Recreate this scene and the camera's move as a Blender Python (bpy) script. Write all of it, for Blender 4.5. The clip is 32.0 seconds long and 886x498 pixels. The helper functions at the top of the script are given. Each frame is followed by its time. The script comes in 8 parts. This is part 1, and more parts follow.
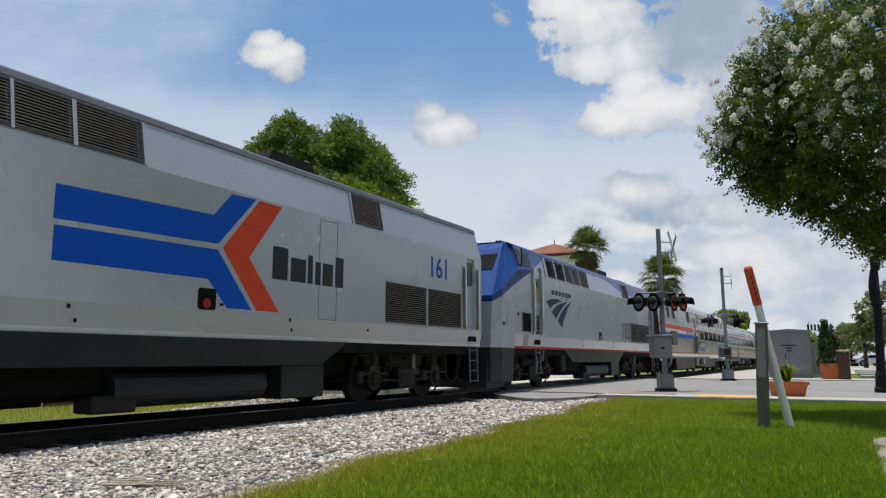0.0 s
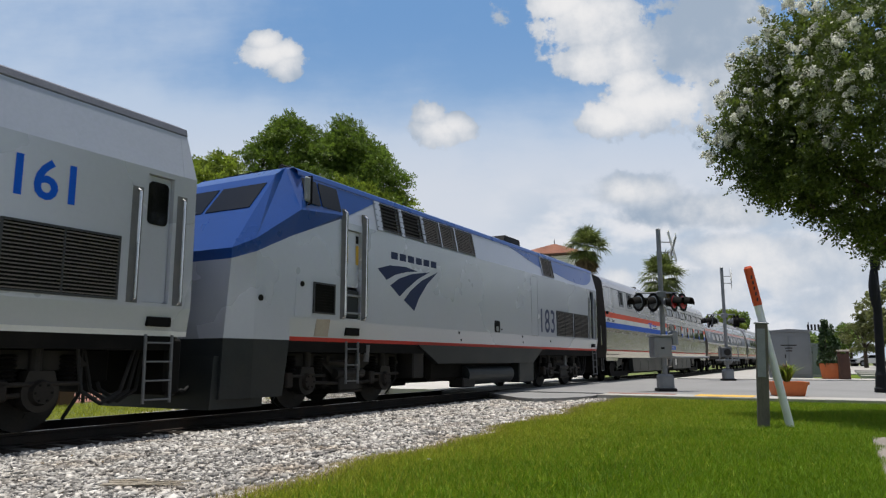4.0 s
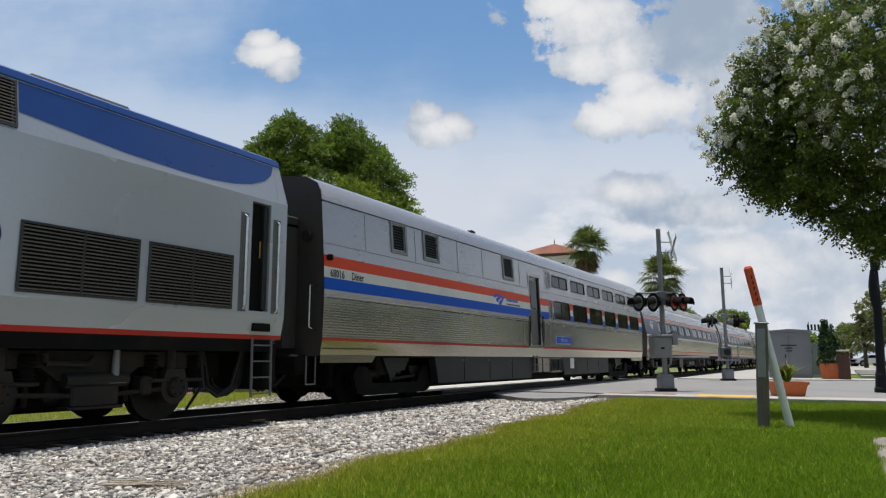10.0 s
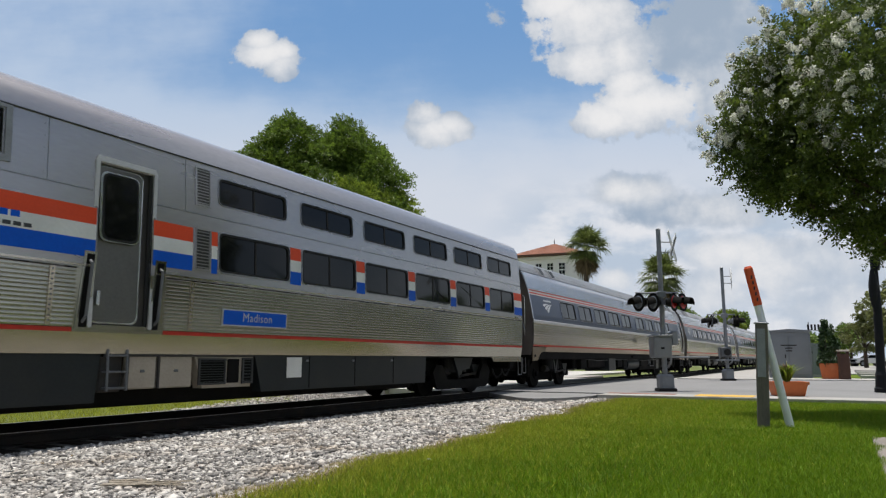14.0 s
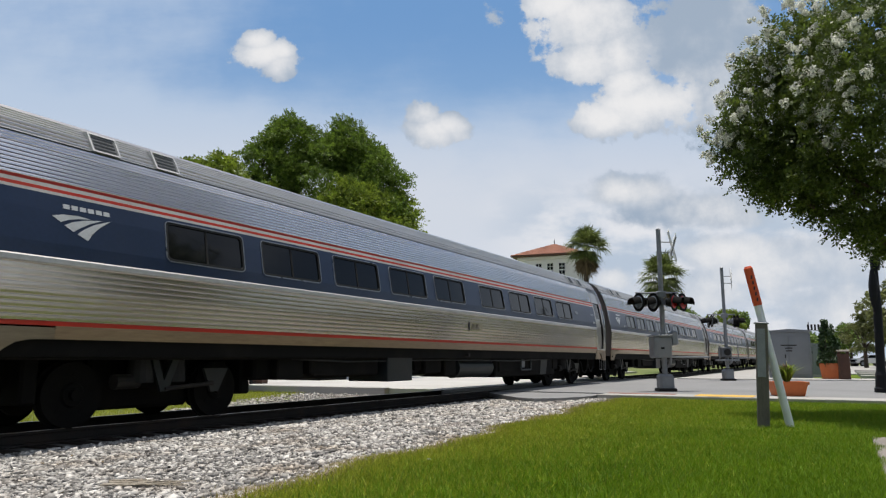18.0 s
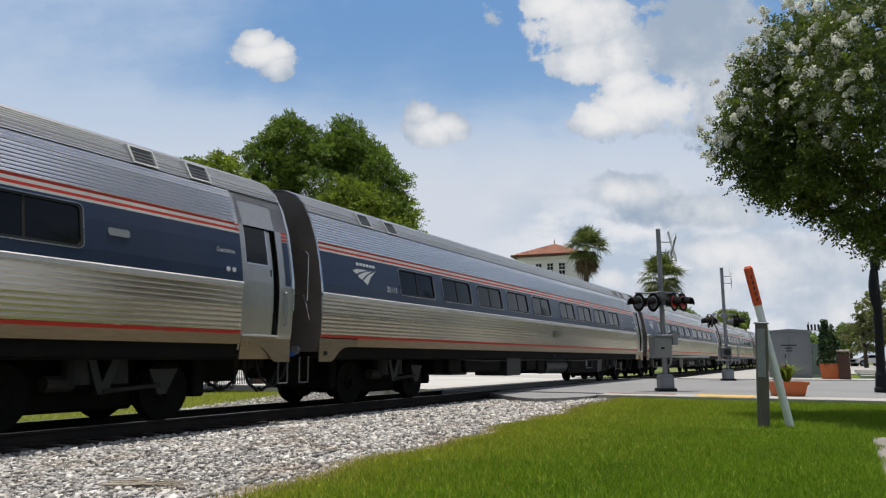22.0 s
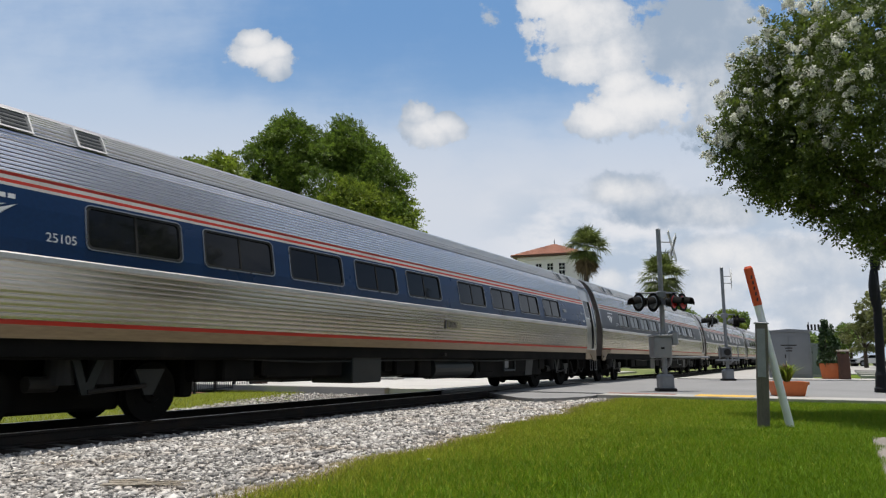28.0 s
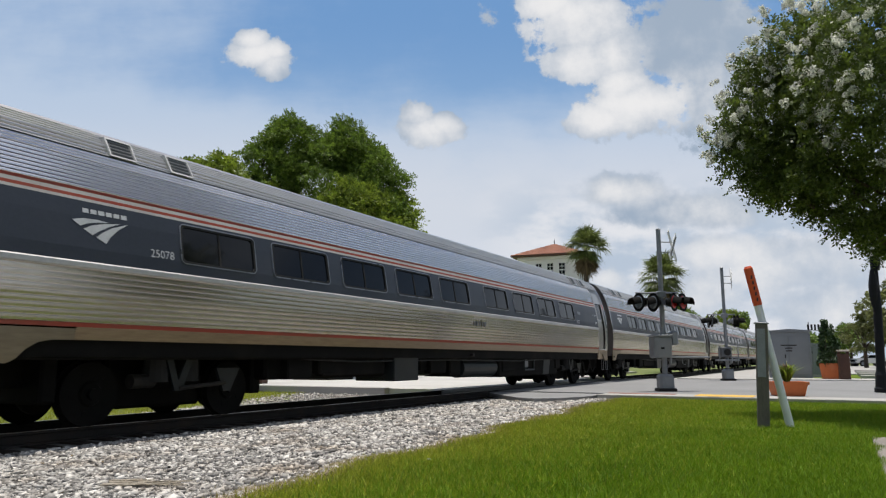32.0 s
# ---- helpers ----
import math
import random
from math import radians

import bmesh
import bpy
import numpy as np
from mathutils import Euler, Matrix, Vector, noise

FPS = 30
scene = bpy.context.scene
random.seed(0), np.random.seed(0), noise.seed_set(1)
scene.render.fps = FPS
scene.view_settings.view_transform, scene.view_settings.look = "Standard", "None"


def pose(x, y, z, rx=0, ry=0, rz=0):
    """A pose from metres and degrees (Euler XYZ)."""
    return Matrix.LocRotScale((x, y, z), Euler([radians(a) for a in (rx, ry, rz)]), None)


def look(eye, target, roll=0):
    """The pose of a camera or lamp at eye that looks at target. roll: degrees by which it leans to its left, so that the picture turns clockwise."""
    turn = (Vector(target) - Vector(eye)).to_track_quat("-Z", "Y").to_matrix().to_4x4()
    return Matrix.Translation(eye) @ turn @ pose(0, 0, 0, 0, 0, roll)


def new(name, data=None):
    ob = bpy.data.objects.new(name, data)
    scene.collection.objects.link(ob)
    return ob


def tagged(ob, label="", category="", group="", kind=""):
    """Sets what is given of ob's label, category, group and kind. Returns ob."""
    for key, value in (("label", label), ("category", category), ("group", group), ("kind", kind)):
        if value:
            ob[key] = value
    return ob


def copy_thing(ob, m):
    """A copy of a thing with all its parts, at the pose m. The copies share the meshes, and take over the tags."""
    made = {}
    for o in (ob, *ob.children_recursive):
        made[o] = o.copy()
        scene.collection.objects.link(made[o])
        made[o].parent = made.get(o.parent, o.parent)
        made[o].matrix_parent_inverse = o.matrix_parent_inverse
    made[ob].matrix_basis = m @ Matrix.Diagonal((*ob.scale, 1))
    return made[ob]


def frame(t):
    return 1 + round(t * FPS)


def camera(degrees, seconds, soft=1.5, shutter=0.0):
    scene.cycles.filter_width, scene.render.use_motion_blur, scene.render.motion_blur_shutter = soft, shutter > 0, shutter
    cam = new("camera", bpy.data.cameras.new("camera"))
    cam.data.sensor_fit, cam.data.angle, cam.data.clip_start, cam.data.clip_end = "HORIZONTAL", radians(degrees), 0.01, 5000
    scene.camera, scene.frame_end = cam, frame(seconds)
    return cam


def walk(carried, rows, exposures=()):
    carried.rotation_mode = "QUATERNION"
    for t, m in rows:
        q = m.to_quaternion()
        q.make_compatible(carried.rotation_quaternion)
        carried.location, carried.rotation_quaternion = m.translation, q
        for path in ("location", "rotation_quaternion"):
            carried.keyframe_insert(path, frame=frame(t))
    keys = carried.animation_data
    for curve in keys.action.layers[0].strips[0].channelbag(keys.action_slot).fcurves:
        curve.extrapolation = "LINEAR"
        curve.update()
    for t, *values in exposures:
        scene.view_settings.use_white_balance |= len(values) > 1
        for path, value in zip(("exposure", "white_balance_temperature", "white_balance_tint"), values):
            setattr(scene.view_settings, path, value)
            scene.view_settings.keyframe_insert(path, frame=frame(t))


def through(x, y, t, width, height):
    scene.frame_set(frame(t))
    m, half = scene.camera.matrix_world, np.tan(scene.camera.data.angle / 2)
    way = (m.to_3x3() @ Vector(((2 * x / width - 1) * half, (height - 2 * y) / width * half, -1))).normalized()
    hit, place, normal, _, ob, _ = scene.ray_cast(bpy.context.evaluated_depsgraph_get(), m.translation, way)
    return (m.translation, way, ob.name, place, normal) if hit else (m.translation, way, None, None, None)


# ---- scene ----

# camera: held still
EYE = (0.0, 0.0, 0.93)
YAW, TILT = radians(29.152), radians(8.925)
AIM = (EYE[0] + 10 * math.cos(TILT) * math.cos(YAW), EYE[1] + 10 * math.cos(TILT) * math.sin(YAW), EYE[2] + 10 * math.sin(TILT))
VIEW = look(EYE, AIM, -0.09)
cam = camera(64.19, 32.0, soft=1.25, shutter=0.1)
walk(cam, [(0.0, VIEW), (32.0, VIEW)], exposures=[(0.0, 0.0), (32.0, 0.0)])

# ---- light ----
SUN_TO = Vector((0.06, 0.045, 0.97)).normalized()
world = bpy.data.worlds.new("sky")
scene.world = world
world.use_nodes = True
wn = world.node_tree.nodes
sky = wn.new("ShaderNodeTexSky")
sky.sky_type = "NISHITA"
sky.sun_disc = False
sky.sun_elevation = math.asin(SUN_TO.z)
sky.sun_rotation = math.atan2(SUN_TO.x, SUN_TO.y)
sky.air_density, sky.dust_density, sky.ozone_density = 1.0, 2.0, 1.0
wl = world.node_tree.links
w_co, w_noise, w_cut, w_mix = wn.new("ShaderNodeTexCoord"), wn.new("ShaderNodeTexNoise"), wn.new("ShaderNodeMapRange"), wn.new("ShaderNodeMixRGB")
w_noise.inputs["Scale"].default_value, w_noise.inputs["Detail"].default_value = 2.6, 7
w_cut.interpolation_type = "SMOOTHSTEP"
w_cut.inputs[1].default_value, w_cut.inputs[2].default_value, w_cut.inputs[4].default_value = 0.44, 0.62, 0.5
w_mix.inputs[2].default_value = (9.5, 10.0, 10.8, 1)
wl.new(w_co.outputs["Generated"], w_noise.inputs["Vector"])
wl.new(w_noise.outputs[0], w_cut.inputs[0])
wl.new(w_cut.outputs[0], w_mix.inputs[0])
wl.new(sky.outputs[0], w_mix.inputs[1])
wl.new(w_mix.outputs[0], wn["Background"].inputs["Color"])
wn["Background"].inputs["Strength"].default_value = 0.084
sun = new("sun", bpy.data.lights.new("sun", "SUN"))
sun.data.energy, sun.data.angle, sun.data.color = 4.1, radians(0.6), (1.0, 0.96, 0.9)
sun.matrix_world = look(SUN_TO * 100, (0, 0, 0))

# ---- materials ----
def nodes_of(m):
    m.use_nodes = True
    t = m.node_tree
    return t, t.nodes, t.links, t.nodes["Principled BSDF"]


def surface(name, a, b=None, rough=0.6, metal=0.0, scale=6.0, fine=60.0, bump=0.15, dirt=None, dirt_amount=0.0, spread=0.06, space="Object", stretch=(1, 1, 1), coat=0.0, bump_size=0.01):
    """A surface whose colour wanders between a and b on a coarse and a fine scale, with relief and patches of dirt."""
    m = bpy.data.materials.new(name)
    t, n, l, p = nodes_of(m)
    b = b or tuple(c * 0.8 for c in a)
    co = n.new("ShaderNodeTexCoord")
    mp = n.new("ShaderNodeMapping")
    mp.inputs["Scale"].default_value = stretch
    l.new(co.outputs[space], mp.inputs[0])
    big, small = n.new("ShaderNodeTexNoise"), n.new("ShaderNodeTexNoise")
    big.inputs["Scale"].default_value, small.inputs["Scale"].default_value = scale, fine
    big.inputs["Detail"].default_value, small.inputs["Detail"].default_value = 4, 3
    l.new(mp.outputs[0], big.inputs["Vector"])
    l.new(mp.outputs[0], small.inputs["Vector"])
    mean = n.new("ShaderNodeMath")
    mean.operation = "ADD"
    half = n.new("ShaderNodeMath")
    half.operation = "MULTIPLY"
    half.inputs[1].default_value = 0.5
    l.new(big.outputs[0], mean.inputs[0])
    l.new(small.outputs[0], mean.inputs[1])
    l.new(mean.outputs[0], half.inputs[0])
    ramp = n.new("ShaderNodeValToRGB")
    ramp.color_ramp.elements[0].position, ramp.color_ramp.elements[1].position = 0.5 - spread * 3, 0.5 + spread * 3
    ramp.color_ramp.elements[0].color, ramp.color_ramp.elements[1].color = (*b, 1), (*a, 1)
    l.new(half.outputs[0], ramp.inputs[0])
    out = ramp.outputs[0]
    if dirt:
        spots = n.new("ShaderNodeTexNoise")
        spots.inputs["Scale"].default_value, spots.inputs["Detail"].default_value = scale * 0.45, 8
        l.new(mp.outputs[0], spots.inputs["Vector"])
        cut = n.new("ShaderNodeMapRange")
        cut.inputs[1].default_value, cut.inputs[2].default_value = 0.5, 0.75
        cut.inputs[4].default_value = dirt_amount
        l.new(spots.outputs[0], cut.inputs[0])
        mix = n.new("ShaderNodeMixRGB")
        mix.inputs[2].default_value = (*dirt, 1)
        l.new(cut.outputs[0], mix.inputs[0])
        l.new(out, mix.inputs[1])
        out = mix.outputs[0]
    l.new(out, p.inputs["Base Color"])
    rr = n.new("ShaderNodeMapRange")
    rr.inputs[3].default_value, rr.inputs[4].default_value = max(rough - 0.1, 0.02), min(rough + 0.1, 1)
    l.new(big.outputs[0], rr.inputs[0])
    l.new(rr.outputs[0], p.inputs["Roughness"])
    p.inputs["Metallic"].default_value = metal
    if coat:
        p.inputs["Coat Weight"].default_value = coat
        p.inputs["Coat Roughness"].default_value = 0.15
    if bump:
        bp = n.new("ShaderNodeBump")
        bp.inputs["Strength"].default_value, bp.inputs["Distance"].default_value = bump, bump_size
        l.new(half.outputs[0], bp.inputs["Height"])
        l.new(bp.outputs[0], p.inputs["Normal"])
    return m


def dull(m, level=0.15):
    nodes_of(m)[3].inputs["Specular IOR Level"].default_value = level
    return m


def random_tint(m, low, high, per="object"):
    """Vary brightness from piece to piece."""
    t, n, l, p = nodes_of(m)
    info = n.new("ShaderNodeObjectInfo" if per == "object" else "ShaderNodeNewGeometry")
    rng = n.new("ShaderNodeMapRange")
    rng.inputs[3].default_value, rng.inputs[4].default_value = low, high
    l.new(info.outputs["Random" if per == "object" else "Random Per Island"], rng.inputs[0])
    src = p.inputs["Base Color"].links[0].from_socket
    mul = n.new("ShaderNodeMixRGB")
    mul.blend_type = "MULTIPLY"
    mul.inputs[0].default_value = 1
    comb = n.new("ShaderNodeCombineColor")
    for k in range(3):
        l.new(rng.outputs[0], comb.inputs[k])
    l.new(src, mul.inputs[1])
    l.new(comb.outputs[0], mul.inputs[2])
    l.new(mul.outputs[0], p.inputs["Base Color"])
    return m


def leaf_matter(name, a, b, shine=0.45, through=0.25):
    m = surface(name, a, b, rough=shine, scale=0.7, fine=9, bump=0, spread=0.07)
    random_tint(m, 0.6, 1.35, "island")
    t, n, l, p = nodes_of(m)
    tr = n.new("ShaderNodeBsdfTranslucent")
    l.new(p.inputs["Base Color"].links[0].from_socket, tr.inputs[0])
    mix = n.new("ShaderNodeMixShader")
    mix.inputs[0].default_value = through
    out = n["Material Output"]
    l.new(p.outputs[0], mix.inputs[1])
    l.new(tr.outputs[0], mix.inputs[2])
    l.new(mix.outputs[0], out.inputs[0])
    return m


DUST = (0.30, 0.26, 0.20)
M_SILVER = surface("silver_paint", (0.53, 0.555, 0.615), (0.50, 0.525, 0.58), rough=0.28, metal=0.22, scale=0.35, fine=18, bump=0, dirt=(0.42, 0.41, 0.40), dirt_amount=0.1, coat=0.45)
# Copy of the sides' silver paint, toned down for the sunlit slope.
M_UPPER = surface("slope_silver_paint", (0.45, 0.485, 0.57), (0.40, 0.435, 0.51), rough=0.32, metal=0.2, scale=0.9, fine=20, bump=0.03, dirt=DUST, dirt_amount=0.12)
M_BLUE = surface("blue_paint", (0.007, 0.062, 0.29), (0.005, 0.050, 0.24), rough=0.3, scale=1.2, fine=25, bump=0, dirt=(0.03, 0.08, 0.2), dirt_amount=0.2, coat=0.2)
M_NAVY = dull(surface("navy_paint", (0.010, 0.024, 0.085), (0.008, 0.019, 0.068), rough=0.4, scale=2, fine=30, bump=0.02), 0.2)
M_ROYAL = dull(surface("royal_blue_paint", (0.005, 0.108, 0.62), (0.005, 0.090, 0.53), rough=0.4, scale=2, fine=30, bump=0, dirt=(0.05, 0.09, 0.24), dirt_amount=0.15), 0.15)
M_RED = dull(surface("red_orange_paint", (0.78, 0.090, 0.034), (0.68, 0.074, 0.028), rough=0.4, scale=2, fine=30, bump=0.02, dirt=(0.45, 0.10, 0.06), dirt_amount=0.2), 0.15)
M_WHITE = dull(surface("white_paint", (0.78, 0.785, 0.76), (0.69, 0.695, 0.67), rough=0.42, scale=2, fine=30, bump=0.02, dirt=DUST, dirt_amount=0.25), 0.3)
M_ROOF_DARK = surface("grey_roof_paint", (0.12, 0.13, 0.17), (0.08, 0.09, 0.12), rough=0.6, scale=1.5, fine=25, bump=0.1)
M_STEEL = surface("stainless_steel", (0.74, 0.66, 0.56), (0.58, 0.505, 0.42), rough=0.22, metal=1.0, scale=0.5, fine=14, bump=0, dirt=(0.29, 0.215, 0.145), dirt_amount=0.55, stretch=(0.25, 1, 3))
M_STEEL_ROOF = surface("stainless_roof", (0.92, 0.92, 0.95), (0.83, 0.83, 0.86), rough=0.24, metal=0.95, scale=0.4, fine=5, bump=0.0, dirt=(0.46, 0.44, 0.41), dirt_amount=0.3, stretch=(0.12, 1, 1))
M_STEEL_LOW = surface("dull_stainless_side", (0.52, 0.50, 0.43), (0.40, 0.385, 0.33), rough=0.2, metal=1.0, scale=0.5, fine=14, bump=0, dirt=(0.22, 0.19, 0.145), dirt_amount=0.5, stretch=(0.25, 1, 3))
M_DOOR_DARK = surface("dull_door_steel", (0.20, 0.195, 0.18), (0.155, 0.15, 0.14), rough=0.45, metal=0.8, scale=1.5, fine=30, bump=0.02, dirt=(0.13, 0.11, 0.09), dirt_amount=0.4)
# Roof above the gutters, darker and rougher than the flanks.
M_STEEL_CROWN = surface("darker_stainless_roof", (0.70, 0.685, 0.675), (0.56, 0.545, 0.535), rough=0.34, metal=0.9, scale=0.4, fine=5, bump=0.0, dirt=(0.26, 0.24, 0.22), dirt_amount=0.5, stretch=(0.12, 1, 1))
M_DOOR_STEEL = surface("brushed_door_steel", (0.52, 0.50, 0.47), (0.42, 0.40, 0.375), rough=0.30, metal=0.92, scale=0.8, fine=20, bump=0, dirt=(0.30, 0.26, 0.22), dirt_amount=0.35, stretch=(2, 2, 0.3))
M_FROND_GREY = surface("bleached_frond", (0.46, 0.41, 0.33), (0.30, 0.26, 0.20), rough=0.9, scale=8, fine=60, bump=0.1)
M_GREY_CAR = surface("brushed_grey_panel", (0.58, 0.555, 0.555), (0.48, 0.46, 0.46), rough=0.28, metal=0.7, scale=0.5, fine=16, bump=0, dirt=(0.36, 0.325, 0.285), dirt_amount=0.4, stretch=(0.4, 1, 1.5))
M_BAND_BLUE = dull(surface("window_band_blue", (0.0045, 0.030, 0.098), (0.0035, 0.022, 0.072), rough=0.30, scale=0.9, fine=20, bump=0, dirt=(0.016, 0.036, 0.07), dirt_amount=0.35), 0.3)
M_BAND_SLATE = surface("window_band_slate", (0.036, 0.043, 0.060), (0.027, 0.033, 0.046), rough=0.42, scale=0.9, fine=20, bump=0.03, dirt=(0.07, 0.07, 0.075), dirt_amount=0.45)
M_STRIPE_WORN = dull(surface("worn_red_stripe", (0.40, 0.075, 0.05), (0.30, 0.062, 0.042), rough=0.5, scale=1.5, fine=30, bump=0, dirt=(0.22, 0.11, 0.08), dirt_amount=0.6), 0.2)
M_BAND_FADED = surface("window_band_faded_blue", (0.016, 0.032, 0.078), (0.012, 0.024, 0.058), rough=0.32, scale=0.8, fine=20, bump=0, dirt=(0.05, 0.055, 0.075), dirt_amount=0.4)
# Near-black for grimy gear, and for the shade in gaps and recesses.
M_BLACK = dull(surface("near_black", (0.007, 0.0065, 0.006), (0.004, 0.004, 0.0035), rough=0.8, scale=3, fine=40, bump=0.2, dirt=(0.020, 0.017, 0.013), dirt_amount=0.5))
M_UNDER = dull(surface("dark_underframe", (0.023, 0.021, 0.019), (0.012, 0.011, 0.010), rough=0.65, scale=2, fine=30, bump=0.2, dirt=(0.058, 0.047, 0.036), dirt_amount=0.55), 0.3)
M_SKIRT = dull(surface("charcoal_skirt", (0.017, 0.022, 0.024), (0.011, 0.014, 0.0155), rough=0.45, scale=1.5, fine=25, bump=0.06, dirt=(0.05, 0.045, 0.036), dirt_amount=0.4), 0.35)
M_IRON = dull(surface("worn_iron", (0.034, 0.029, 0.025), (0.018, 0.016, 0.014), rough=0.65, metal=0.2, scale=5, fine=50, bump=0.2, dirt=(0.065, 0.04, 0.026), dirt_amount=0.5), 0.25)
M_RAILHEAD = surface("polished_rail", (0.45, 0.42, 0.40), (0.30, 0.27, 0.25), rough=0.3, metal=0.9, scale=3, fine=50, bump=0.03)
M_CHROME = surface("bright_rail", (0.72, 0.72, 0.72), (0.58, 0.58, 0.58), rough=0.2, metal=1.0, scale=5, fine=60, bump=0.02)
M_RUBBER = surface("black_rubber", (0.018, 0.018, 0.018), (0.012, 0.012, 0.012), rough=0.8, scale=6, fine=60, bump=0.1)
M_END_WALL = surface("brown_grey_end_wall", (0.17, 0.145, 0.13), (0.115, 0.098, 0.087), rough=0.6, scale=2, fine=25, bump=0.12, dirt=(0.07, 0.055, 0.045), dirt_amount=0.45)
M_DIAPHRAGM = dull(surface("sooty_end_wall", (0.055, 0.050, 0.047), (0.036, 0.033, 0.031), rough=0.6, scale=2, fine=25, bump=0.15, dirt=(0.085, 0.070, 0.056), dirt_amount=0.45), 0.35)
M_ORANGE = surface("orange_paint", (0.75, 0.10, 0.02), (0.62, 0.08, 0.02), rough=0.5, scale=8, fine=60, bump=0.05, dirt=(0.35, 0.08, 0.04), dirt_amount=0.4)
M_YELLOW = surface("yellow_paint", (0.75, 0.45, 0.04), (0.6, 0.36, 0.04), rough=0.6, scale=6, fine=60, bump=0.1)
M_GALV = surface("galvanised_steel", (0.29, 0.305, 0.32), (0.20, 0.21, 0.225), rough=0.5, metal=0.35, scale=6, fine=50, bump=0.06, dirt=(0.16, 0.14, 0.12), dirt_amount=0.4)
M_GREYBOX = surface("grey_cabinet_paint", (0.25, 0.265, 0.28), (0.20, 0.215, 0.23), rough=0.5, scale=1.5, fine=30, bump=0.05, dirt=(0.16, 0.145, 0.125), dirt_amount=0.3)
M_TERRA = surface("terracotta", (0.62, 0.17, 0.055), (0.50, 0.13, 0.042), rough=0.8, scale=5, fine=60, bump=0.15, dirt=(0.48, 0.26, 0.16), dirt_amount=0.4)
M_WOOD = surface("weathered_timber", (0.17, 0.155, 0.13), (0.09, 0.08, 0.065), rough=0.85, scale=3, fine=40, bump=0.5, stretch=(6, 6, 0.6))
M_LIGHT_CONCRETE = surface("bright_concrete", (0.54, 0.525, 0.49), (0.44, 0.425, 0.395), rough=0.9, scale=0.7, fine=35, bump=0.15, dirt=(0.30, 0.285, 0.26), dirt_amount=0.4)
M_CONCRETE = surface("pale_concrete", (0.44, 0.425, 0.395), (0.35, 0.335, 0.31), rough=0.9, scale=0.7, fine=35, bump=0.15, dirt=(0.22, 0.20, 0.18), dirt_amount=0.35)
M_ASPHALT = surface("sun_bleached_asphalt", (0.27, 0.268, 0.262), (0.20, 0.198, 0.193), rough=0.92, scale=0.5, fine=60, bump=0.3, dirt=(0.12, 0.12, 0.12), dirt_amount=0.4)
M_BRICKRED = surface("red_paving", (0.30, 0.13, 0.09), (0.24, 0.10, 0.07), rough=0.85, scale=2, fine=30, bump=0.2)
M_STUCCO = surface("cream_stucco", (0.80, 0.79, 0.775), (0.72, 0.71, 0.69), rough=0.9, scale=0.4, fine=12, bump=0.1)
M_TILE = surface("clay_roof_tile", (0.40, 0.17, 0.10), (0.29, 0.12, 0.075), rough=0.8, scale=1, fine=8, bump=0.3)
M_BARK = surface("grey_bark", (0.12, 0.09, 0.065), (0.06, 0.045, 0.035), rough=0.9, scale=4, fine=40, bump=0.6, stretch=(1, 1, 0.3))
M_LAMPBLACK = dull(surface("black_enamel", (0.009, 0.010, 0.012), (0.006, 0.007, 0.009), rough=0.5, scale=4, fine=40, bump=0.03), 0.25)
M_BROWN = surface("brown_panel", (0.11, 0.05, 0.03), (0.07, 0.032, 0.02), rough=0.6, scale=3, fine=40, bump=0.1)
M_CAR_WHITE = surface("white_car_paint", (0.75, 0.76, 0.77), (0.68, 0.69, 0.70), rough=0.2, scale=1, fine=20, bump=0, coat=0.5)
M_PALE_STRIPE = dull(surface("dulled_white_stripe", (0.62, 0.60, 0.58), (0.48, 0.465, 0.45), rough=0.5, scale=1.5, fine=30, bump=0, dirt=(0.36, 0.25, 0.21), dirt_amount=0.4), 0.2)
M_EDGE_SOIL = surface("dry_littered_soil", (0.33, 0.27, 0.18), (0.17, 0.135, 0.085), rough=0.95, scale=5, fine=70, bump=0.8, dirt=(0.12, 0.13, 0.05), dirt_amount=0.5, bump_size=0.02)
M_AGGREGATE = surface("exposed_aggregate", (0.32, 0.285, 0.24), (0.15, 0.135, 0.115), rough=0.9, scale=8, fine=70, bump=0.6, spread=0.05)
M_SOIL = surface("sandy_soil", (0.28, 0.22, 0.15), (0.19, 0.145, 0.10), rough=0.95, scale=2, fine=40, bump=0.4)
M_GRASS = dull(surface("mown_grass", (0.125, 0.180, 0.014), (0.072, 0.118, 0.009), rough=0.9, scale=0.6, fine=45, bump=0.7, dirt=(0.24, 0.21, 0.06), dirt_amount=0.4, bump_size=0.03), 0.1)
M_FAR_GRASS = surface("dry_trackside_grass", (0.150, 0.185, 0.040), (0.085, 0.120, 0.022), rough=0.9, scale=0.9, fine=30, bump=0.7, dirt=(0.30, 0.25, 0.13), dirt_amount=0.6, bump_size=0.03)
M_DRY_BLADE = leaf_matter("dry_grass_blade", (0.34, 0.29, 0.13), (0.22, 0.20, 0.07), 0.7, 0.3)
M_GRAVEL_BED = surface("crushed_stone_bed", (0.26, 0.245, 0.22), (0.08, 0.074, 0.066), rough=0.95, scale=14, fine=60, bump=0.9, bump_size=0.03)
M_STONE = surface("crushed_stone", (0.69, 0.655, 0.60), (0.44, 0.415, 0.38), rough=0.9, scale=3, fine=60, bump=0.1, dirt=(0.36, 0.275, 0.185), dirt_amount=0.7)
random_tint(M_STONE, 0.2, 1.3, "island")
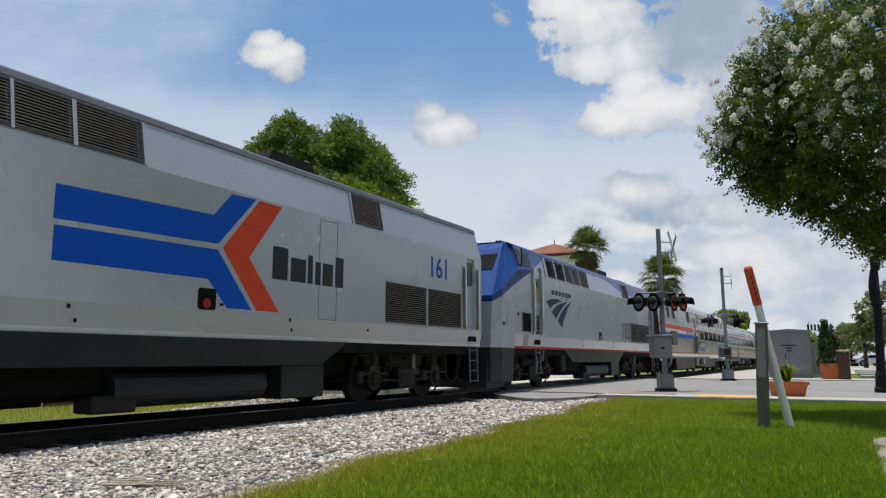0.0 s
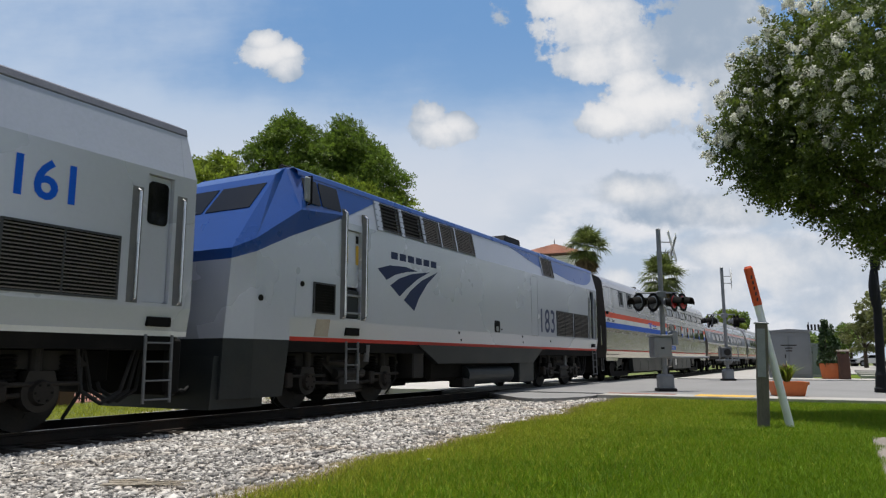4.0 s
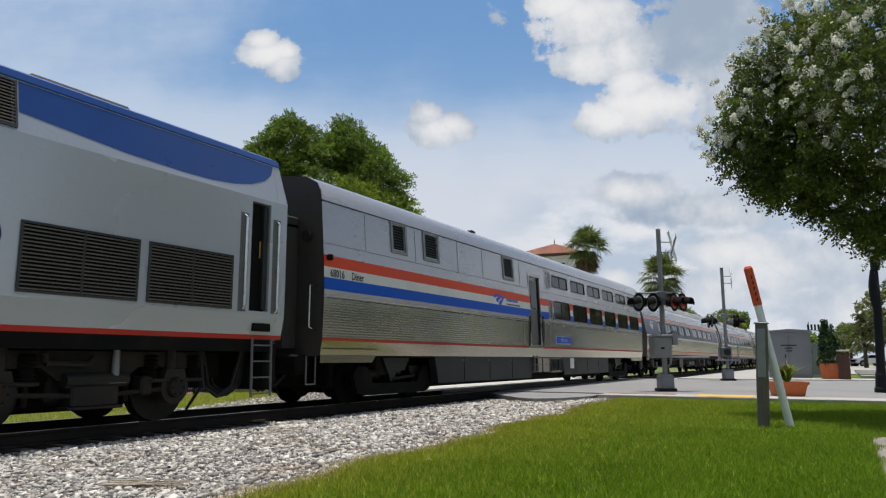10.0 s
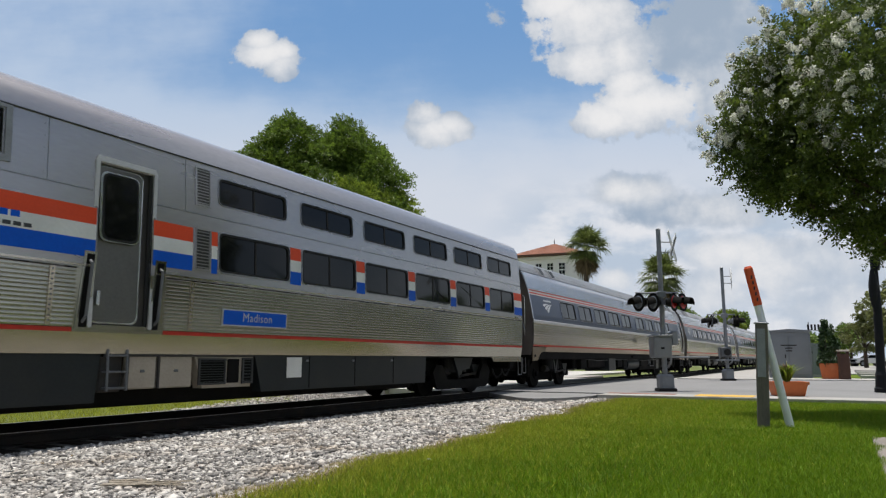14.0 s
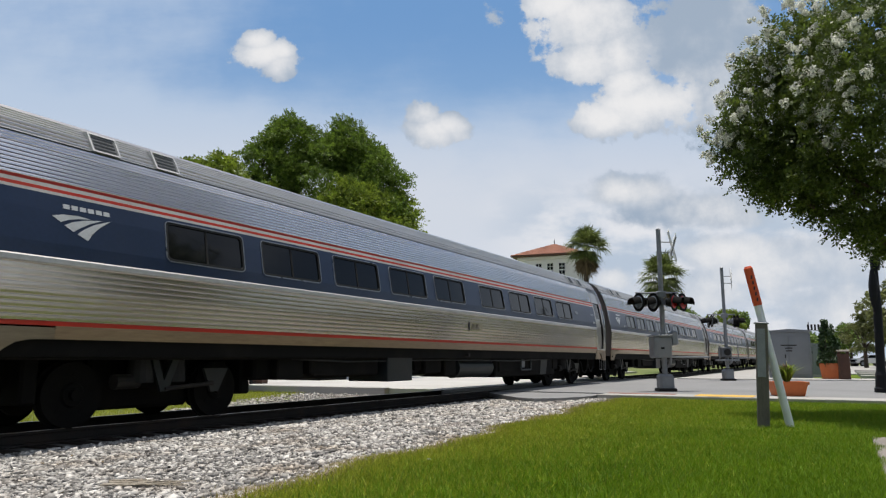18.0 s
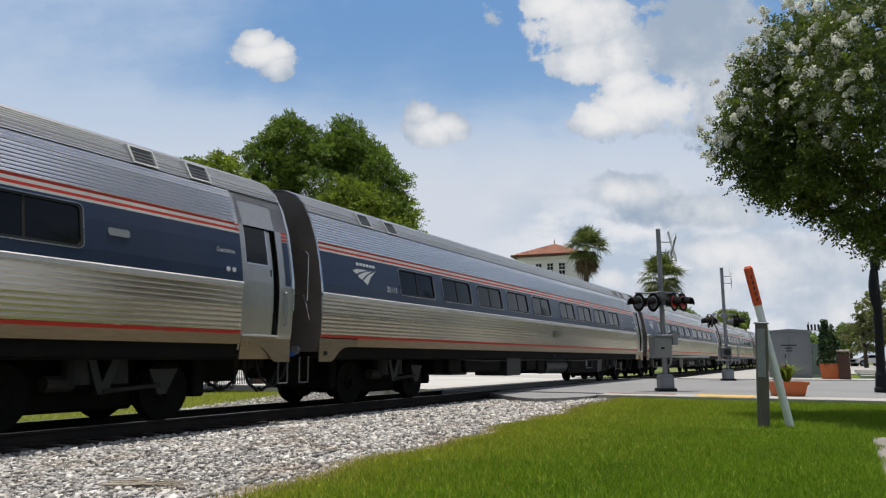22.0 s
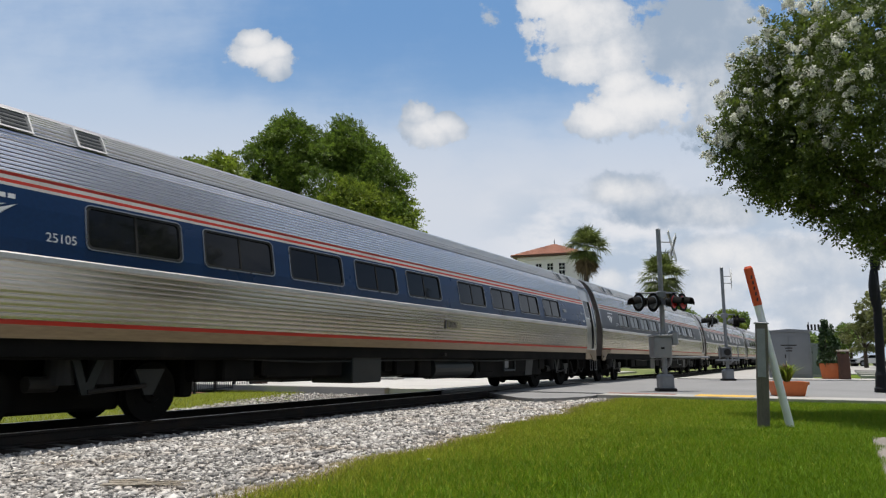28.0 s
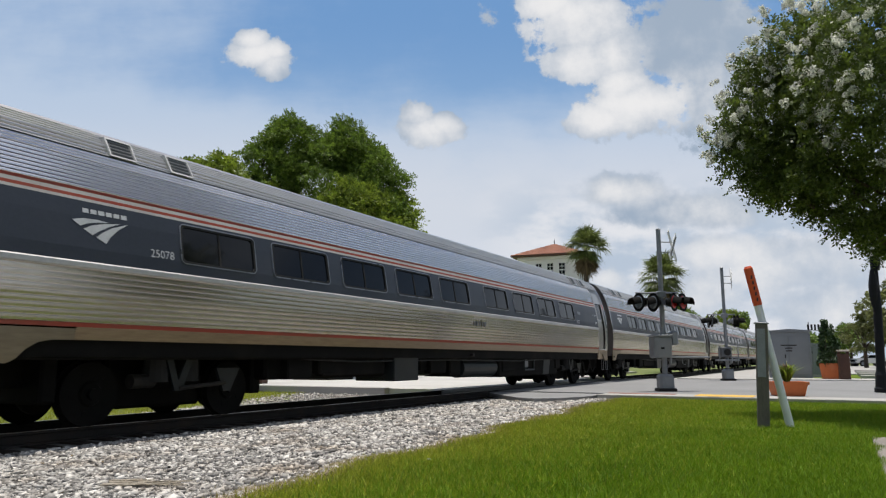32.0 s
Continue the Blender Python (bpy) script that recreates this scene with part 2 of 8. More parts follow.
M_TIE = dull(surface("creosoted_tie", (0.045, 0.035, 0.027), (0.022, 0.018, 0.014), rough=0.9, scale=3, fine=40, bump=0.4, stretch=(4, 0.6, 4)))
random_tint(M_TIE, 0.7, 1.3)
M_BLADE = dull(leaf_matter("grass_blade", (0.200, 0.325, 0.014), (0.108, 0.205, 0.008), 0.6, 0.38), 0.25)
M_BLADE_PALE = dull(leaf_matter("sunburnt_grass_blade", (0.42, 0.43, 0.045), (0.27, 0.315, 0.026), 0.6, 0.38), 0.25)
M_LEAF_OAK = leaf_matter("oak_leaf", (0.165, 0.245, 0.032), (0.095, 0.162, 0.022), 0.5, 0.45)
M_LEAF_PALE = leaf_matter("young_leaf", (0.25, 0.32, 0.036), (0.155, 0.225, 0.025), 0.45, 0.48)
M_LEAF_OLIVE = leaf_matter("olive_leaf", (0.215, 0.235, 0.075), (0.12, 0.14, 0.042), 0.45, 0.4)
# Sill brown holds grime and the tint of the ground mirrored in steel.
M_SILL = surface("sill_grime_and_reflection", (0.37, 0.29, 0.21), (0.25, 0.19, 0.135), rough=0.36, metal=0.85, scale=0.6, fine=14, bump=0.02, dirt=(0.12, 0.085, 0.055), dirt_amount=0.6, stretch=(0.3, 1, 2))
# Darker tone for the flute grooves; it paints the shade between the ridges.
M_GROOVE = surface("groove_shade", (0.20, 0.19, 0.18), (0.13, 0.122, 0.115), rough=0.6, metal=0.4, scale=1, fine=10, bump=0, stretch=(0.2, 1, 1))
M_BELT = surface("dull_bright_rail", (0.66, 0.65, 0.64), (0.52, 0.51, 0.50), rough=0.5, metal=0.5, scale=1, fine=20, bump=0)
M_STRIPE = dull(surface("faded_red_stripe", (0.56, 0.045, 0.030), (0.44, 0.038, 0.026), rough=0.45, scale=1.5, fine=30, bump=0, dirt=(0.26, 0.085, 0.055), dirt_amount=0.4), 0.2)
M_CAST = surface("cast_grey_iron", (0.16, 0.165, 0.17), (0.10, 0.105, 0.11), rough=0.6, scale=5, fine=50, bump=0.1, dirt=(0.22, 0.19, 0.15), dirt_amount=0.4)
M_LEAF_MYRTLE = leaf_matter("myrtle_leaf", (0.150, 0.195, 0.030), (0.066, 0.105, 0.020), 0.5, 0.42)
M_FLOWER = leaf_matter("white_blossom", (0.84, 0.84, 0.76), (0.66, 0.66, 0.58), 0.8, 0.4)
M_PALM = leaf_matter("palm_frond", (0.17, 0.205, 0.055), (0.095, 0.13, 0.032), 0.45, 0.3)
M_PALM_DRY = leaf_matter("dry_frond", (0.20, 0.15, 0.08), (0.14, 0.10, 0.05), 0.8, 0.15)
M_CONIFER = leaf_matter("conifer_spray", (0.045, 0.09, 0.02), (0.025, 0.055, 0.012), 0.5, 0.15)

M_GLASS = bpy.data.materials.new("tinted_window_glass")
_t, _n, _l, _p = nodes_of(M_GLASS)
_p.inputs["Base Color"].default_value = (0.006, 0.0065, 0.0075, 1)
_p.inputs["Roughness"].default_value = 0.06
_p.inputs["Specular IOR Level"].default_value = 0.32
M_LENS_RED = surface("red_lens", (0.45, 0.012, 0.012), (0.3, 0.01, 0.01), rough=0.15, scale=20, fine=80, bump=0.05, coat=0.6)
M_LENS_CLEAR = surface("silvered_lens", (0.55, 0.57, 0.60), (0.42, 0.44, 0.47), rough=0.15, metal=0.5, scale=20, fine=80, bump=0.05)
M_LENS_SMOKE = surface("unlit_lamp_lens", (0.17, 0.19, 0.215), (0.10, 0.115, 0.13), rough=0.2, scale=20, fine=80, bump=0.05, coat=0.5)
M_INK = surface("black_lettering", (0.012, 0.012, 0.016), rough=0.45, scale=8, fine=60, bump=0)
M_PALE_INK = surface("pale_lettering", (0.66, 0.67, 0.68), rough=0.45, scale=8, fine=60, bump=0)

# ---- mesh helpers ----
def part(name, bm, material, parent=None, label="", smooth=False):
    me = bpy.data.meshes.new(name)
    bm.to_mesh(me)
    bm.free()
    return mesh_part(name, me, material, parent, label, smooth)


def mesh_part(name, me, material, parent=None, label="", smooth=False):
    for m in (material if isinstance(material, (list, tuple)) else [material]):
        me.materials.append(m)
    if smooth:
        me.polygons.foreach_set("use_smooth", [True] * len(me.polygons))
    ob = new(name, me)
    ob.parent = parent
    if label:
        ob["label"] = label
    return ob


def shared(name, me, parent, m):
    ob = new(name, me)
    ob.parent = parent
    ob.matrix_basis = m
    return ob


def box(bm, x0, x1, y0, y1, z0, z1, bevel=0.0):
    v = [bm.verts.new((x, y, z)) for x in (x0, x1) for y in (y0, y1) for z in (z0, z1)]
    fs = [bm.faces.new([v[i] for i in q]) for q in ((0, 1, 3, 2), (4, 6, 7, 5), (0, 4, 5, 1), (2, 3, 7, 6), (0, 2, 6, 4), (1, 5, 7, 3))]
    if bevel:
        bmesh.ops.bevel(bm, geom=list({e for f in fs for e in f.edges}), offset=bevel, segments=1, affect="EDGES")
    return bm


def boxed(*a, **k):
    return box(bmesh.new(), *a, **k)


def tube(bm, a, b, r0, r1=None, seg=12, caps=True):
    a, b = Vector(a), Vector(b)
    r1 = r0 if r1 is None else r1
    q = (b - a).to_track_quat("Z", "Y")
    rings = []
    for c, r in ((a, r0), (b, r1)):
        rings.append([bm.verts.new(c + q @ Vector((r * math.cos(2 * math.pi * k / seg), r * math.sin(2 * math.pi * k / seg), 0))) for k in range(seg)])
    for k in range(seg):
        bm.faces.new((rings[0][k], rings[0][(k + 1) % seg], rings[1][(k + 1) % seg], rings[1][k]))
    if caps:
        bm.faces.new(list(reversed(rings[0])))
        bm.faces.new(rings[1])
    return bm


def tubed(*a, **k):
    return tube(bmesh.new(), *a, **k)


def bent_tube(points, r, seg=8):
    bm = bmesh.new()
    for a, b in zip(points[:-1], points[1:]):
        tube(bm, a, b, r, seg=seg)
    return bm


def strip(points, x0, x1, closed=False):
    """A sheet whose section is the polyline of (y, z) points, drawn from x0 to x1."""
    bm = bmesh.new()
    rows = [(bm.verts.new((x0, y, z)), bm.verts.new((x1, y, z))) for y, z in points]
    pairs = list(zip(rows[:-1], rows[1:])) + ([(rows[-1], rows[0])] if closed else [])
    for (a, b), (c, d) in pairs:
        bm.faces.new((a, b, d, c))
    return bm


def prism(outline, place, depth):
    """A flat plate with the given outline (u, v); place maps (u, v, w) to the thing's space, w from 0 to depth."""
    bm = bmesh.new()
    lo = [bm.verts.new(place(u, v, 0)) for u, v in outline]
    hi = [bm.verts.new(place(u, v, depth)) for u, v in outline]
    bm.faces.new(hi)
    bm.faces.new(list(reversed(lo)))
    for k in range(len(outline)):
        j = (k + 1) % len(outline)
        bm.faces.new((lo[k], lo[j], hi[j], hi[k]))
    bmesh.ops.recalc_face_normals(bm, faces=bm.faces[:])
    return bm


def rounded(x0, x1, z0, z1, r, n=4):
    out = []
    for cx, cz, a in ((x1 - r, z1 - r, 0), (x0 + r, z1 - r, 90), (x0 + r, z0 + r, 180), (x1 - r, z0 + r, 270)):
        for k in range(n + 1):
            t = radians(a + 90 * k / n)
            out.append((cx + r * math.cos(t), cz + r * math.sin(t)))
    return out


def empty(name, m=None):
    ob = new(name)
    ob.empty_display_size = 0.3
    if m is not None:
        ob.matrix_basis = m
    return ob


def letters(text, size, place, depth=0.004, spacing=1.0, bold=0.0):
    """Writing in the built-in font as a mesh; place maps (u, v, w)."""
    cu = bpy.data.curves.new("writing", "FONT")
    cu.body, cu.size, cu.space_character, cu.resolution_u, cu.offset = text, size, spacing, 3, bold * size
    tmp = bpy.data.objects.new("writing", cu)
    scene.collection.objects.link(tmp)
    bpy.context.view_layer.update()
    me = bpy.data.meshes.new_from_object(tmp.evaluated_get(bpy.context.evaluated_depsgraph_get()))
    bpy.data.objects.remove(tmp)
    bm = bmesh.new()
    bm.from_mesh(me)
    bpy.data.meshes.remove(me)
    for v in bm.verts:
        v.co = place(v.co.x, v.co.y, depth)
    return bm


def from_arrays(name, verts, faces, per):
    """A mesh from numpy arrays; every face has the same number of corners."""
    me = bpy.data.meshes.new(name)
    me.vertices.add(len(verts))
    me.vertices.foreach_set("co", np.asarray(verts, dtype=np.float32).ravel())
    n = len(faces)
    me.loops.add(n * per)
    me.loops.foreach_set("vertex_index", np.asarray(faces, dtype=np.int32).ravel())
    me.polygons.add(n)
    me.polygons.foreach_set("loop_start", np.arange(0, n * per, per, dtype=np.int32))
    me.update(calc_edges=True)
    me.validate()
    return me

# ---- ground and track ----
TRACK = 10.235        # centre line of the track, along x
RAIL = 0.75


def lawn_edge(x):
    """Where the lawn meets the crushed stone."""
    return 4.0 + 0.085 * (x - 4.0) + 0.10 * math.sin(1.3 * x) + 0.07 * math.sin(3.1 * x + 1)


def plate(name, x0, x1, y0, y1, top, thick, material, label="", bevel=0.0):
    ob = part(name, boxed(x0, x1, y0, y1, top - thick, top, bevel=bevel), material)
    return tagged(ob, label=label, kind="structure")


ground = part("ground", strip([(-2400, -0.24), (-60, -0.24), (0, -0.24), (60, -0.24), (2400, -0.24)], -2400, 2400), M_FAR_GRASS)
tagged(ground, "wide flat green grassy ground", "ground", kind="structure")

# near lawn: a sheet whose edge follows the stone
bm = bmesh.new()
prev = None
for k in range(0, 121):
    x = -25 + 44.3 * k / 120
    row = [bm.verts.new((x, y, z)) for y, z in ((-40, -0.10), (-12, -0.10), (-3, -0.10), (1.5, -0.10 + 0.012 * math.sin(0.7 * x)), (lawn_edge(x) - 0.5, -0.10 + 0.01 * math.sin(2 * x)), (lawn_edge(x) + 0.15, -0.13), (lawn_edge(x) + 0.25, -0.23))]
    if prev:
        for j in range(len(row) - 1):
            bm.faces.new((prev[j], row[j], row[j + 1], prev[j + 1]))
    prev = row
lawn = tagged(part("lawn", bm, M_GRASS, smooth=True), "mown green lawn beside the track", "lawn", kind="structure")

# stone bed of the track
bm = bmesh.new()
prev = None
SECT = ((-99, -0.20), (-98, -0.115), (6.0, -0.13), (7.6, -0.16), (8.55, -0.19), (8.95, -0.20), (11.5, -0.20), (11.9, -0.20), (12.9, -0.225), (13.4, -0.26))
for k in range(0, 151):
    x = -40 + 59.3 * k / 150
    row = []
    for y, z in SECT:
        y = lawn_edge(x) - 0.15 if y == -99 else lawn_edge(x) + 0.1 if y == -98 else y
        row.append(bm.verts.new((x, y, z + 0.012 * noise.noise(Vector((x * 1.5, y * 1.5, 3))))))
    if prev:
        for j in range(len(row) - 1):
            bm.faces.new((prev[j], row[j], row[j + 1], prev[j + 1]))
    prev = row
soil_rows = bmesh.new()
prev = None
for k in range(0, 241):
    x = 2.0 + 15.6 * k / 240
    e = lawn_edge(x)
    wob = 0.10 * noise.noise(Vector((x * 2.1, 0.3, 7)))
    row = [soil_rows.verts.new((x, e + d, z)) for d, z in ((-0.12, -0.135), (-0.02 + wob * 0.5, -0.103), (0.16 + wob, -0.100), (0.32 + wob, -0.108), (0.44 + wob, -0.135))]
    if prev:
        for j in range(len(row) - 1):
            soil_rows.faces.new((prev[j], row[j], row[j + 1], prev[j + 1]))
    prev = row
tagged(part("soil_edge", soil_rows, M_EDGE_SOIL, smooth=True), "bare tan soil between the lawn and the stones", "soil", kind="structure")
ballast = tagged(part("ballast_bed", bm, M_GRAVEL_BED, smooth=True), "bed of pale grey crushed stone under the track", "ballast", kind="structure")
tagged(part("ballast_bed", strip([(7.0, -0.22), (8.6, -0.2), (11.9, -0.2), (13.4, -0.235)], 37.2, 420), M_GRAVEL_BED), "bed of crushed stone running on beyond the crossing", "ballast", kind="structure")

bm = bmesh.new()
bm.faces.new([bm.verts.new(c) for c in ((9.5, 12.8, -0.228), (20.0, 12.8, -0.228), (20.0, 17.4, -0.228), (16.8, 14.5, -0.228), (13.0, 13.5, -0.228))])
tagged(part("ballast_bed", bm, M_GRAVEL_BED), "spill of crushed stone beside the far rail", "ballast", kind="structure")

# rails and ties
track = empty("railway_track")
tagged(track, "railway track with steel rails on dark timber ties", "track", kind="structure")
for side in (-1, 1):
    y = TRACK + side * RAIL
    bm = bmesh.new()
    pts = [(-0.075, -0.175), (0.075, -0.175), (0.07, -0.155), (0.012, -0.14), (0.010, -0.045), (0.036, -0.035), (0.036, -0.006), (0.028, 0.0), (-0.028, 0.0), (-0.036, -0.006), (-0.036, -0.035), (-0.010, -0.045), (-0.012, -0.14), (-0.07, -0.155)]
    bm = strip([(y + a, b) for a, b in pts], -60, 420, closed=True)
    part("rail", bm, M_IRON, track, "rusty brown steel rail")
    part("rail_head", boxed(-60, 420, y - 0.026, y + 0.026, -0.004, 0.003), M_RAILHEAD, track, "polished running surface")
tie_mesh = bpy.data.meshes.new("tie")
bm = boxed(-0.115, 0.115, -1.3, 1.3, -0.17, 0.0, bevel=0.012)
bm.to_mesh(tie_mesh)
bm.free()
tie_mesh.materials.append(M_TIE)
rnd = random.Random(5)
for k in range(130):
    x = -14 + 0.52 * k
    if 19.4 < x < 37.0:
        continue
    shared("tie", tie_mesh, track, pose(x + rnd.uniform(-0.02, 0.02), TRACK + rnd.uniform(-0.04, 0.04), -0.172, 0, 0, rnd.uniform(-1, 1)))

# crossing street: slabs on both sides of the rails and between them
plate("road", 20.3, 36.6, -70, TRACK - 0.86, -0.012, 0.3, M_ASPHALT, "sun-bleached grey asphalt street before the crossing")
plate("road", 20.3, 36.6, TRACK + 0.86, 95, -0.014, 0.3, M_LIGHT_CONCRETE, "sunlit pale concrete street beyond the crossing")
for x0 in (19.4, 23.75, 28.1, 32.45):
    plate("crossing_panel", x0, x0 + 4.33, TRACK - 0.66, TRACK + 0.66, -0.010, 0.2, M_CONCRETE, "concrete panel between the rails at the crossing", bevel=0.012)
plate("pavement", 19.15, 20.26, -30, 5.9, 0.0, 0.25, M_CONCRETE, "pale concrete pavement edge along the street", bevel=0.01)
plate("pavement", 36.64, 39.3, -60, 7.2, 0.03, 0.3, M_CONCRETE, "pale concrete pavement on the street's other side", bevel=0.015)
bm = prism([(17.1, 6.9), (17.5, 6.45), (18.6, 6.05), (20.29, 5.92), (20.29, 9.34), (19.5, 9.3), (18.4, 8.4), (17.4, 7.5)], lambda u, v, w: Vector((u, v, -0.16 + w)), 0.12)
tagged(part("asphalt_apron", bm, M_ASPHALT), "worn asphalt apron beside the rails", kind="structure")
plate("tactile_pad", 19.3, 20.2, 2.0, 3.4, 0.012, 0.02, M_YELLOW, "yellow tactile warning pad set in the pavement", bevel=0.004)
plate("red_paving_strip", 19.9, 20.24, 4.0, 5.85, 0.008, 0.02, M_BRICKRED, "faded red painted strip on the pavement", bevel=0.003)
plate("footpath", -6, 11.1, -2.6, -0.24, -0.075, 0.2, M_AGGREGATE, "worn pebbled footpath through the lawn", bevel=0.03)
plate("verge", 39.3, 56, -20, 2.6, -0.10, 0.2, M_GRASS, "green verge beyond the street")
plate("gravel_verge", 39.3, 140, 2.6, 8.2, -0.09, 0.2, M_CONCRETE, "pale gravelled strip along the track")
plate("forecourt", 56, 130, -60, 4, -0.05, 0.3, M_CONCRETE, "sunlit concrete car park in the distance")

# ---- sky backdrop: blue sky with drifting clouds ----
CLOUDS = [  # centre and half size, in hundredths of the picture, and how white
    (4.80, 0.98, 0.60, 0.28, 1.0), (4.70, 0.74, 0.34, 0.24, 1.0), (5.12, 1.16, 0.40, 0.32, 0.9), (5.1, 0.92, 0.32, 0.22, 1.0),
    (7.80, 2.28, 0.74, 0.34, 0.92), (7.62, 2.04, 0.42, 0.28, 1.0), (8.1, 2.2, 0.4, 0.26, 1.0), (8.86, 0.36, 0.34, 0.42, -0.6),
    (10.6, 0.40, 1.05, 0.72, 1.0), (9.9, 0.05, 0.65, 0.35, 1.0), (10.5, 1.05, 0.62, 0.5, 1.0), (11.1, 0.9, 0.7, 0.6, 0.95), (11.6, 1.85, 1.05, 0.55, 0.95), (10.8, 2.15, 0.6, 0.4, 0.95),
    (12.6, 0.7, 1.4, 1.0, 0.22), (13.4, 1.9, 1.3, 1.1, 0.55), (11.25, 3.35, 0.75, 0.34, 1.0), (12.0, 3.74, 1.0, 0.36, 0.15), (12.9, 3.75, 0.9, 0.35, 0.7),
    (14.2, 4.7, 1.8, 0.55, 0.66), (13.0, 4.45, 1.1, 0.36, 0.92), (15.2, 5.5, 1.4, 0.7, 0.6), (12.3, 5.2, 1.2, 0.45, 0.72),
    (10.95, 4.95, 0.45, 0.25, 1.0), (11.3, 1.45, 0.6, 0.45, 0.85)]
mat = bpy.data.materials.new("sky_and_clouds")
mat.use_nodes = True
t_, n_, l_ = mat.node_tree, mat.node_tree.nodes, mat.node_tree.links
n_.clear()


def calc(op, a, b=None, c=None, clamp=False):
    nd = n_.new("ShaderNodeMath")
    nd.operation, nd.use_clamp = op, clamp
    for k, v in enumerate((a, b, c)):
        if v is None:
            continue
        if isinstance(v, (int, float)):
            nd.inputs[k].default_value = v
        else:
            l_.new(v, nd.inputs[k])
    return nd.outputs[0]


def noise_at(vec, scale, detail, rough=0.55):
    nd = n_.new("ShaderNodeTexNoise")
    nd.inputs["Scale"].default_value, nd.inputs["Detail"].default_value, nd.inputs["Roughness"].default_value = scale, detail, rough
    l_.new(vec, nd.inputs["Vector"])
    return nd.outputs[0]


def smooth(v, lo, hi, to0=0.0, to1=1.0):
    nd = n_.new("ShaderNodeMapRange")
    nd.interpolation_type = "SMOOTHSTEP"
    l_.new(v, nd.inputs[0])
    for k, x in zip((1, 2, 3, 4), (lo, hi, to0, to1)):
        nd.inputs[k].default_value = x
    return nd.outputs[0]


def blend(f, a, b):
    nd = n_.new("ShaderNodeMixRGB")
    l_.new(f, nd.inputs[0])
    for k, v in ((1, a), (2, b)):
        if isinstance(v, tuple):
            nd.inputs[k].default_value = (*v, 1)
        else:
            l_.new(v, nd.inputs[k])
    return nd.outputs[0]


co = n_.new("ShaderNodeTexCoord")
sep = n_.new("ShaderNodeSeparateXYZ")
l_.new(co.outputs["Object"], sep.inputs[0])
depth = calc("MULTIPLY", sep.outputs[2], -1.0)
U = calc("ADD", calc("MULTIPLY", calc("DIVIDE", sep.outputs[0], depth), 12.5), 7.84)
V = calc("SUBTRACT", 4.41, calc("MULTIPLY", calc("DIVIDE", sep.outputs[1], depth), 12.5))
uv = n_.new("ShaderNodeCombineXYZ")
l_.new(U, uv.inputs[0])
l_.new(V, uv.inputs[1])
uv = uv.outputs[0]
rag = noise_at(uv, 1.3, 9, 0.62)
fluff = noise_at(uv, 3.2, 7, 0.6)
wide = noise_at(uv, 0.45, 5, 0.55)
st = n_.new("ShaderNodeCombineXYZ")
l_.new(calc("MULTIPLY", U, 0.35), st.inputs[0])
l_.new(calc("MULTIPLY", V, 1.3), st.inputs[1])
streak = noise_at(st.outputs[0], 0.9, 6, 0.6)
body, glow = None, None
for cu, cv, su, sv, white in CLOUDS:
    du = calc("DIVIDE", calc("SUBTRACT", U, cu), su)
    dv = calc("DIVIDE", calc("SUBTRACT", V, cv), sv)
    r2 = calc("ADD", calc("MULTIPLY", du, du), calc("MULTIPLY", dv, dv))
    e = calc("MULTIPLY", calc("POWER", 2.718, calc("MULTIPLY", r2, -0.9)), 0.46 if white < 0 else 1.0)
    body = e if body is None else calc("MAXIMUM", body, e)
    g = calc("MULTIPLY", e, abs(white))
    glow = g if glow is None else calc("MAXIMUM", glow, g)
lumps = noise_at(uv, 0.85, 6, 0.5)
rough_sky = smooth(V, 2.5, 3.6, 1.15, 0.95)
dens = calc("ADD", body, calc("MULTIPLY", calc("MULTIPLY", calc("SUBTRACT", rag, 0.5), 0.95), rough_sky))
dens = calc("ADD", dens, calc("MULTIPLY", calc("MULTIPLY", calc("SUBTRACT", fluff, 0.5), 0.6), rough_sky))
cover = blend(smooth(V, 2.5, 3.4), smooth(dens, 0.38, 0.56), smooth(dens, 0.26, 0.76))
left = smooth(U, 7.5, 0.5, 0.0, 0.62)
right = smooth(U, 9.5, 13.0, 0.0, 0.22)
low = smooth(V, 1.1, 3.0, 0.0, 0.85)
veil = smooth(calc("ADD", calc("ADD", left, right), calc("ADD", low, calc("ADD", calc("MULTIPLY", calc("SUBTRACT", wide, 0.5), 0.8), calc("MULTIPLY", calc("SUBTRACT", streak, 0.5), 0.6)))), 0.0, 0.85, 0.0, 0.92)
blue = blend(smooth(V, 0.0, 4.5), (0.165, 0.325, 0.60), (0.36, 0.52, 0.72))
haze = blend(veil, blue, blend(smooth(V, 1.6, 3.6), (0.50, 0.60, 0.75), (0.66, 0.695, 0.765)))
bank_co = n_.new("ShaderNodeCombineXYZ")
l_.new(calc("MULTIPLY", U, 0.75), bank_co.inputs[0])
l_.new(calc("MULTIPLY", V, 1.35), bank_co.inputs[1])
bank = noise_at(bank_co.outputs[0], 1.05, 7, 0.52)
bank_tone = blend(smooth(bank, 0.38, 0.60), (0.45, 0.54, 0.66), (0.78, 0.79, 0.825))
haze = blend(calc("MULTIPLY", smooth(V, 2.9, 4.1, 0.0, 0.85), smooth(U, 8.3, 10.2)), haze, bank_tone)
shade = calc("ADD", calc("MULTIPLY", glow, 0.66), calc("ADD", calc("MULTIPLY", calc("SUBTRACT", lumps, 0.5), 0.9), calc("MULTIPLY", calc("SUBTRACT", rag, 0.5), 0.75)))
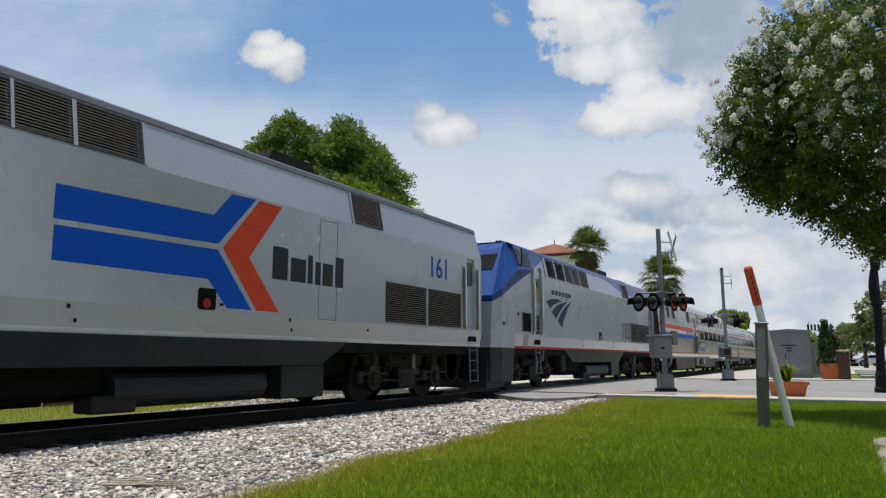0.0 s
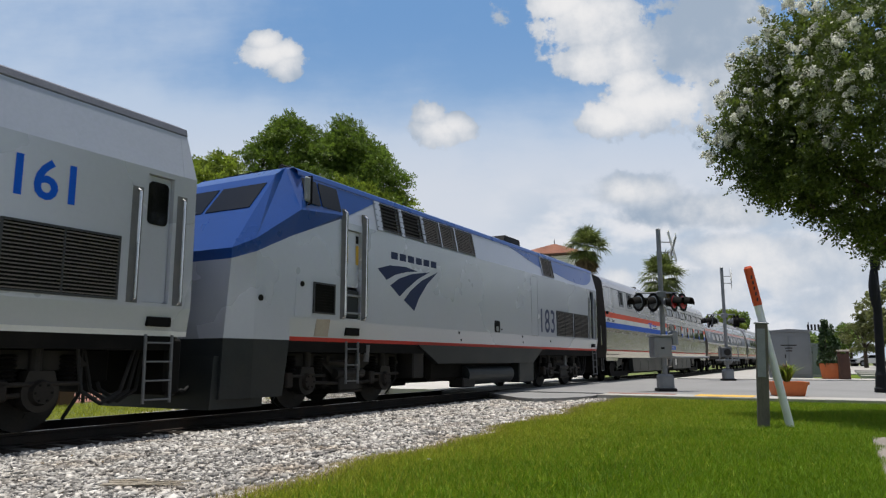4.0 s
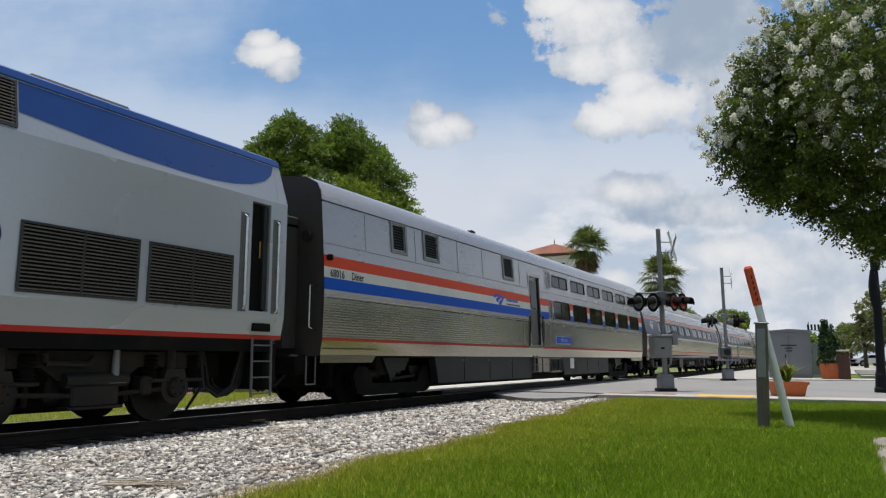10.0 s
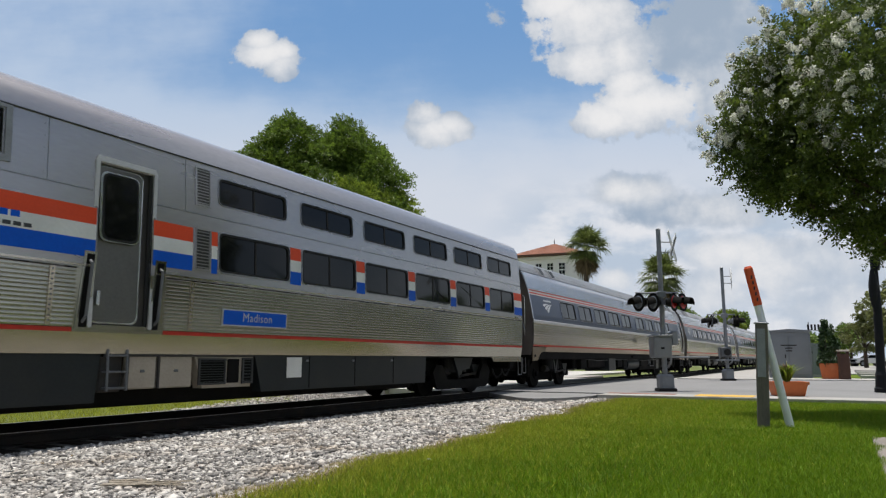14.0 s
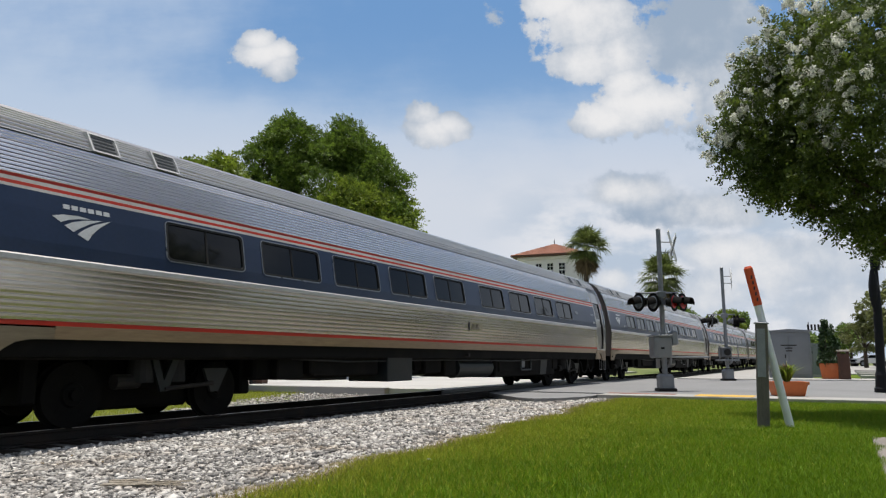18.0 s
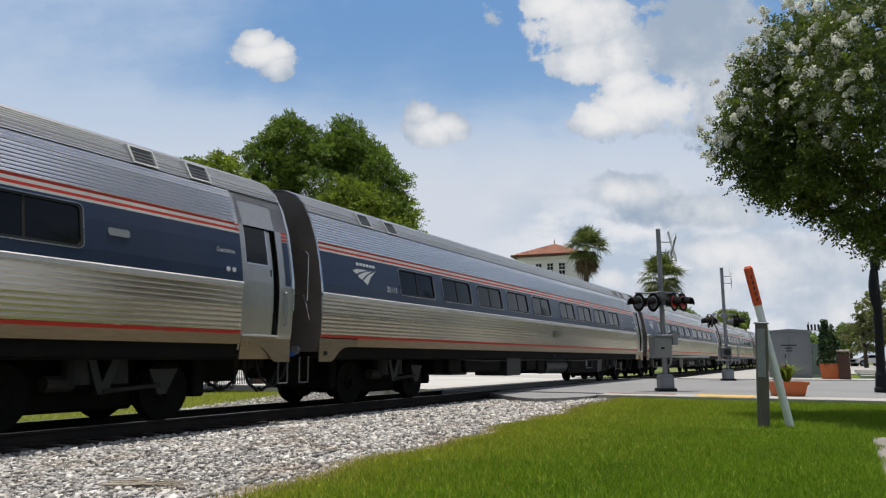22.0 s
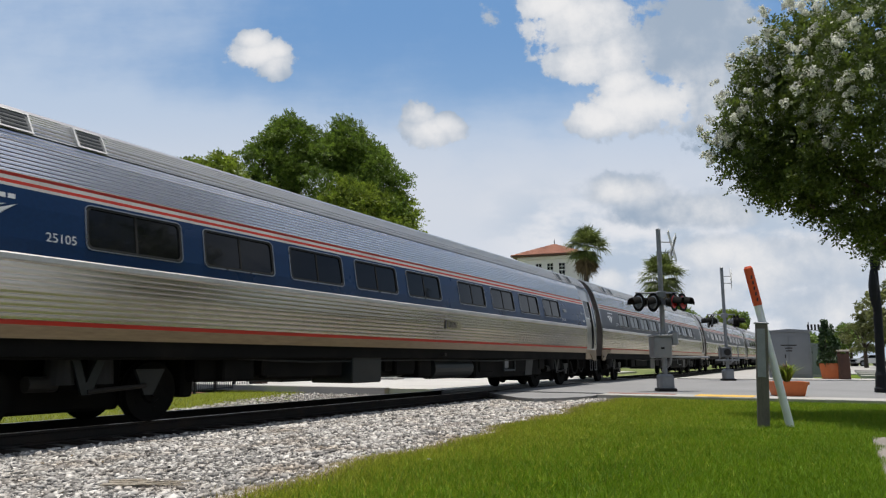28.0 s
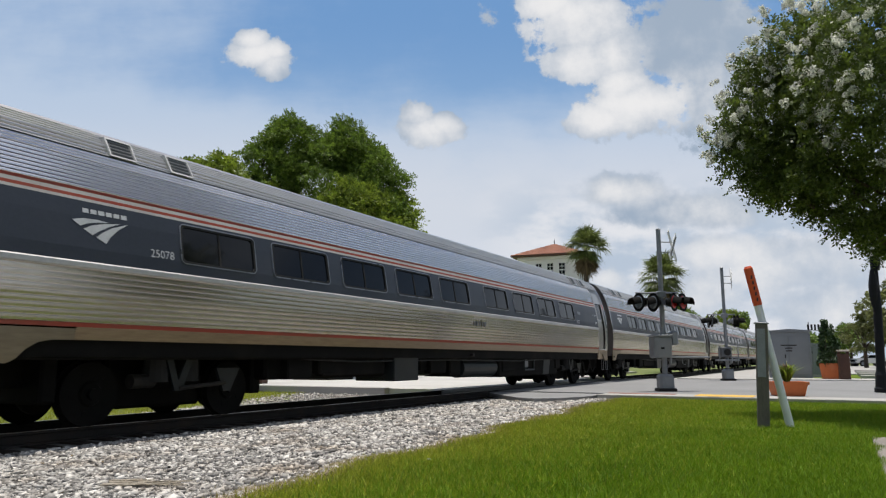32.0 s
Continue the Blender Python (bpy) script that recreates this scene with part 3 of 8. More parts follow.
puff = blend(smooth(shade, 0.04, 0.80), blend(smooth(V, 3.9, 4.6), (0.35, 0.43, 0.54), (0.47, 0.54, 0.64)), (0.84, 0.835, 0.84))
tone = blend(cover, haze, puff)
em = n_.new("ShaderNodeEmission")
l_.new(tone, em.inputs[0])
em.inputs[1].default_value = 1.0
clear = n_.new("ShaderNodeBsdfTransparent")
fade = calc("MULTIPLY", calc("MULTIPLY", smooth(U, -3.5, -1.2), smooth(U, 19.2, 16.8)), smooth(V, -4.0, -1.5))
mx = n_.new("ShaderNodeMixShader")
l_.new(fade, mx.inputs[0])
l_.new(clear.outputs[0], mx.inputs[1])
l_.new(em.outputs[0], mx.inputs[2])
out = n_.new("ShaderNodeOutputMaterial")
l_.new(mx.outputs[0], out.inputs[0])
bm = bmesh.new()
grid = []
for i in range(25):
    a = radians(-46 + 92 * i / 24)
    grid.append([])
    for j in range(17):
        e = radians(-34 + 72 * j / 16)
        grid[-1].append(bm.verts.new((3000 * math.sin(a) * math.cos(e), 3000 * math.sin(e), -3000 * math.cos(a) * math.cos(e))))
for i in range(24):
    for j in range(16):
        bm.faces.new((grid[i][j], grid[i + 1][j], grid[i + 1][j + 1], grid[i][j + 1]))
backdrop = tagged(part("sky_backdrop", bm, mat), "blue summer sky with drifting white cumulus clouds", "sky", kind="structure")
backdrop.matrix_basis = VIEW

# ---- train ----
def near_far():
    return (-1, 1)


def side_place(sgn, y_of):
    """Maps (u along the car, z, w outward) onto a side whose half width at height z is y_of(z)."""
    return lambda u, z, w: Vector((u, sgn * (y_of(z) + w), z))


def profile_at(points):
    def f(z):
        for (y0, z0), (y1, z1) in zip(points[:-1], points[1:]):
            if z0 <= z <= z1 and z1 > z0:
                return y0 + (y1 - y0) * (z - z0) / (z1 - z0)
        return points[0][0] if z < points[0][1] else points[-1][0]
    return f


def decal(name, outline, sgn, y_of, material, parent, label="", depth=0.004, cuts=1):
    return part(name, prism(outline, side_place(sgn, y_of), depth), material, parent, label)


def band_with_openings(y_of, zs, sgn, x0, x1, holes, recess=0.05, through_band=False):
    """A side strip through the heights zs with openings (x0, x1, z0, z1), each lined by its reveals."""
    bm = bmesh.new()
    place = side_place(sgn, y_of)
    xs = sorted({x0, x1, *[h[0] for h in holes], *[h[1] for h in holes]})
    zz = sorted({*zs, *[h[2] for h in holes], *[h[3] for h in holes]})
    for a, b in zip(xs[:-1], xs[1:]):
        for c, d in zip(zz[:-1], zz[1:]):
            if any(h[0] <= a and b <= h[1] and h[2] <= c and d <= h[3] for h in holes):
                continue
            bm.faces.new([bm.verts.new(place(*q, 0)) for q in ((a, c), (b, c), (b, d), (a, d))])
    for hx0, hx1, hz0, hz1 in holes:
        ring = ((hx0, hz0), (hx1, hz0), (hx1, hz1), (hx0, hz1))
        for p, q in zip(ring, ring[1:] + ring[:1]):
            if through_band and p[1] == q[1] and p[1] in (zs[0], zs[-1]):
                continue
            bm.faces.new([bm.verts.new(place(*w)) for w in ((*p, 0), (*q, 0), (*q, -recess), (*p, -recess))])
    bmesh.ops.remove_doubles(bm, verts=bm.verts[:], dist=0.0005)
    return bm


def window(parent, sgn, y_of, x0, x1, z0, z1, name="window", mullion=True, r=0.07):
    """A train window: rubber frame, dark pane, a mullion."""
    place = side_place(sgn, y_of)
    pane = part(name, prism(rounded(x0, x1, z0, z1, r), lambda u, v, w: place(u, v, w - 0.035), 0.02), M_GLASS, parent, "dark tinted window pane")
    for nm, grow, shrink, m, lift in (("window_frame", 0.026, -0.010, M_RIM, 0.014), ("gasket", 0.012, 0.024, M_RUBBER, 0.008)):
        bm = bmesh.new()
        o, i = rounded(x0 - grow, x1 + grow, z0 - grow, z1 + grow, r + grow), rounded(x0 + shrink, x1 - shrink, z0 + shrink, z1 - shrink, r)
        n = len(o)
        vo, vi = [bm.verts.new(place(*q, lift)) for q in o], [bm.verts.new(place(*q, lift)) for q in i]
        vb, vw = [bm.verts.new(place(*q, -0.03)) for q in i], [bm.verts.new(place(*q, -0.004)) for q in o]
        for k in range(n):
            j = (k + 1) % n
            bm.faces.new((vo[k], vo[j], vi[j], vi[k]))
            bm.faces.new((vi[k], vi[j], vb[j], vb[k]))
            bm.faces.new((vo[j], vo[k], vw[k], vw[j]))
        part(nm, bm, m, pane)
    if mullion:
        xm = (x0 + x1) / 2
        part("mullion", prism([(xm - 0.018, z0), (xm + 0.018, z0), (xm + 0.018, z1), (xm - 0.018, z1)], lambda u, v, w: place(u, v, w - 0.018), 0.014), M_UNDER, pane)
    return pane


M_RIM = surface("steel_window_rim", (0.44, 0.44, 0.45), (0.27, 0.27, 0.28), rough=0.3, metal=0.9, scale=4, fine=40, bump=0.02)
M_FRAME = surface("dull_window_frame", (0.07, 0.072, 0.075), (0.04, 0.042, 0.044), rough=0.45, metal=0.4, scale=6, fine=40, bump=0.03)


def grab(parent, points, r=0.018, name="handrail", label="bright steel handrail"):
    return part(name, bent_tube(points, r), M_CHROME, parent, label)


def wheelset(parent, x, radius, name="wheelset"):
    bm = bmesh.new()
    tube(bm, (0, -0.95, 0), (0, 0.95, 0), 0.085, seg=10)
    for s in (-1, 1):
        y = s * 0.70
        tube(bm, (0, y + s * 0.03, 0), (0, y + s * 0.135, 0), radius, radius - 0.006, seg=28)
        tube(bm, (0, y, 0), (0, y + s * 0.03, 0), radius + 0.03, seg=28)
        tube(bm, (0, y + s * 0.10, 0), (0, y + s * 0.175, 0), radius * 0.45, radius * 0.34, seg=18)
        for k in range(5):
            a = 2 * math.pi * k / 5
            box(bm, radius * 0.62 * math.cos(a) - 0.035, radius * 0.62 * math.cos(a) + 0.035, y + s * 0.12, y + s * 0.142, radius * 0.62 * math.sin(a) - 0.035, radius * 0.62 * math.sin(a) + 0.035)
    ob = part(name, bm, M_BLACK if radius < 0.48 else M_UNDER, parent, "steel wheels on their axle")
    ob.location = (x, 0, radius)
    SPIN.append((ob, radius))
    return ob


SPIN = []


def loco_truck(parent, x):
    tr = empty("truck", pose(x, 0, 0))
    tr.parent = parent
    for s in (-1, 1):
        out = lambda u, v, w: Vector((u, s * (1.02 + w), v))
        part("side_frame", prism([(-2.05, 0.86), (-1.85, 1.06), (1.85, 1.06), (2.05, 0.86), (1.75, 0.80), (0.75, 0.84), (0.5, 0.66), (-0.5, 0.66), (-0.75, 0.84), (-1.75, 0.80)], out, 0.10), M_UNDER, tr, "cast steel truck side frame")
        for k in (-1, 1):
            xx = k * WHEELBASE_L / 2
            ring = [(xx + 0.25 * math.cos(radians(a)), 0.52 + 0.25 * math.sin(radians(a))) for a in range(150, 391, 20)]
            axle = part("axle_box", prism(ring + [(xx + 0.17, 0.80), (xx - 0.17, 0.80)], out, 0.20), M_UNDER, tr, "rounded cast axle box")
            part("axle_cap", tubed((xx, s * 1.21, 0.52), (xx, s * 1.29, 0.52), 0.17, 0.14, seg=18), M_IRON, axle)
            for a in range(6):
                part("cap_bolt", boxed(xx + 0.11 * math.cos(a * 1.047) - 0.014, xx + 0.11 * math.cos(a * 1.047) + 0.014, min(s * 1.285, s * 1.30), max(s * 1.285, s * 1.30), 0.52 + 0.11 * math.sin(a * 1.047) - 0.014, 0.52 + 0.11 * math.sin(a * 1.047) + 0.014), M_BLACK, axle)
            for d in (-0.40, 0.40):
                bm = bmesh.new()
                for c in range(12):
                    tube(bm, (xx + d, s * 1.12, 0.66 + 0.029 * c), (xx + d, s * 1.12, 0.689 + 0.029 * c), 0.125 if c % 2 else 0.08, 0.08 if c % 2 else 0.125, seg=14, caps=c in (0, 11))
                bmesh.ops.remove_doubles(bm, verts=bm.verts[:], dist=0.0005)
                part("coil_spring", bm, M_BLACK, tr, "black coil spring")
                part("spring_seat", boxed(xx + min(d, 0) * 1.35, xx + max(d, 0) * 1.35, min(s * 1.0, s * 1.24), max(s * 1.0, s * 1.24), 0.60, 0.66, bevel=0.02), M_UNDER, tr)
            part("link_rod", tubed((xx - k * 0.2, s * 1.17, 0.50), (k * 0.36, s * 1.17, 0.46), 0.036, seg=10), M_IRON, tr, "rusty traction link rod")
            part("brake_cylinder", tubed((xx - k * 0.05, s * 1.13, 0.80), (xx - k * 0.05, s * 1.13, 1.16), 0.085, seg=12), M_UNDER, tr)
            part("brake_shoe", boxed(xx - k * 0.62, xx - k * 0.54, min(s * 0.72, s * 0.86), max(s * 0.72, s * 0.86), 0.32, 0.72, bevel=0.015), M_IRON, tr)
        mid = part("centre_box", boxed(-0.36, 0.36, min(s * 1.0, s * 1.24), max(s * 1.0, s * 1.24), 0.30, 0.60, bevel=0.03), M_UNDER, tr, "dusty bolted centre box")
        part("box_lip", boxed(-0.42, 0.42, min(s * 1.0, s * 1.26), max(s * 1.0, s * 1.26), 0.27, 0.31, bevel=0.01), M_IRON, mid)
        part("damper", tubed((0.30, s * 1.20, 0.64), (0.30, s * 1.20, 1.12), 0.055, 0.048, seg=12), M_GALV, tr, "pale vertical damper")
        part("damper_foot", boxed(0.16, 0.46, min(s * 1.08, s * 1.26), max(s * 1.08, s * 1.26), 0.60, 0.65, bevel=0.015), M_CAST, tr)
        part("brake_pipe", bent_tube([(-0.75, s * 1.22, 1.02), (-0.75, s * 1.22, 0.90), (-0.15, s * 1.22, 0.88), (-0.05, s * 1.22, 0.98)], 0.045, 8), M_IRON, tr)
    part("bolster", boxed(-0.35, 0.35, -1.0, 1.0, 0.62, 1.05, bevel=0.03), M_BLACK, tr)
    # Dark blocks added between the wheels to close off the light behind.
    part("traction_motor", boxed(-0.95, 0.95, -0.62, 0.62, 0.22, 0.95, bevel=0.06), M_BLACK, tr, "near-black block for the shaded traction motors")
    for s in (-1, 1):
        part("brake_rigging", boxed(-0.55, 0.55, min(s * 0.72, s * 0.98), max(s * 0.72, s * 0.98), 0.34, 0.96, bevel=0.05), M_UNDER, tr)
        part("air_reservoir", tubed((-0.45, s * 1.17, 0.66), (0.5, s * 1.17, 0.66), 0.10, seg=12), M_UNDER, tr)
        for k in (-1, 1):
            part("brake_unit", boxed(k * 1.34 - 0.62, k * 1.34 - 0.42, min(s * 1.0, s * 1.24), max(s * 1.0, s * 1.24), 0.42, 0.70, bevel=0.03), M_IRON, tr)
            part("sand_hose", bent_tube([(k * 1.95, s * 1.1, 1.1), (k * 2.0, s * 1.05, 0.5), (k * 1.9, s * 0.85, 0.14)], 0.025, 6), M_RUBBER, tr)
    for k in (-1, 1):
        wheelset(tr, k * WHEELBASE_L / 2, 0.508)
    return tr


WHEELBASE_L = 2.68
WHEELBASE_C = 2.6


def coach_truck(parent, x, outer=False):
    tr = empty("truck", pose(x, 0, 0))
    tr.parent = parent
    for s in (-1, 1):
        bmf = prism([(-1.75, 0.50), (-1.5, 0.66), (-0.55, 0.66), (-0.35, 0.50), (0.35, 0.50), (0.55, 0.66), (1.5, 0.66), (1.75, 0.50), (1.6, 0.36), (-1.6, 0.36)], lambda u, v, w: Vector((u, s * (0.48 + w), v)), 0.10)
        part("side_frame", bmf, M_UNDER, tr, "cast steel truck side frame")
        bmf = prism([(-0.32, 1.12), (-0.20, 1.12), (-0.02, 0.62), (0.20, 1.12), (0.32, 1.12), (0.06, 0.46), (-0.08, 0.46)], lambda u, v, w: Vector((u, s * (1.10 + w), v)), 0.05)
        part("anchor_bracket", bmf, M_SKIRT, tr, "grey V-shaped anchor bracket")
        part("anchor_rod", tubed((0.0, s * 1.14, 0.50), (0.95, s * 1.14, 0.56), 0.035, seg=8), M_UNDER, tr)
        bmf = prism([(0.78, 0.80), (1.30, 0.80), (1.10, 0.42), (0.95, 0.42)], lambda u, v, w: Vector((u, s * (1.06 + w), v)), 0.06)
        part("brake_hanger", bmf, M_SKIRT, tr)
        for k in (-1, 1):
            part("brake_disc", tubed((k * WHEELBASE_C / 2, s * 0.40, 0.457), (k * WHEELBASE_C / 2, s * 0.47, 0.457), 0.33, seg=20), M_IRON, tr)
            part("air_spring", tubed((k * 0.30, s * 0.95, 0.60), (k * 0.30, s * 0.95, 1.05), 0.2, 0.17, seg=14), M_RUBBER, tr)
    for s in (-1, 1) if outer else ():
        bmf = prism([(-1.66, 0.62), (-1.50, 0.80), (-1.18, 0.80), (-1.0, 0.60), (-0.92, 0.42), (0.92, 0.42), (1.0, 0.60), (1.18, 0.80), (1.50, 0.80), (1.66, 0.62), (1.50, 0.26), (1.30, 0.18), (-1.30, 0.18), (-1.50, 0.26)], lambda u, v, w: Vector((u, s * (1.16 + w), v)), 0.10)
        part("outer_frame", bmf, M_BLACK, tr, "charcoal outboard truck frame")
        part("swing_plate", prism([(-0.55, 1.02), (0.62, 1.02), (0.40, 0.70), (-0.30, 0.62)], lambda u, v, w: Vector((u, s * (1.20 + w), v)), 0.04), M_SKIRT, tr)
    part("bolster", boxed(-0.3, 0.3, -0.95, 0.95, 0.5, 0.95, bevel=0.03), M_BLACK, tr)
    # Black blocks added to fill the truck's gaps, standing in for shade.
    part("brake_beam", boxed(-0.92, 0.92, -0.62, 0.62, 0.20, 0.98, bevel=0.05), M_BLACK, tr, "near-black block for the shaded brake gear")
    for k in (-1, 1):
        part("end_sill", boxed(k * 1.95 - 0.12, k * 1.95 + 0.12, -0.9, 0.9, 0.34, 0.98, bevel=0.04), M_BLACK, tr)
    for s in (-1, 1):
        part("brake_cylinder", tubed((-0.75, s * 0.95, 0.62), (-0.35, s * 0.95, 0.62), 0.11, seg=12), M_UNDER, tr)
    for k in (-1, 1):
        wheelset(tr, k * WHEELBASE_C / 2, 0.457)
    return tr


def coupler(parent, x, sgn):
    bm = boxed(min(x, x + sgn * 0.55), max(x, x + sgn * 0.55), -0.11, 0.11, 0.78, 1.0, bevel=0.02)
    box(bm, min(x, x - sgn * 0.12), max(x, x - sgn * 0.12), -0.2, 0.16, 0.74, 1.04, bevel=0.03)
    part("coupler", bm, M_IRON, parent, "rusty steel knuckle coupler")
    for yy in (-0.55, 0.5):
        part("brake_hose", bent_tube([(x + sgn * 0.5, yy, 0.85), (x + sgn * 0.3, yy, 0.50), (x + sgn * 0.05, yy * 0.95, 0.36), (x, yy * 0.95, 0.42)], 0.03, 7), M_RUBBER, parent)
        part("jumper_cable", bent_tube([(x + sgn * 0.5, yy * 1.5, 1.05), (x + sgn * 0.3, yy * 1.5, 0.62), (x + sgn * 0.05, yy * 1.5, 0.44), (x, yy * 1.5, 0.46)], 0.025, 7), M_RUBBER, parent)


# --- stainless coaches ---
COACH_PTS = [(1.56, 1.10), (1.63, 1.38), (1.655, 1.8), (1.65, 2.2), (1.63, 2.40), (1.56, 2.82), (1.48, 3.20), (1.31, 3.68), (1.10, 4.02), (0.90, 4.20), (0.60, 4.33), (0.25, 4.385), (0.0, 4.39)]
coach_y = profile_at(COACH_PTS)


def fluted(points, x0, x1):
    """A fluted sheet; the faces at the bottom of its grooves take the second material, which holds their shade."""
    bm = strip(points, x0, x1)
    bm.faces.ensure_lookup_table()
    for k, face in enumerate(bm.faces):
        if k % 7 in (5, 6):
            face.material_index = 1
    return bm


def corrugated(points, n, deep=0.016, flat=False):
    """Points along a section with n ridges between its ends."""
    segs = [(Vector(a), Vector(b)) for a, b in zip(points[:-1], points[1:])]
    total = sum((b - a).length for a, b in segs)
    out = []
    shape = ((0.0, -deep), (0.06, 0.0), (0.45, deep * 0.35), (0.84, 0.0), (0.92, -deep)) if flat else ((0.0, 0.0), (0.10, deep * 0.9), (0.36, deep * 1.3), (0.62, deep * 0.9), (0.72, 0.0), (0.75, -deep * 1.6), (0.97, -deep * 1.6))
    stops = [(k + q, h) for k in range(n) for q, h in shape] + [(n, 0.0)]
    for k, h in stops:
        d = total * k / n
        for a, b in segs:
            L = (b - a).length
            if d <= L + 1e-6:
                t = (b - a) / L
                q = a + t * d + Vector((t.y, -t.x)) * h
                out.append((q.x, q.y))
                break
            d -= L
    return out


COACH_WINDOWS = [3.25, 5.26, 7.27, 9.28, 11.29, 13.83, 15.86, 17.90, 19.93]


def road_mark(parent, sgn, y_of, x, z, size, material):
    """The operator's mark: three swept blades under a bar where its name stands."""
    for pts in ([(4.53, 2.91), (5.01, 3.03), (5.69, 3.07), (6.22, 3.02), (5.70, 2.95), (5.24, 2.84), (4.89, 2.69)],
                [(5.04, 2.58), (5.40, 2.77), (5.95, 2.93), (6.78, 3.06), (6.21, 2.83), (5.73, 2.56), (5.43, 2.36)],
                [(5.61, 2.29), (5.89, 2.52), (6.39, 2.81), (7.20, 3.11), (6.66, 2.75), (6.28, 2.38), (6.07, 2.07)]):
        decal("emblem_blade", [(x + size * (u - 4.53) / 2.67, z + size * (v - 2.585) / 2.67) for u, v in pts], sgn, y_of, material, parent)


def name_bar(parent, sgn, y_of, x0, x1, z0, z1, material, n=6):
    """Bars where the operator's name stands."""
    w = (x1 - x0) / n
    for k in range(n):
        decal("name_bar", [(x0 + k * w + 0.12 * w, z0), (x0 + (k + 1) * w - 0.12 * w, z0), (x0 + (k + 1) * w - 0.12 * w, z1), (x0 + k * w + 0.12 * w, z1)], sgn, y_of, material, parent)


def coach(x0, band, tone, number=""):
    root = empty("passenger_coach", pose(x0, TRACK, 0))
    tagged(root, f"stainless steel passenger coach with fluted sides and {tone} window band", "train car", "coaches of the train")
    A, B = 0.42, 25.60
    DOOR = (24.36, 25.20)
    red = M_STRIPE_WORN if band is M_BAND_SLATE else M_STRIPE
    for s in near_far():
        # sill, stripe, fluted lower side, belt rail, window band, stripes above
        sill = [(s * 1.588, 1.195), (s * 1.62, 1.34), (s * 1.626, 1.36)]
        part("sill", strip(sill, A + 1.2, B - 1.0), M_SILL, root, "plain steel sill")
        for a, b, c in ((A, A + 1.2, 1), (B - 1.0, B, -1)):
            u0, u1 = (a, b) if c == 1 else (b, a)
            part("corner_skirt", prism([(u0, 0.90), (u0 + c * 0.36, 0.90), (u0 + c * 0.46, 0.95), (u0 + c * 0.58, 1.07), (u0 + c * 0.72, 1.155), (u0 + c * 0.9, 1.19), (u1, 1.195), (u1, 1.34), (u0, 1.34)], lambda u, v, w: Vector((u, s * (1.60 - 0.02 + w), v)), 0.03), M_SILL, root)
        part("red_stripe", strip([(s * 1.628, 1.36), (s * 1.638, 1.415)], A, DOOR[0]), red, root, "thin red stripe")
        low = corrugated([(1.638, 1.42), (1.655, 1.8), (1.65, 2.12)], 9, 0.0032, True)
        part("fluted_side", strip([(s * y, z) for y, z in low], A, DOOR[0]), M_STEEL, root, "fluted stainless lower side")
        part("belt_rail", strip([(s * 1.65, 2.12), (s * 1.675, 2.14), (s * 1.672, 2.20), (s * 1.65, 2.22)], A, DOOR[0]), M_BELT, root, "bright belt rail")
        holes = [(w, w + 1.55, 2.40, 2.98) for w in COACH_WINDOWS]
        part("window_band", band_with_openings(coach_y, [2.22, 2.40, 2.82, 2.98, 3.045], s, A, DOOR[0], holes), band, root, f"{tone} painted window band")
        for w in COACH_WINDOWS:
            window(root, s, coach_y, w, w + 1.55, 2.40, 2.98)
        for z0, z1, m, nm in ((3.045, 3.085, M_PALE_STRIPE, "white_stripe"), (3.085, 3.13, red, "red_stripe"), (3.13, 3.18, M_PALE_STRIPE, "white_stripe"), (3.18, 3.225, red, "red_stripe")):
            part(nm, strip([(s * coach_y(z0), z0), (s * coach_y(z1), z1)], A, DOOR[0]), m, root)
        # door in its deep opening, the end post with its marks, the plate below
        part("door_surround", band_with_openings(coach_y, [1.10, 1.38, 1.8, 2.2, 2.4, 2.82, 3.2, 3.68, 3.80], s, DOOR[0], B, [(DOOR[0] + 0.10, DOOR[1] + 0.04, 1.36, 3.66)], 0.10), M_DOOR_STEEL, root, "plain steel door surround")
        sheet = lambda z0, z1, deep, x0_, x1_: strip([(s * (coach_y(z0 + (z1 - z0) * k / 10) - deep), z0 + (z1 - z0) * k / 10) for k in range(11)], x0_, x1_)
        # Black sheet behind the door; paints the opening's shadowed edge.
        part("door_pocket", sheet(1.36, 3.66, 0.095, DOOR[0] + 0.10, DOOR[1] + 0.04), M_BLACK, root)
        door = part("door", sheet(1.365, 3.62, 0.045, DOOR[0] + 0.105, DOOR[1] - 0.06), M_DOOR_STEEL, root, "plain steel vestibule door")
        part("window_rim", sheet(2.55, 3.56, 0.038, DOOR[0] + 0.13, DOOR[1] - 0.16), M_CHROME, door, "bright window rim")
        part("door_window", sheet(2.58, 3.53, 0.030, DOOR[0] + 0.16, DOOR[1] - 0.19), M_GLASS, door, "dark tall door window")
        part("door_latch", boxed(DOOR[1] - 0.13, DOOR[1] - 0.09, min(s * 1.56, s * 1.585), max(s * 1.56, s * 1.585), 2.30, 2.50, bevel=0.008), M_UNDER, door)
        part("sill_plate", boxed(DOOR[0] + 0.02, DOOR[1] + 0.06, min(s * 1.55, s * 1.66), max(s * 1.55, s * 1.66), 1.325, 1.36, bevel=0.006), M_BELT, door)
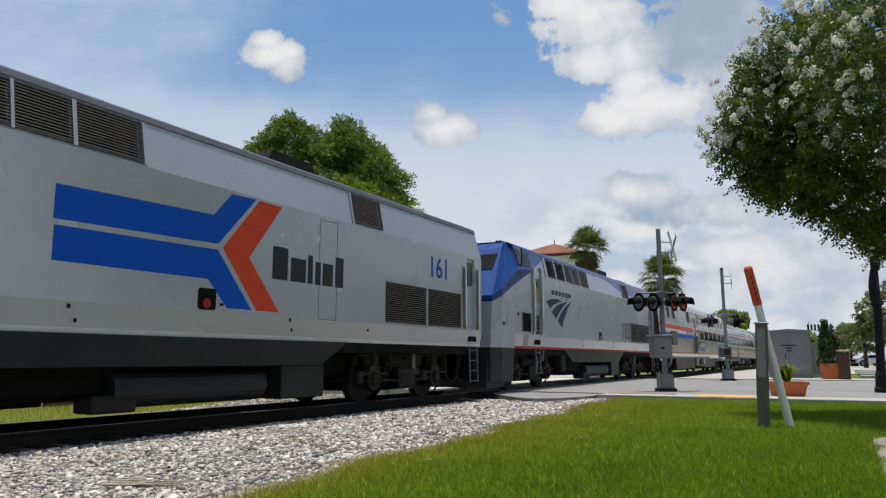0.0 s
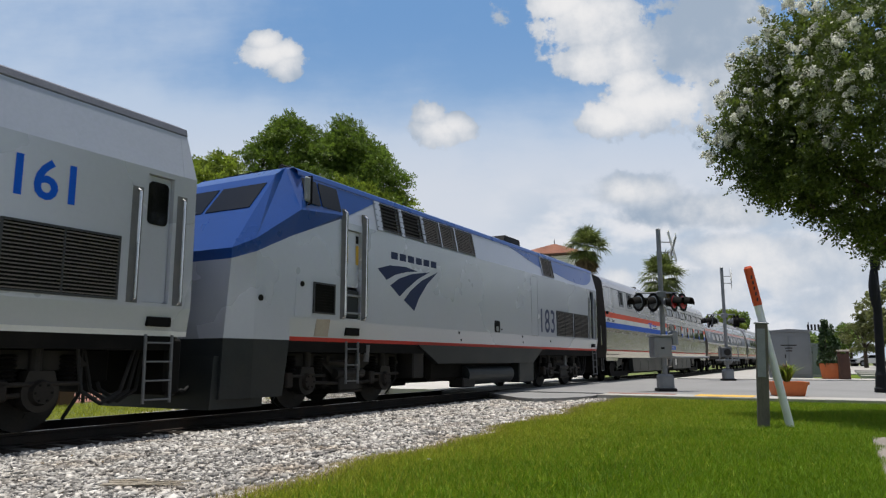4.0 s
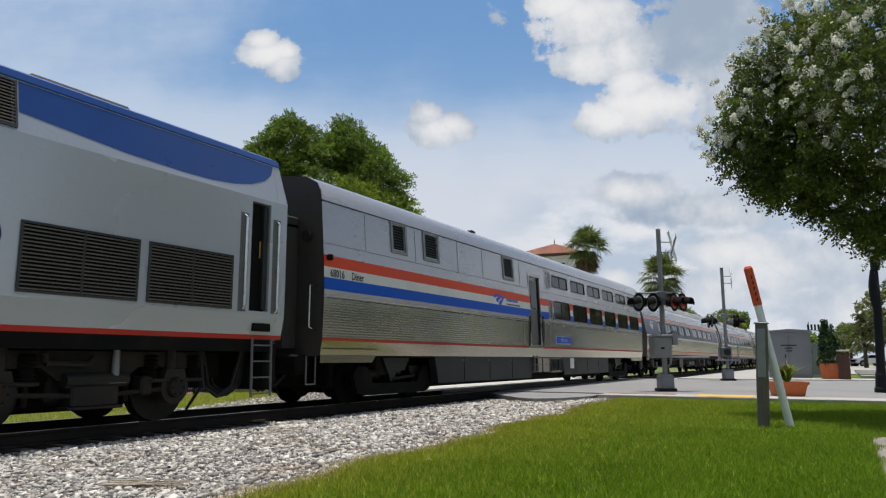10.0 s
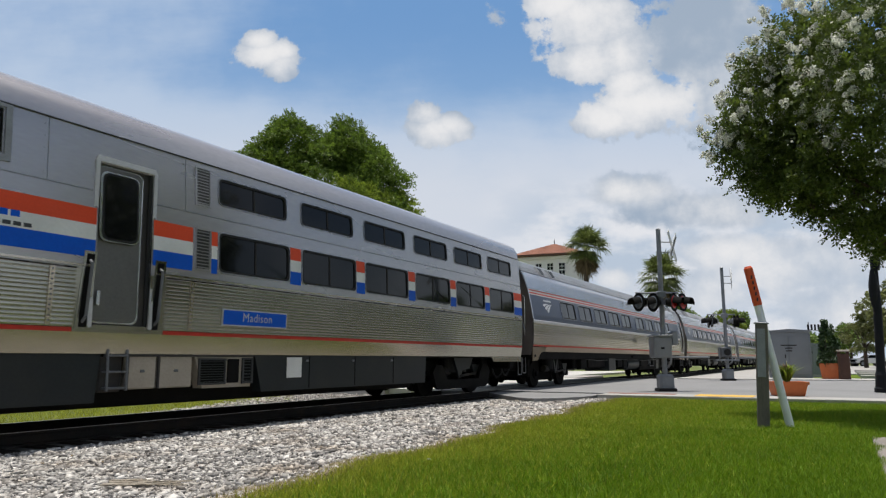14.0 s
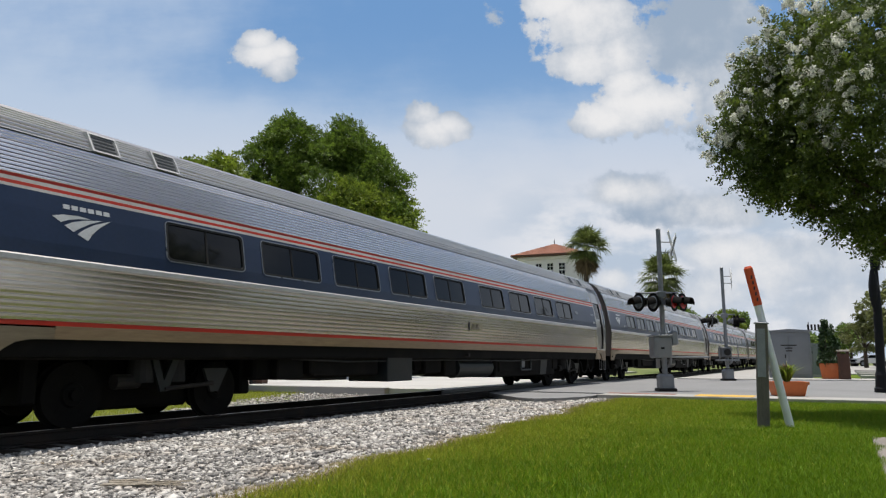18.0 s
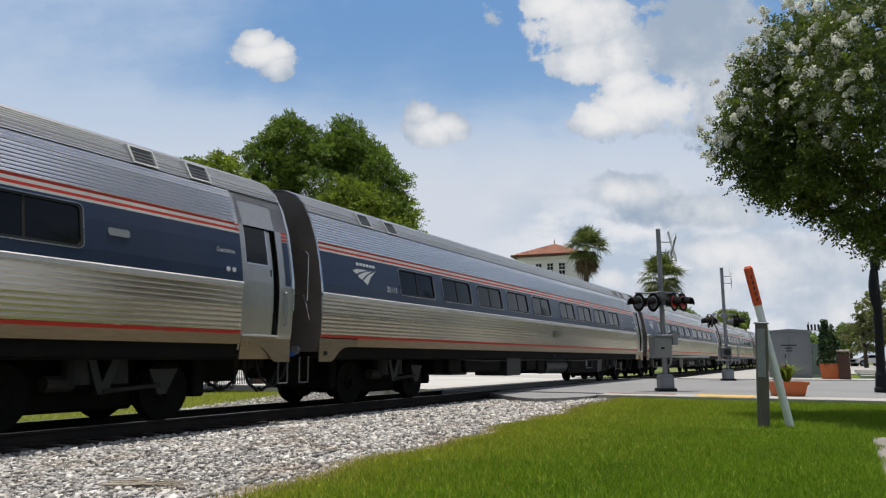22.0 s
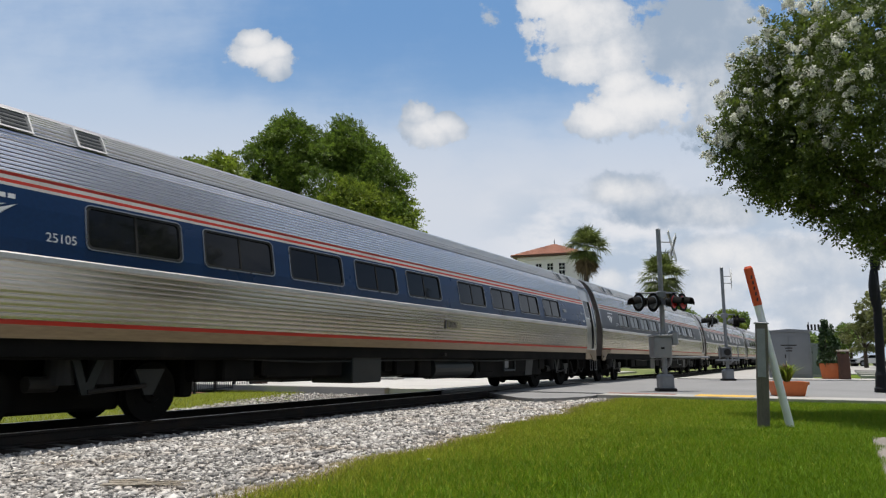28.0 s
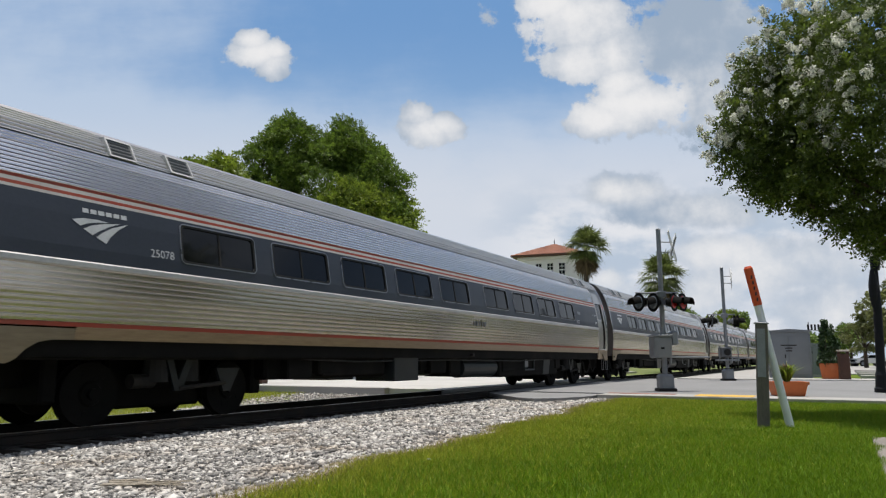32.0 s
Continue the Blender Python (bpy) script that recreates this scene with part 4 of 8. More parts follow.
        part("trap_cover", prism([(DOOR[0] + 0.06, 0.95), (DOOR[1] + 0.02, 0.95), (DOOR[1] + 0.04, 1.325), (DOOR[0] + 0.04, 1.325)], lambda u, v, w: Vector((u, s * (1.585 + 0.16 * (v - 1.3) + w), v)), 0.03), M_SILL, root, "steel step cover under the door")
        part("handrail", bent_tube([(B - 0.20, s * 1.60, 1.5), (B - 0.20, s * 1.70, 1.56), (B - 0.20, s * 1.68, 2.1), (B - 0.20, s * 1.60, 2.16)], 0.013), M_GALV, root)
        part("end_post_band", strip([(s * (coach_y(2.24 + 0.1 * k) + 0.006), 2.24 + 0.1 * k) for k in range(9)], B - 0.20, B - 0.06), band, root)
        for z0 in (3.06, 3.125, 3.19):
            decal("end_post_mark", [(B - 0.20, z0), (B - 0.06, z0), (B - 0.06, z0 + 0.035), (B - 0.20, z0 + 0.035)], s, coach_y, M_STRIPE, root)
        road_mark(root, s, coach_y, 1.48, 2.66, 0.85, M_PALE_INK)
        name_bar(root, s, coach_y, 1.62, 2.32, 2.885, 2.945, M_PALE_INK)
        part("marker_light", prism(rounded(21.86, 22.20, 2.63, 2.74, 0.04), side_place(s, coach_y), 0.015), M_GREYBOX, root)
        for x in (24.04, 24.165):
            part("round_sign", prism(rounded(x - 0.04, x + 0.04, 2.36, 2.44, 0.036), side_place(s, coach_y), 0.006), M_PALE_INK, root, "small round white sign")
        if s < 0:
            f = side_place(-1, lambda z: coach_y(z) + 0.008)
            part("lettering", letters("Coachclass", 0.11, lambda u, v, w: f(23.80 + u * 0.82, 2.67 + v, w)), M_PALE_INK, root, "small pale word Coachclass")
        for x in (0.55, 13.0):
            part("jack_pad", boxed(x, x + 0.10, s * 1.50, s * 1.63, 1.02, 1.10, bevel=0.01), M_UNDER, root)
    if number:
        f = side_place(-1, coach_y)
        part("number", letters(number, 0.21, lambda u, v, w: f(2.66 + u, 2.40 + v, w)), M_PALE_INK, root, "small pale fleet number")
    # roof with flutes
    for s in near_far():
        flank = corrugated([(coach_y(3.225), 3.225), (1.31, 3.68), (coach_y(3.83), 3.83)], 11, 0.014)
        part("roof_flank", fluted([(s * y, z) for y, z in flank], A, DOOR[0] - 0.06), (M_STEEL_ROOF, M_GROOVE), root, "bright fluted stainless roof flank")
        part("roof_flank", strip([(s * coach_y(3.225), 3.225), (s * 1.31, 3.68), (s * coach_y(3.83), 3.83)], DOOR[0] - 0.06, B), M_DOOR_STEEL, root, "plain steel over the door")
        part("gutter", strip([(s * (coach_y(3.83) - 0.01), 3.825), (s * (coach_y(3.83) + 0.028), 3.835), (s * (coach_y(3.86) + 0.028), 3.855), (s * (coach_y(3.87) - 0.01), 3.87)], A, B), M_GALV, root, "dull roof gutter")
        part("gutter_post", prism([(DOOR[0] - 0.09, 3.20), (DOOR[0] - 0.04, 3.20), (DOOR[0] - 0.04, 3.83), (DOOR[0] - 0.09, 3.83)], side_place(s, coach_y), 0.016), M_BELT, root)
    half = corrugated([(coach_y(3.86), 3.86)] + COACH_PTS[8:], 19, 0.017)
    for s in near_far():
        part("roof", fluted([(s * y, z) for y, z in half], A, B), (M_STEEL_CROWN, M_GROOVE), root, "rounded darker fluted roof")
    for x in (2.20, 3.27, 22.45, 23.52):
        for s in near_far():
            lid = lambda u, v, w: Vector((u, s * (1.235 - 0.62 * (v - 3.86) + w), v))
            hatch = part("roof_vent", prism([(x, 3.87), (x + 0.40, 3.87), (x + 0.40, 4.13), (x, 4.13)], lambda u, v, w: lid(u, v, w - 0.10), 0.115), M_CAST, root, "dark raised roof vent")
            for a, b, c, d in ((x - 0.025, x + 0.425, 3.845, 3.87), (x - 0.025, x + 0.425, 4.13, 4.155), (x - 0.025, x, 3.87, 4.13), (x + 0.40, x + 0.425, 3.87, 4.13)):
                part("vent_frame", prism([(a, c), (b, c), (b, d), (a, d)], lambda u, v, w: lid(u, v, w - 0.08), 0.11), M_BELT, hatch)
            for k in range(4):
                part("louvre", prism([(x + 0.03, 3.89 + 0.06 * k), (x + 0.37, 3.89 + 0.06 * k), (x + 0.37, 3.92 + 0.06 * k), (x + 0.03, 3.92 + 0.06 * k)], lambda u, v, w: lid(u, v, w + 0.015), 0.008), M_SKIRT, hatch)
    # end walls with diaphragms
    ring = [(y, z) for y, z in COACH_PTS] + [(-y, z) for y, z in reversed(COACH_PTS[:-1])]
    for x, s in ((A, -1), (B, 1)):
        bm = prism([(y * 0.985, z - 0.01) for y, z in ring], lambda u, v, w: Vector((x - s * 0.06 + s * w, u, v)), 0.05)
        part("end_wall", bm, M_END_WALL, root, "brown-grey end wall")
        bm = bmesh.new()
        xo = x + s * 0.36
        lo, hi = min(x, xo), max(x, xo)
        for yy in (-0.72, 0.54):
            box(bm, lo, hi, yy, yy + 0.18, 1.15, 3.5, bevel=0.02)
        box(bm, lo, hi, -0.72, 0.72, 3.4, 3.62, bevel=0.02)
        part("diaphragm", bm, M_RUBBER, root, "black rubber gangway diaphragm")
        part("rim", strip([(y * 1.004, z + 0.004) for y, z in ring[2:-2]], x - 0.03, x + 0.03), M_CHROME, root)
        for yy in (-1.35, 1.35):
            grab(root, [(x, yy * 0.5, 2.98), (x + s * 0.15, yy * 0.52, 3.0), (x + s * 0.16, yy, 3.0), (x + s * 0.16, yy * 1.05, 2.92), (x + s * 0.16, yy * 1.05, 2.05), (x, yy, 1.98)], 0.013)
            grab(root, [(x, yy * 0.3, 2.16), (x + s * 0.15, yy * 0.32, 2.16), (x + s * 0.16, yy * 0.98, 2.16), (x + s * 0.16, yy * 1.05, 1.9), (x, yy, 1.7)], 0.013)
            part("end_step", bent_tube([(x, yy, 1.0), (x, yy, 0.52), (x + s * 0.25, yy, 0.52), (x + s * 0.25, yy, 1.0)], 0.014), M_CAST, root)
            part("end_light", tubed((x + s * 0.03, yy * 0.8, 1.12), (x + s * 0.10, yy * 0.8, 1.12), 0.09, seg=12), M_LENS_CLEAR, root)
        part("cable_socket", boxed(min(x + s * 0.05, x + s * 0.22), max(x + s * 0.05, x + s * 0.22), -1.08, -0.94, 1.0, 1.09, bevel=0.02), M_BLUE, root, "dark blue cable socket")
        coupler(root, 0.0 if s < 0 else 26.01, -s)
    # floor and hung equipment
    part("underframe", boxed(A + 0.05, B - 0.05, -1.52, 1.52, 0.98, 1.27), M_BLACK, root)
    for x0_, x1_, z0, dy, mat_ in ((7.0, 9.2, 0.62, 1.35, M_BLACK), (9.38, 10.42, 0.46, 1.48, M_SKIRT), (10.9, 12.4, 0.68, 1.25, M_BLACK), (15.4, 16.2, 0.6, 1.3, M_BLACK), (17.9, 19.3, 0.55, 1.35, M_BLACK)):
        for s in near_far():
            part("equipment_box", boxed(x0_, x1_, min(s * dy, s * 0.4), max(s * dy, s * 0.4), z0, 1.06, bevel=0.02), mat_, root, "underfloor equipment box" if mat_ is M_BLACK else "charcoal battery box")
    # Black sill block, also added to block the bright view under the floor.
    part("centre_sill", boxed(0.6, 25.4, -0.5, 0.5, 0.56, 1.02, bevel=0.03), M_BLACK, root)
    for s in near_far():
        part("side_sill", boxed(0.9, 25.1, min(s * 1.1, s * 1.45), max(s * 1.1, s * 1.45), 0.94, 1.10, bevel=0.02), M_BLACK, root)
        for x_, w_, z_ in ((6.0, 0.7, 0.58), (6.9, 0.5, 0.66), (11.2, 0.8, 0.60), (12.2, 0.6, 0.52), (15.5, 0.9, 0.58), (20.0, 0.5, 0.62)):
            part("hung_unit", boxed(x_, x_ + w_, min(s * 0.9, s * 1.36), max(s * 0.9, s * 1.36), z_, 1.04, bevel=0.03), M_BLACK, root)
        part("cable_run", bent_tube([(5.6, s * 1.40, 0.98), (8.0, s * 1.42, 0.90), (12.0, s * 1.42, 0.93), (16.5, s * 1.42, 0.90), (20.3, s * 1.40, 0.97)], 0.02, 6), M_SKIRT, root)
    # Two black blocks whose colour carries the shade under the floor.
    part("equipment_bay", boxed(15.3, 20.3, -1.32, 1.32, 0.42, 1.04, bevel=0.05), M_BLACK, root, "near-black block for the shaded equipment bay")
    part("belly", boxed(5.6, 20.4, -1.18, 1.18, 0.58, 1.02, bevel=0.05), M_BLACK, root, "near-black block for the shaded underfloor equipment")
    for s in near_far():
        part("air_tank", tubed((13.0, s * 1.1, 0.72), (15.1, s * 1.1, 0.72), 0.27, seg=18), M_SKIRT, root, "grey cylindrical air tank")
        part("valve_frame", bent_tube([(17.0, s * 1.42, 1.0), (17.0, s * 1.42, 0.62), (17.8, s * 1.42, 0.62), (17.8, s * 1.42, 1.0)], 0.03, 6), M_SKIRT, root)
        part("valve", boxed(17.2, 17.5, s * 1.3 - 0.06, s * 1.3 + 0.06, 0.68, 0.95, bevel=0.03), M_GALV, root)
        part("chute", prism([(18.9, 1.05), (19.5, 1.05), (19.3, 0.45), (18.75, 0.45)], lambda u, v, w: Vector((u, s * (1.30 + w), v)), 0.06), M_SKIRT, root)
    for x in (3.73, 22.27):
        coach_truck(root, x)
    return root


# --- diner ---
DINER_PTS = [(1.55, 1.02), (1.60, 1.30), (1.62, 2.14), (1.61, 2.6), (1.59, 2.95), (1.51, 4.05), (1.48, 4.26), (1.37, 4.44), (1.12, 4.58), (0.6, 4.68), (0.0, 4.70)]
diner_y = profile_at(DINER_PTS)


def louvre_panel(parent, sgn, y_of, x0, x1, z0, z1, n, name="louvre_panel", material=None, slat=None, upright=(), inset=0.03, rim=None):
    """A dark recess with a frame and separate slats."""
    f = side_place(sgn, y_of)
    base = part(name, prism([(x0, z0), (x1, z0), (x1, z1), (x0, z1)], lambda u, v, w: f(u, v, w - inset + 0.034), 0.004), material or M_BLACK, parent, "dark louvred grille")
    h = (z1 - z0) / n
    for k in range(n):
        a = z0 + h * (k + 0.22)
        part("slat", prism([(x0, a), (x1, a), (x1, a + h * 0.34), (x0, a + h * 0.34)], lambda u, v, w: f(u, v, w + 0.010), 0.016), slat or M_UNDER, base)
    for a, b, c, d in ((x0 - 0.03, x1 + 0.03, z0 - 0.03, z0), (x0 - 0.03, x1 + 0.03, z1, z1 + 0.03), (x0 - 0.03, x0, z0, z1), (x1, x1 + 0.03, z0, z1), *[(u - 0.012, u + 0.012, z0, z1) for u in upright]):
        part("frame_bar", prism([(a, c), (b, c), (b, d), (a, d)], f, 0.03), rim or M_FRAME, base)
    return base


def diner(x0):
    root = empty("dining_car", pose(x0, TRACK, 0))
    tagged(root, "grey and stainless dining car with red, white and blue side stripes", "train car")
    A, B = 0.48, 25.58
    UP = [13.14, 15.17, 17.20, 19.23, 21.26, 23.29]
    GR = [(2.99, 3.47), (4.42, 5.0), (9.08, 9.68)]
    DOOR = (10.98, 11.86)
    for s in near_far():
        f = side_place(s, diner_y)
        holes = [(u, u + 1.6, 3.45, 3.87) for u in UP] + [(u, u + 1.66, 2.34, 2.96) for u in UP] + [(a, b, 3.42, 3.98) for a, b in GR] + [(DOOR[0], DOOR[1], 1.40, 3.62)]
        part("side_wall", band_with_openings(diner_y, [2.14, 2.34, 2.6, 2.95, 4.05], s, A, B, [h for h in holes if h[3] - h[2] < 1]+[(DOOR[0], DOOR[1], 2.14, 3.62)], 0.05, True), M_GREY_CAR, root, "brushed grey upper side")
        part("sill", band_with_openings(diner_y, [1.02, 1.30], s, A, B, []), M_STEEL_LOW, root, "riveted steel sill")
        for a, b in ((A, 2.2), (B - 2.0, B)):
            part("end_skirt", prism([(a, 0.88), (b, 0.88), (b + (0.15 if a == A else 0), 1.03), (a - (0.0 if a == A else 0.15), 1.03)], lambda u, v, w: Vector((u, s * (1.53 + w), v)), 0.03), M_STEEL_LOW, root)
        for a, b in ((A, DOOR[0] - 0.26), (DOOR[1] + 0.28, B)):
            part("red_stripe", strip([(s * 1.605, 1.30), (s * 1.608, 1.355)], a, b), M_STRIPE, root)
            low = corrugated([(1.606, 1.36), (1.62, 2.12)], 14, 0.0024, True)
            part("fluted_side", strip([(s * y, z) for y, z in low], a, b), M_STEEL_LOW, root, "fluted stainless lower side")
        part("door_apron", band_with_openings(diner_y, [1.30, 1.40, 2.14], s, DOOR[0] - 0.26, DOOR[1] + 0.28, [(DOOR[0], DOOR[1], 1.40, 2.14)], 0.05, True), M_STEEL_LOW, root)
        spans = [(A, DOOR[0] - 0.02), (DOOR[1] + 0.02, 12.60), (12.98, UP[0] - 0.04)] + [(u + 1.70, v - 0.04) for u, v in zip(UP[:-1], UP[1:])] + [(UP[-1] + 1.70, B)]
        for a, b in spans:
            for z0, z1, m, nm in ((2.29, 2.525, M_ROYAL, "blue_stripe"), (2.525, 2.735, M_WHITE, "white_stripe"), (2.735, 2.965, M_RED, "red_stripe")):
                decal(nm, [(a, z0), (b, z0), (b, z1), (a, z1)], s, diner_y, m, root)
        decal("seam", [(A, 3.20), (DOOR[0] - 0.08, 3.20), (DOOR[0] - 0.08, 3.212), (A, 3.212)], s, diner_y, M_GALV, root, depth=0.008)
        decal("seam", [(DOOR[1] + 0.08, 3.20), (B, 3.20), (B, 3.212), (DOOR[1] + 0.08, 3.212)], s, diner_y, M_GALV, root, depth=0.008)
        for u in (1.9, 3.95, 6.1, 7.6, 10.25, 12.45):
            decal("seam", [(u, 3.22), (u + 0.008, 3.22), (u + 0.008, 4.03), (u, 4.03)], s, diner_y, M_GALV, root, depth=0.006)
            for k in range(5):
                decal("rivet", [(u - 0.05, 3.30 + 0.16 * k), (u - 0.034, 3.30 + 0.16 * k), (u - 0.034, 3.316 + 0.16 * k), (u - 0.05, 3.316 + 0.16 * k)], s, diner_y, M_CAST, root, depth=0.006)
        for a, b in ((A, DOOR[0] - 0.08), (DOOR[1] + 0.08, B)):
            decal("seam", [(a, 2.16), (b, 2.16), (b, 2.19), (a, 2.19)], s, diner_y, M_STEEL, root, depth=0.015)
        for u in UP:
            window(root, s, diner_y, u, u + 1.6, 3.45, 3.87, r=0.08)
            window(root, s, diner_y, u, u + 1.66, 2.34, 2.96, r=0.08)
        for a, b in GR:
            pane = part("vent_window", prism(rounded(a, b, 3.42, 3.98, 0.07), lambda u, v, w: f(u, v, w - 0.04), 0.02), M_BLACK, root, "dark mesh-covered vent window")
            for k in range(8):
                z = 3.46 + 0.065 * k
                part("slat", prism([(a + 0.03, z), (b - 0.03, z), (b - 0.03, z + 0.02), (a + 0.03, z + 0.02)], lambda u, v, w: f(u, v, w - 0.018), 0.01), M_SKIRT, pane)
            for x_, y_, z_, w_ in ((a - 0.10, b + 0.10, 3.32, 3.40), (a - 0.10, b + 0.10, 4.0, 4.045), (a - 0.10, a - 0.02, 3.40, 4.0), (b + 0.02, b + 0.10, 3.40, 4.0)):
                part("frame_bar", prism([(x_, z_), (y_, z_), (y_, w_), (x_, w_)], f, 0.026), M_GALV, pane)
        for z0, z1 in ((2.34, 2.95), (3.37, 3.95)):
            lp = louvre_panel(root, s, diner_y, 12.66, 12.92, z0, z1, 12, material=M_UNDER, slat=M_GREY_CAR, rim=M_GREY_CAR)
        # Dark sheet behind the leaf, for the shade of the door opening.
        door = part("door", prism([(DOOR[0] - 0.04, 1.36), (DOOR[1] + 0.04, 1.36), (DOOR[1] + 0.04, 3.66), (DOOR[0] - 0.04, 3.66)], lambda u, v, w: f(u, v, w - 0.10), 0.055), M_DIAPHRAGM, root, "dull steel side door in a dark recess")
        part("leaf_rim", prism(rounded(DOOR[0] + 0.01, DOOR[1] - 0.14, 1.42, 3.60, 0.10), lambda u, v, w: f(u, v, w - 0.046), 0.006), M_CHROME, door)
        part("leaf", prism(rounded(DOOR[0] + 0.01, DOOR[1] - 0.165, 1.445, 3.59, 0.09), lambda u, v, w: f(u, v, w - 0.041), 0.006), M_DOOR_DARK, door)
        part("window_rim", prism(rounded(11.03, 11.66, 2.54, 3.53, 0.11), lambda u, v, w: f(u, v, w - 0.04), 0.010), M_CHROME, door, "bright window rim")
        part("window_seal", prism(rounded(11.07, 11.64, 2.56, 3.51, 0.10), lambda u, v, w: f(u, v, w - 0.029), 0.006), M_RUBBER, door)
        part("door_window", prism(rounded(11.10, 11.61, 2.59, 3.48, 0.09), lambda u, v, w: f(u, v, w - 0.022), 0.006), M_GLASS, door, "dark rounded door window")
        part("door_handle", boxed(11.04, 11.09, min(s * 1.57, s * 1.62), max(s * 1.57, s * 1.62), 1.66, 1.86, bevel=0.01), M_CHROME, door)
        part("door_frame", prism([(DOOR[0] - 0.06, 3.64), (DOOR[1] + 0.06, 3.64), (DOOR[1] + 0.02, 3.72), (DOOR[0] - 0.02, 3.72)], f, 0.03), M_BELT, root)
        for u in (10.39, 12.62):
            seam = part("seam_strip", prism([(u - 0.035, 1.37), (u + 0.035, 1.37), (u + 0.035, 2.12), (u - 0.035, 2.12)], f, 0.016), M_STEEL, root)
            for k in range(11):
                z = 1.42 + 0.065 * k
                part("rivet", prism([(u - 0.012, z), (u + 0.012, z), (u + 0.012, z + 0.02), (u - 0.012, z + 0.02)], lambda q, v, w: f(q, v, w + 0.016), 0.005), M_CAST, seam)
        part("door_frame", prism(rounded(DOOR[0] - 0.06, DOOR[0] + 0.0, 1.36, 3.66, 0.03), f, 0.03), M_BELT, root)
        part("door_frame", prism(rounded(DOOR[1], DOOR[1] + 0.06, 1.36, 3.66, 0.03), f, 0.03), M_BELT, root)
        part("door_seal", prism(rounded(DOOR[1] - 0.05, DOOR[1], 1.42, 3.60, 0.02), lambda u, v, w: f(u, v, w - 0.03), 0.02), M_RUBBER, root)
        for xx in (10.86, 11.98):
            part("recess_frame", prism([(xx - 0.11, 1.345), (xx + 0.09, 1.345), (xx + 0.135, 2.37), (xx - 0.05, 2.37)], f, 0.014), M_STEEL_LOW, root)
            # Flat black plate: the recess's shade is in its colour.
            slot = part("grab_recess", prism([(xx - 0.06, 1.36), (xx + 0.05, 1.36), (xx + 0.10, 2.33), (xx - 0.01, 2.33)], f, 0.018), M_BLACK, root, "dark plate for the shaded grab rail recess")
            part("handrail", bent_tube([(xx + 0.04, s * 1.60, 2.26), (xx + 0.03, s * 1.69, 2.20), (xx - 0.01, s * 1.69, 1.50), (xx - 0.01, s * 1.60, 1.42)], 0.020), M_CAST, slot)
        part("nameplate_border", prism([(13.25, 1.48), (14.76, 1.48), (14.76, 1.75), (13.25, 1.75)], f, 0.022), M_BELT, root)
        plaque = part("nameplate", prism([(13.27, 1.50), (14.74, 1.50), (14.74, 1.73), (13.27, 1.73)], f, 0.03), M_ROYAL, root, "blue nameplate reading Madison")
        if s < 0:
            part("lettering", letters("Madison", 0.20, lambda u, v, w: f(13.68 + u, 1.56 + v, w + 0.03), spacing=1.05), M_BELT, plaque)
            part("number", letters("68016", 0.215, lambda u, v, w: f(0.66 + u * 0.86, 2.55 + v, w + 0.004), bold=0.022), M_INK, root, "black fleet number on the white stripe")
            part("lettering", letters("Diner", 0.215, lambda u, v, w: f(1.36 + u * 0.84, 2.55 + v, w + 0.004), bold=0.02), M_INK, root, "black word Diner on the white stripe")
            part("marker_light", boxed(0.54, 0.66, -1.70, -1.60, 2.86, 2.98, bevel=0.02), M_BLACK, root)
        road_mark(root, s, lambda z: diner_y(z) + 0.004, 8.15, 2.66, 0.92, M_ROYAL)
        name_bar(root, s, lambda z: diner_y(z) + 0.004, 9.08, 9.95, 2.66, 2.74, M_ROYAL)
        name_bar(root, s, lambda z: diner_y(z) + 0.004, 9.08, 10.1, 2.55, 2.60, M_FRAME, 8)
        for k in range(44):
            if k % 2:
                continue
            x = A + 0.08 + 0.042 * k
            part("rivet", boxed(x, x + 0.02, s * 1.575, s * 1.60, 1.145, 1.165), M_FRAME, root)
        # equipment skirts
        for a, b, z, m, lab in ((4.95, 11.22, 0.37, M_SKIRT, "charcoal equipment skirt"), (12.82, 14.08, 0.50, M_BEIGE, "beige louvred equipment box"), (14.12, 19.85, 0.40, M_SKIRT, "charcoal equipment skirt")):
            bmf = prism([(a, 1.02), (b, 1.02), (b - 0.05, z), (a + 0.18, z)], lambda u, v, w: Vector((u, s * (1.32 + w), v)), 0.20)
            ob = part("skirt_panel", bmf, m, root, lab)
            n = max(int((b - a) / 1.3), 1)
            for k in range(1, n):
                xx = a + (b - a) * k / n
                part("panel_joint", boxed(xx - 0.008, xx + 0.008, min(s * 1.50, s * 1.526), max(s * 1.50, s * 1.526), z + 0.03, 1.0), M_BLACK, ob)
                part("latch", boxed(xx - 0.10, xx - 0.04, min(s * 1.5, s * 1.54), max(s * 1.5, s * 1.54), 0.90, 0.94, bevel=0.008), M_GALV, ob)
        louvre_panel(root, s, lambda z: 1.53, 12.92, 13.42, 0.58, 0.93, 9, slat=M_SKIRT)
        louvre_panel(root, s, lambda z: 1.53, 13.84, 14.02, 0.58, 0.94, 7, slat=M_SKIRT)
        # Black plate instead of depth; shows the hatch's shaded inside.
        part("open_hatch", boxed(13.50, 13.76, min(s * 1.5, s * 1.535), max(s * 1.5, s * 1.535), 0.57, 0.95, bevel=0.01), M_BLACK, root, "dark plate for the shaded inside of the open hatch")
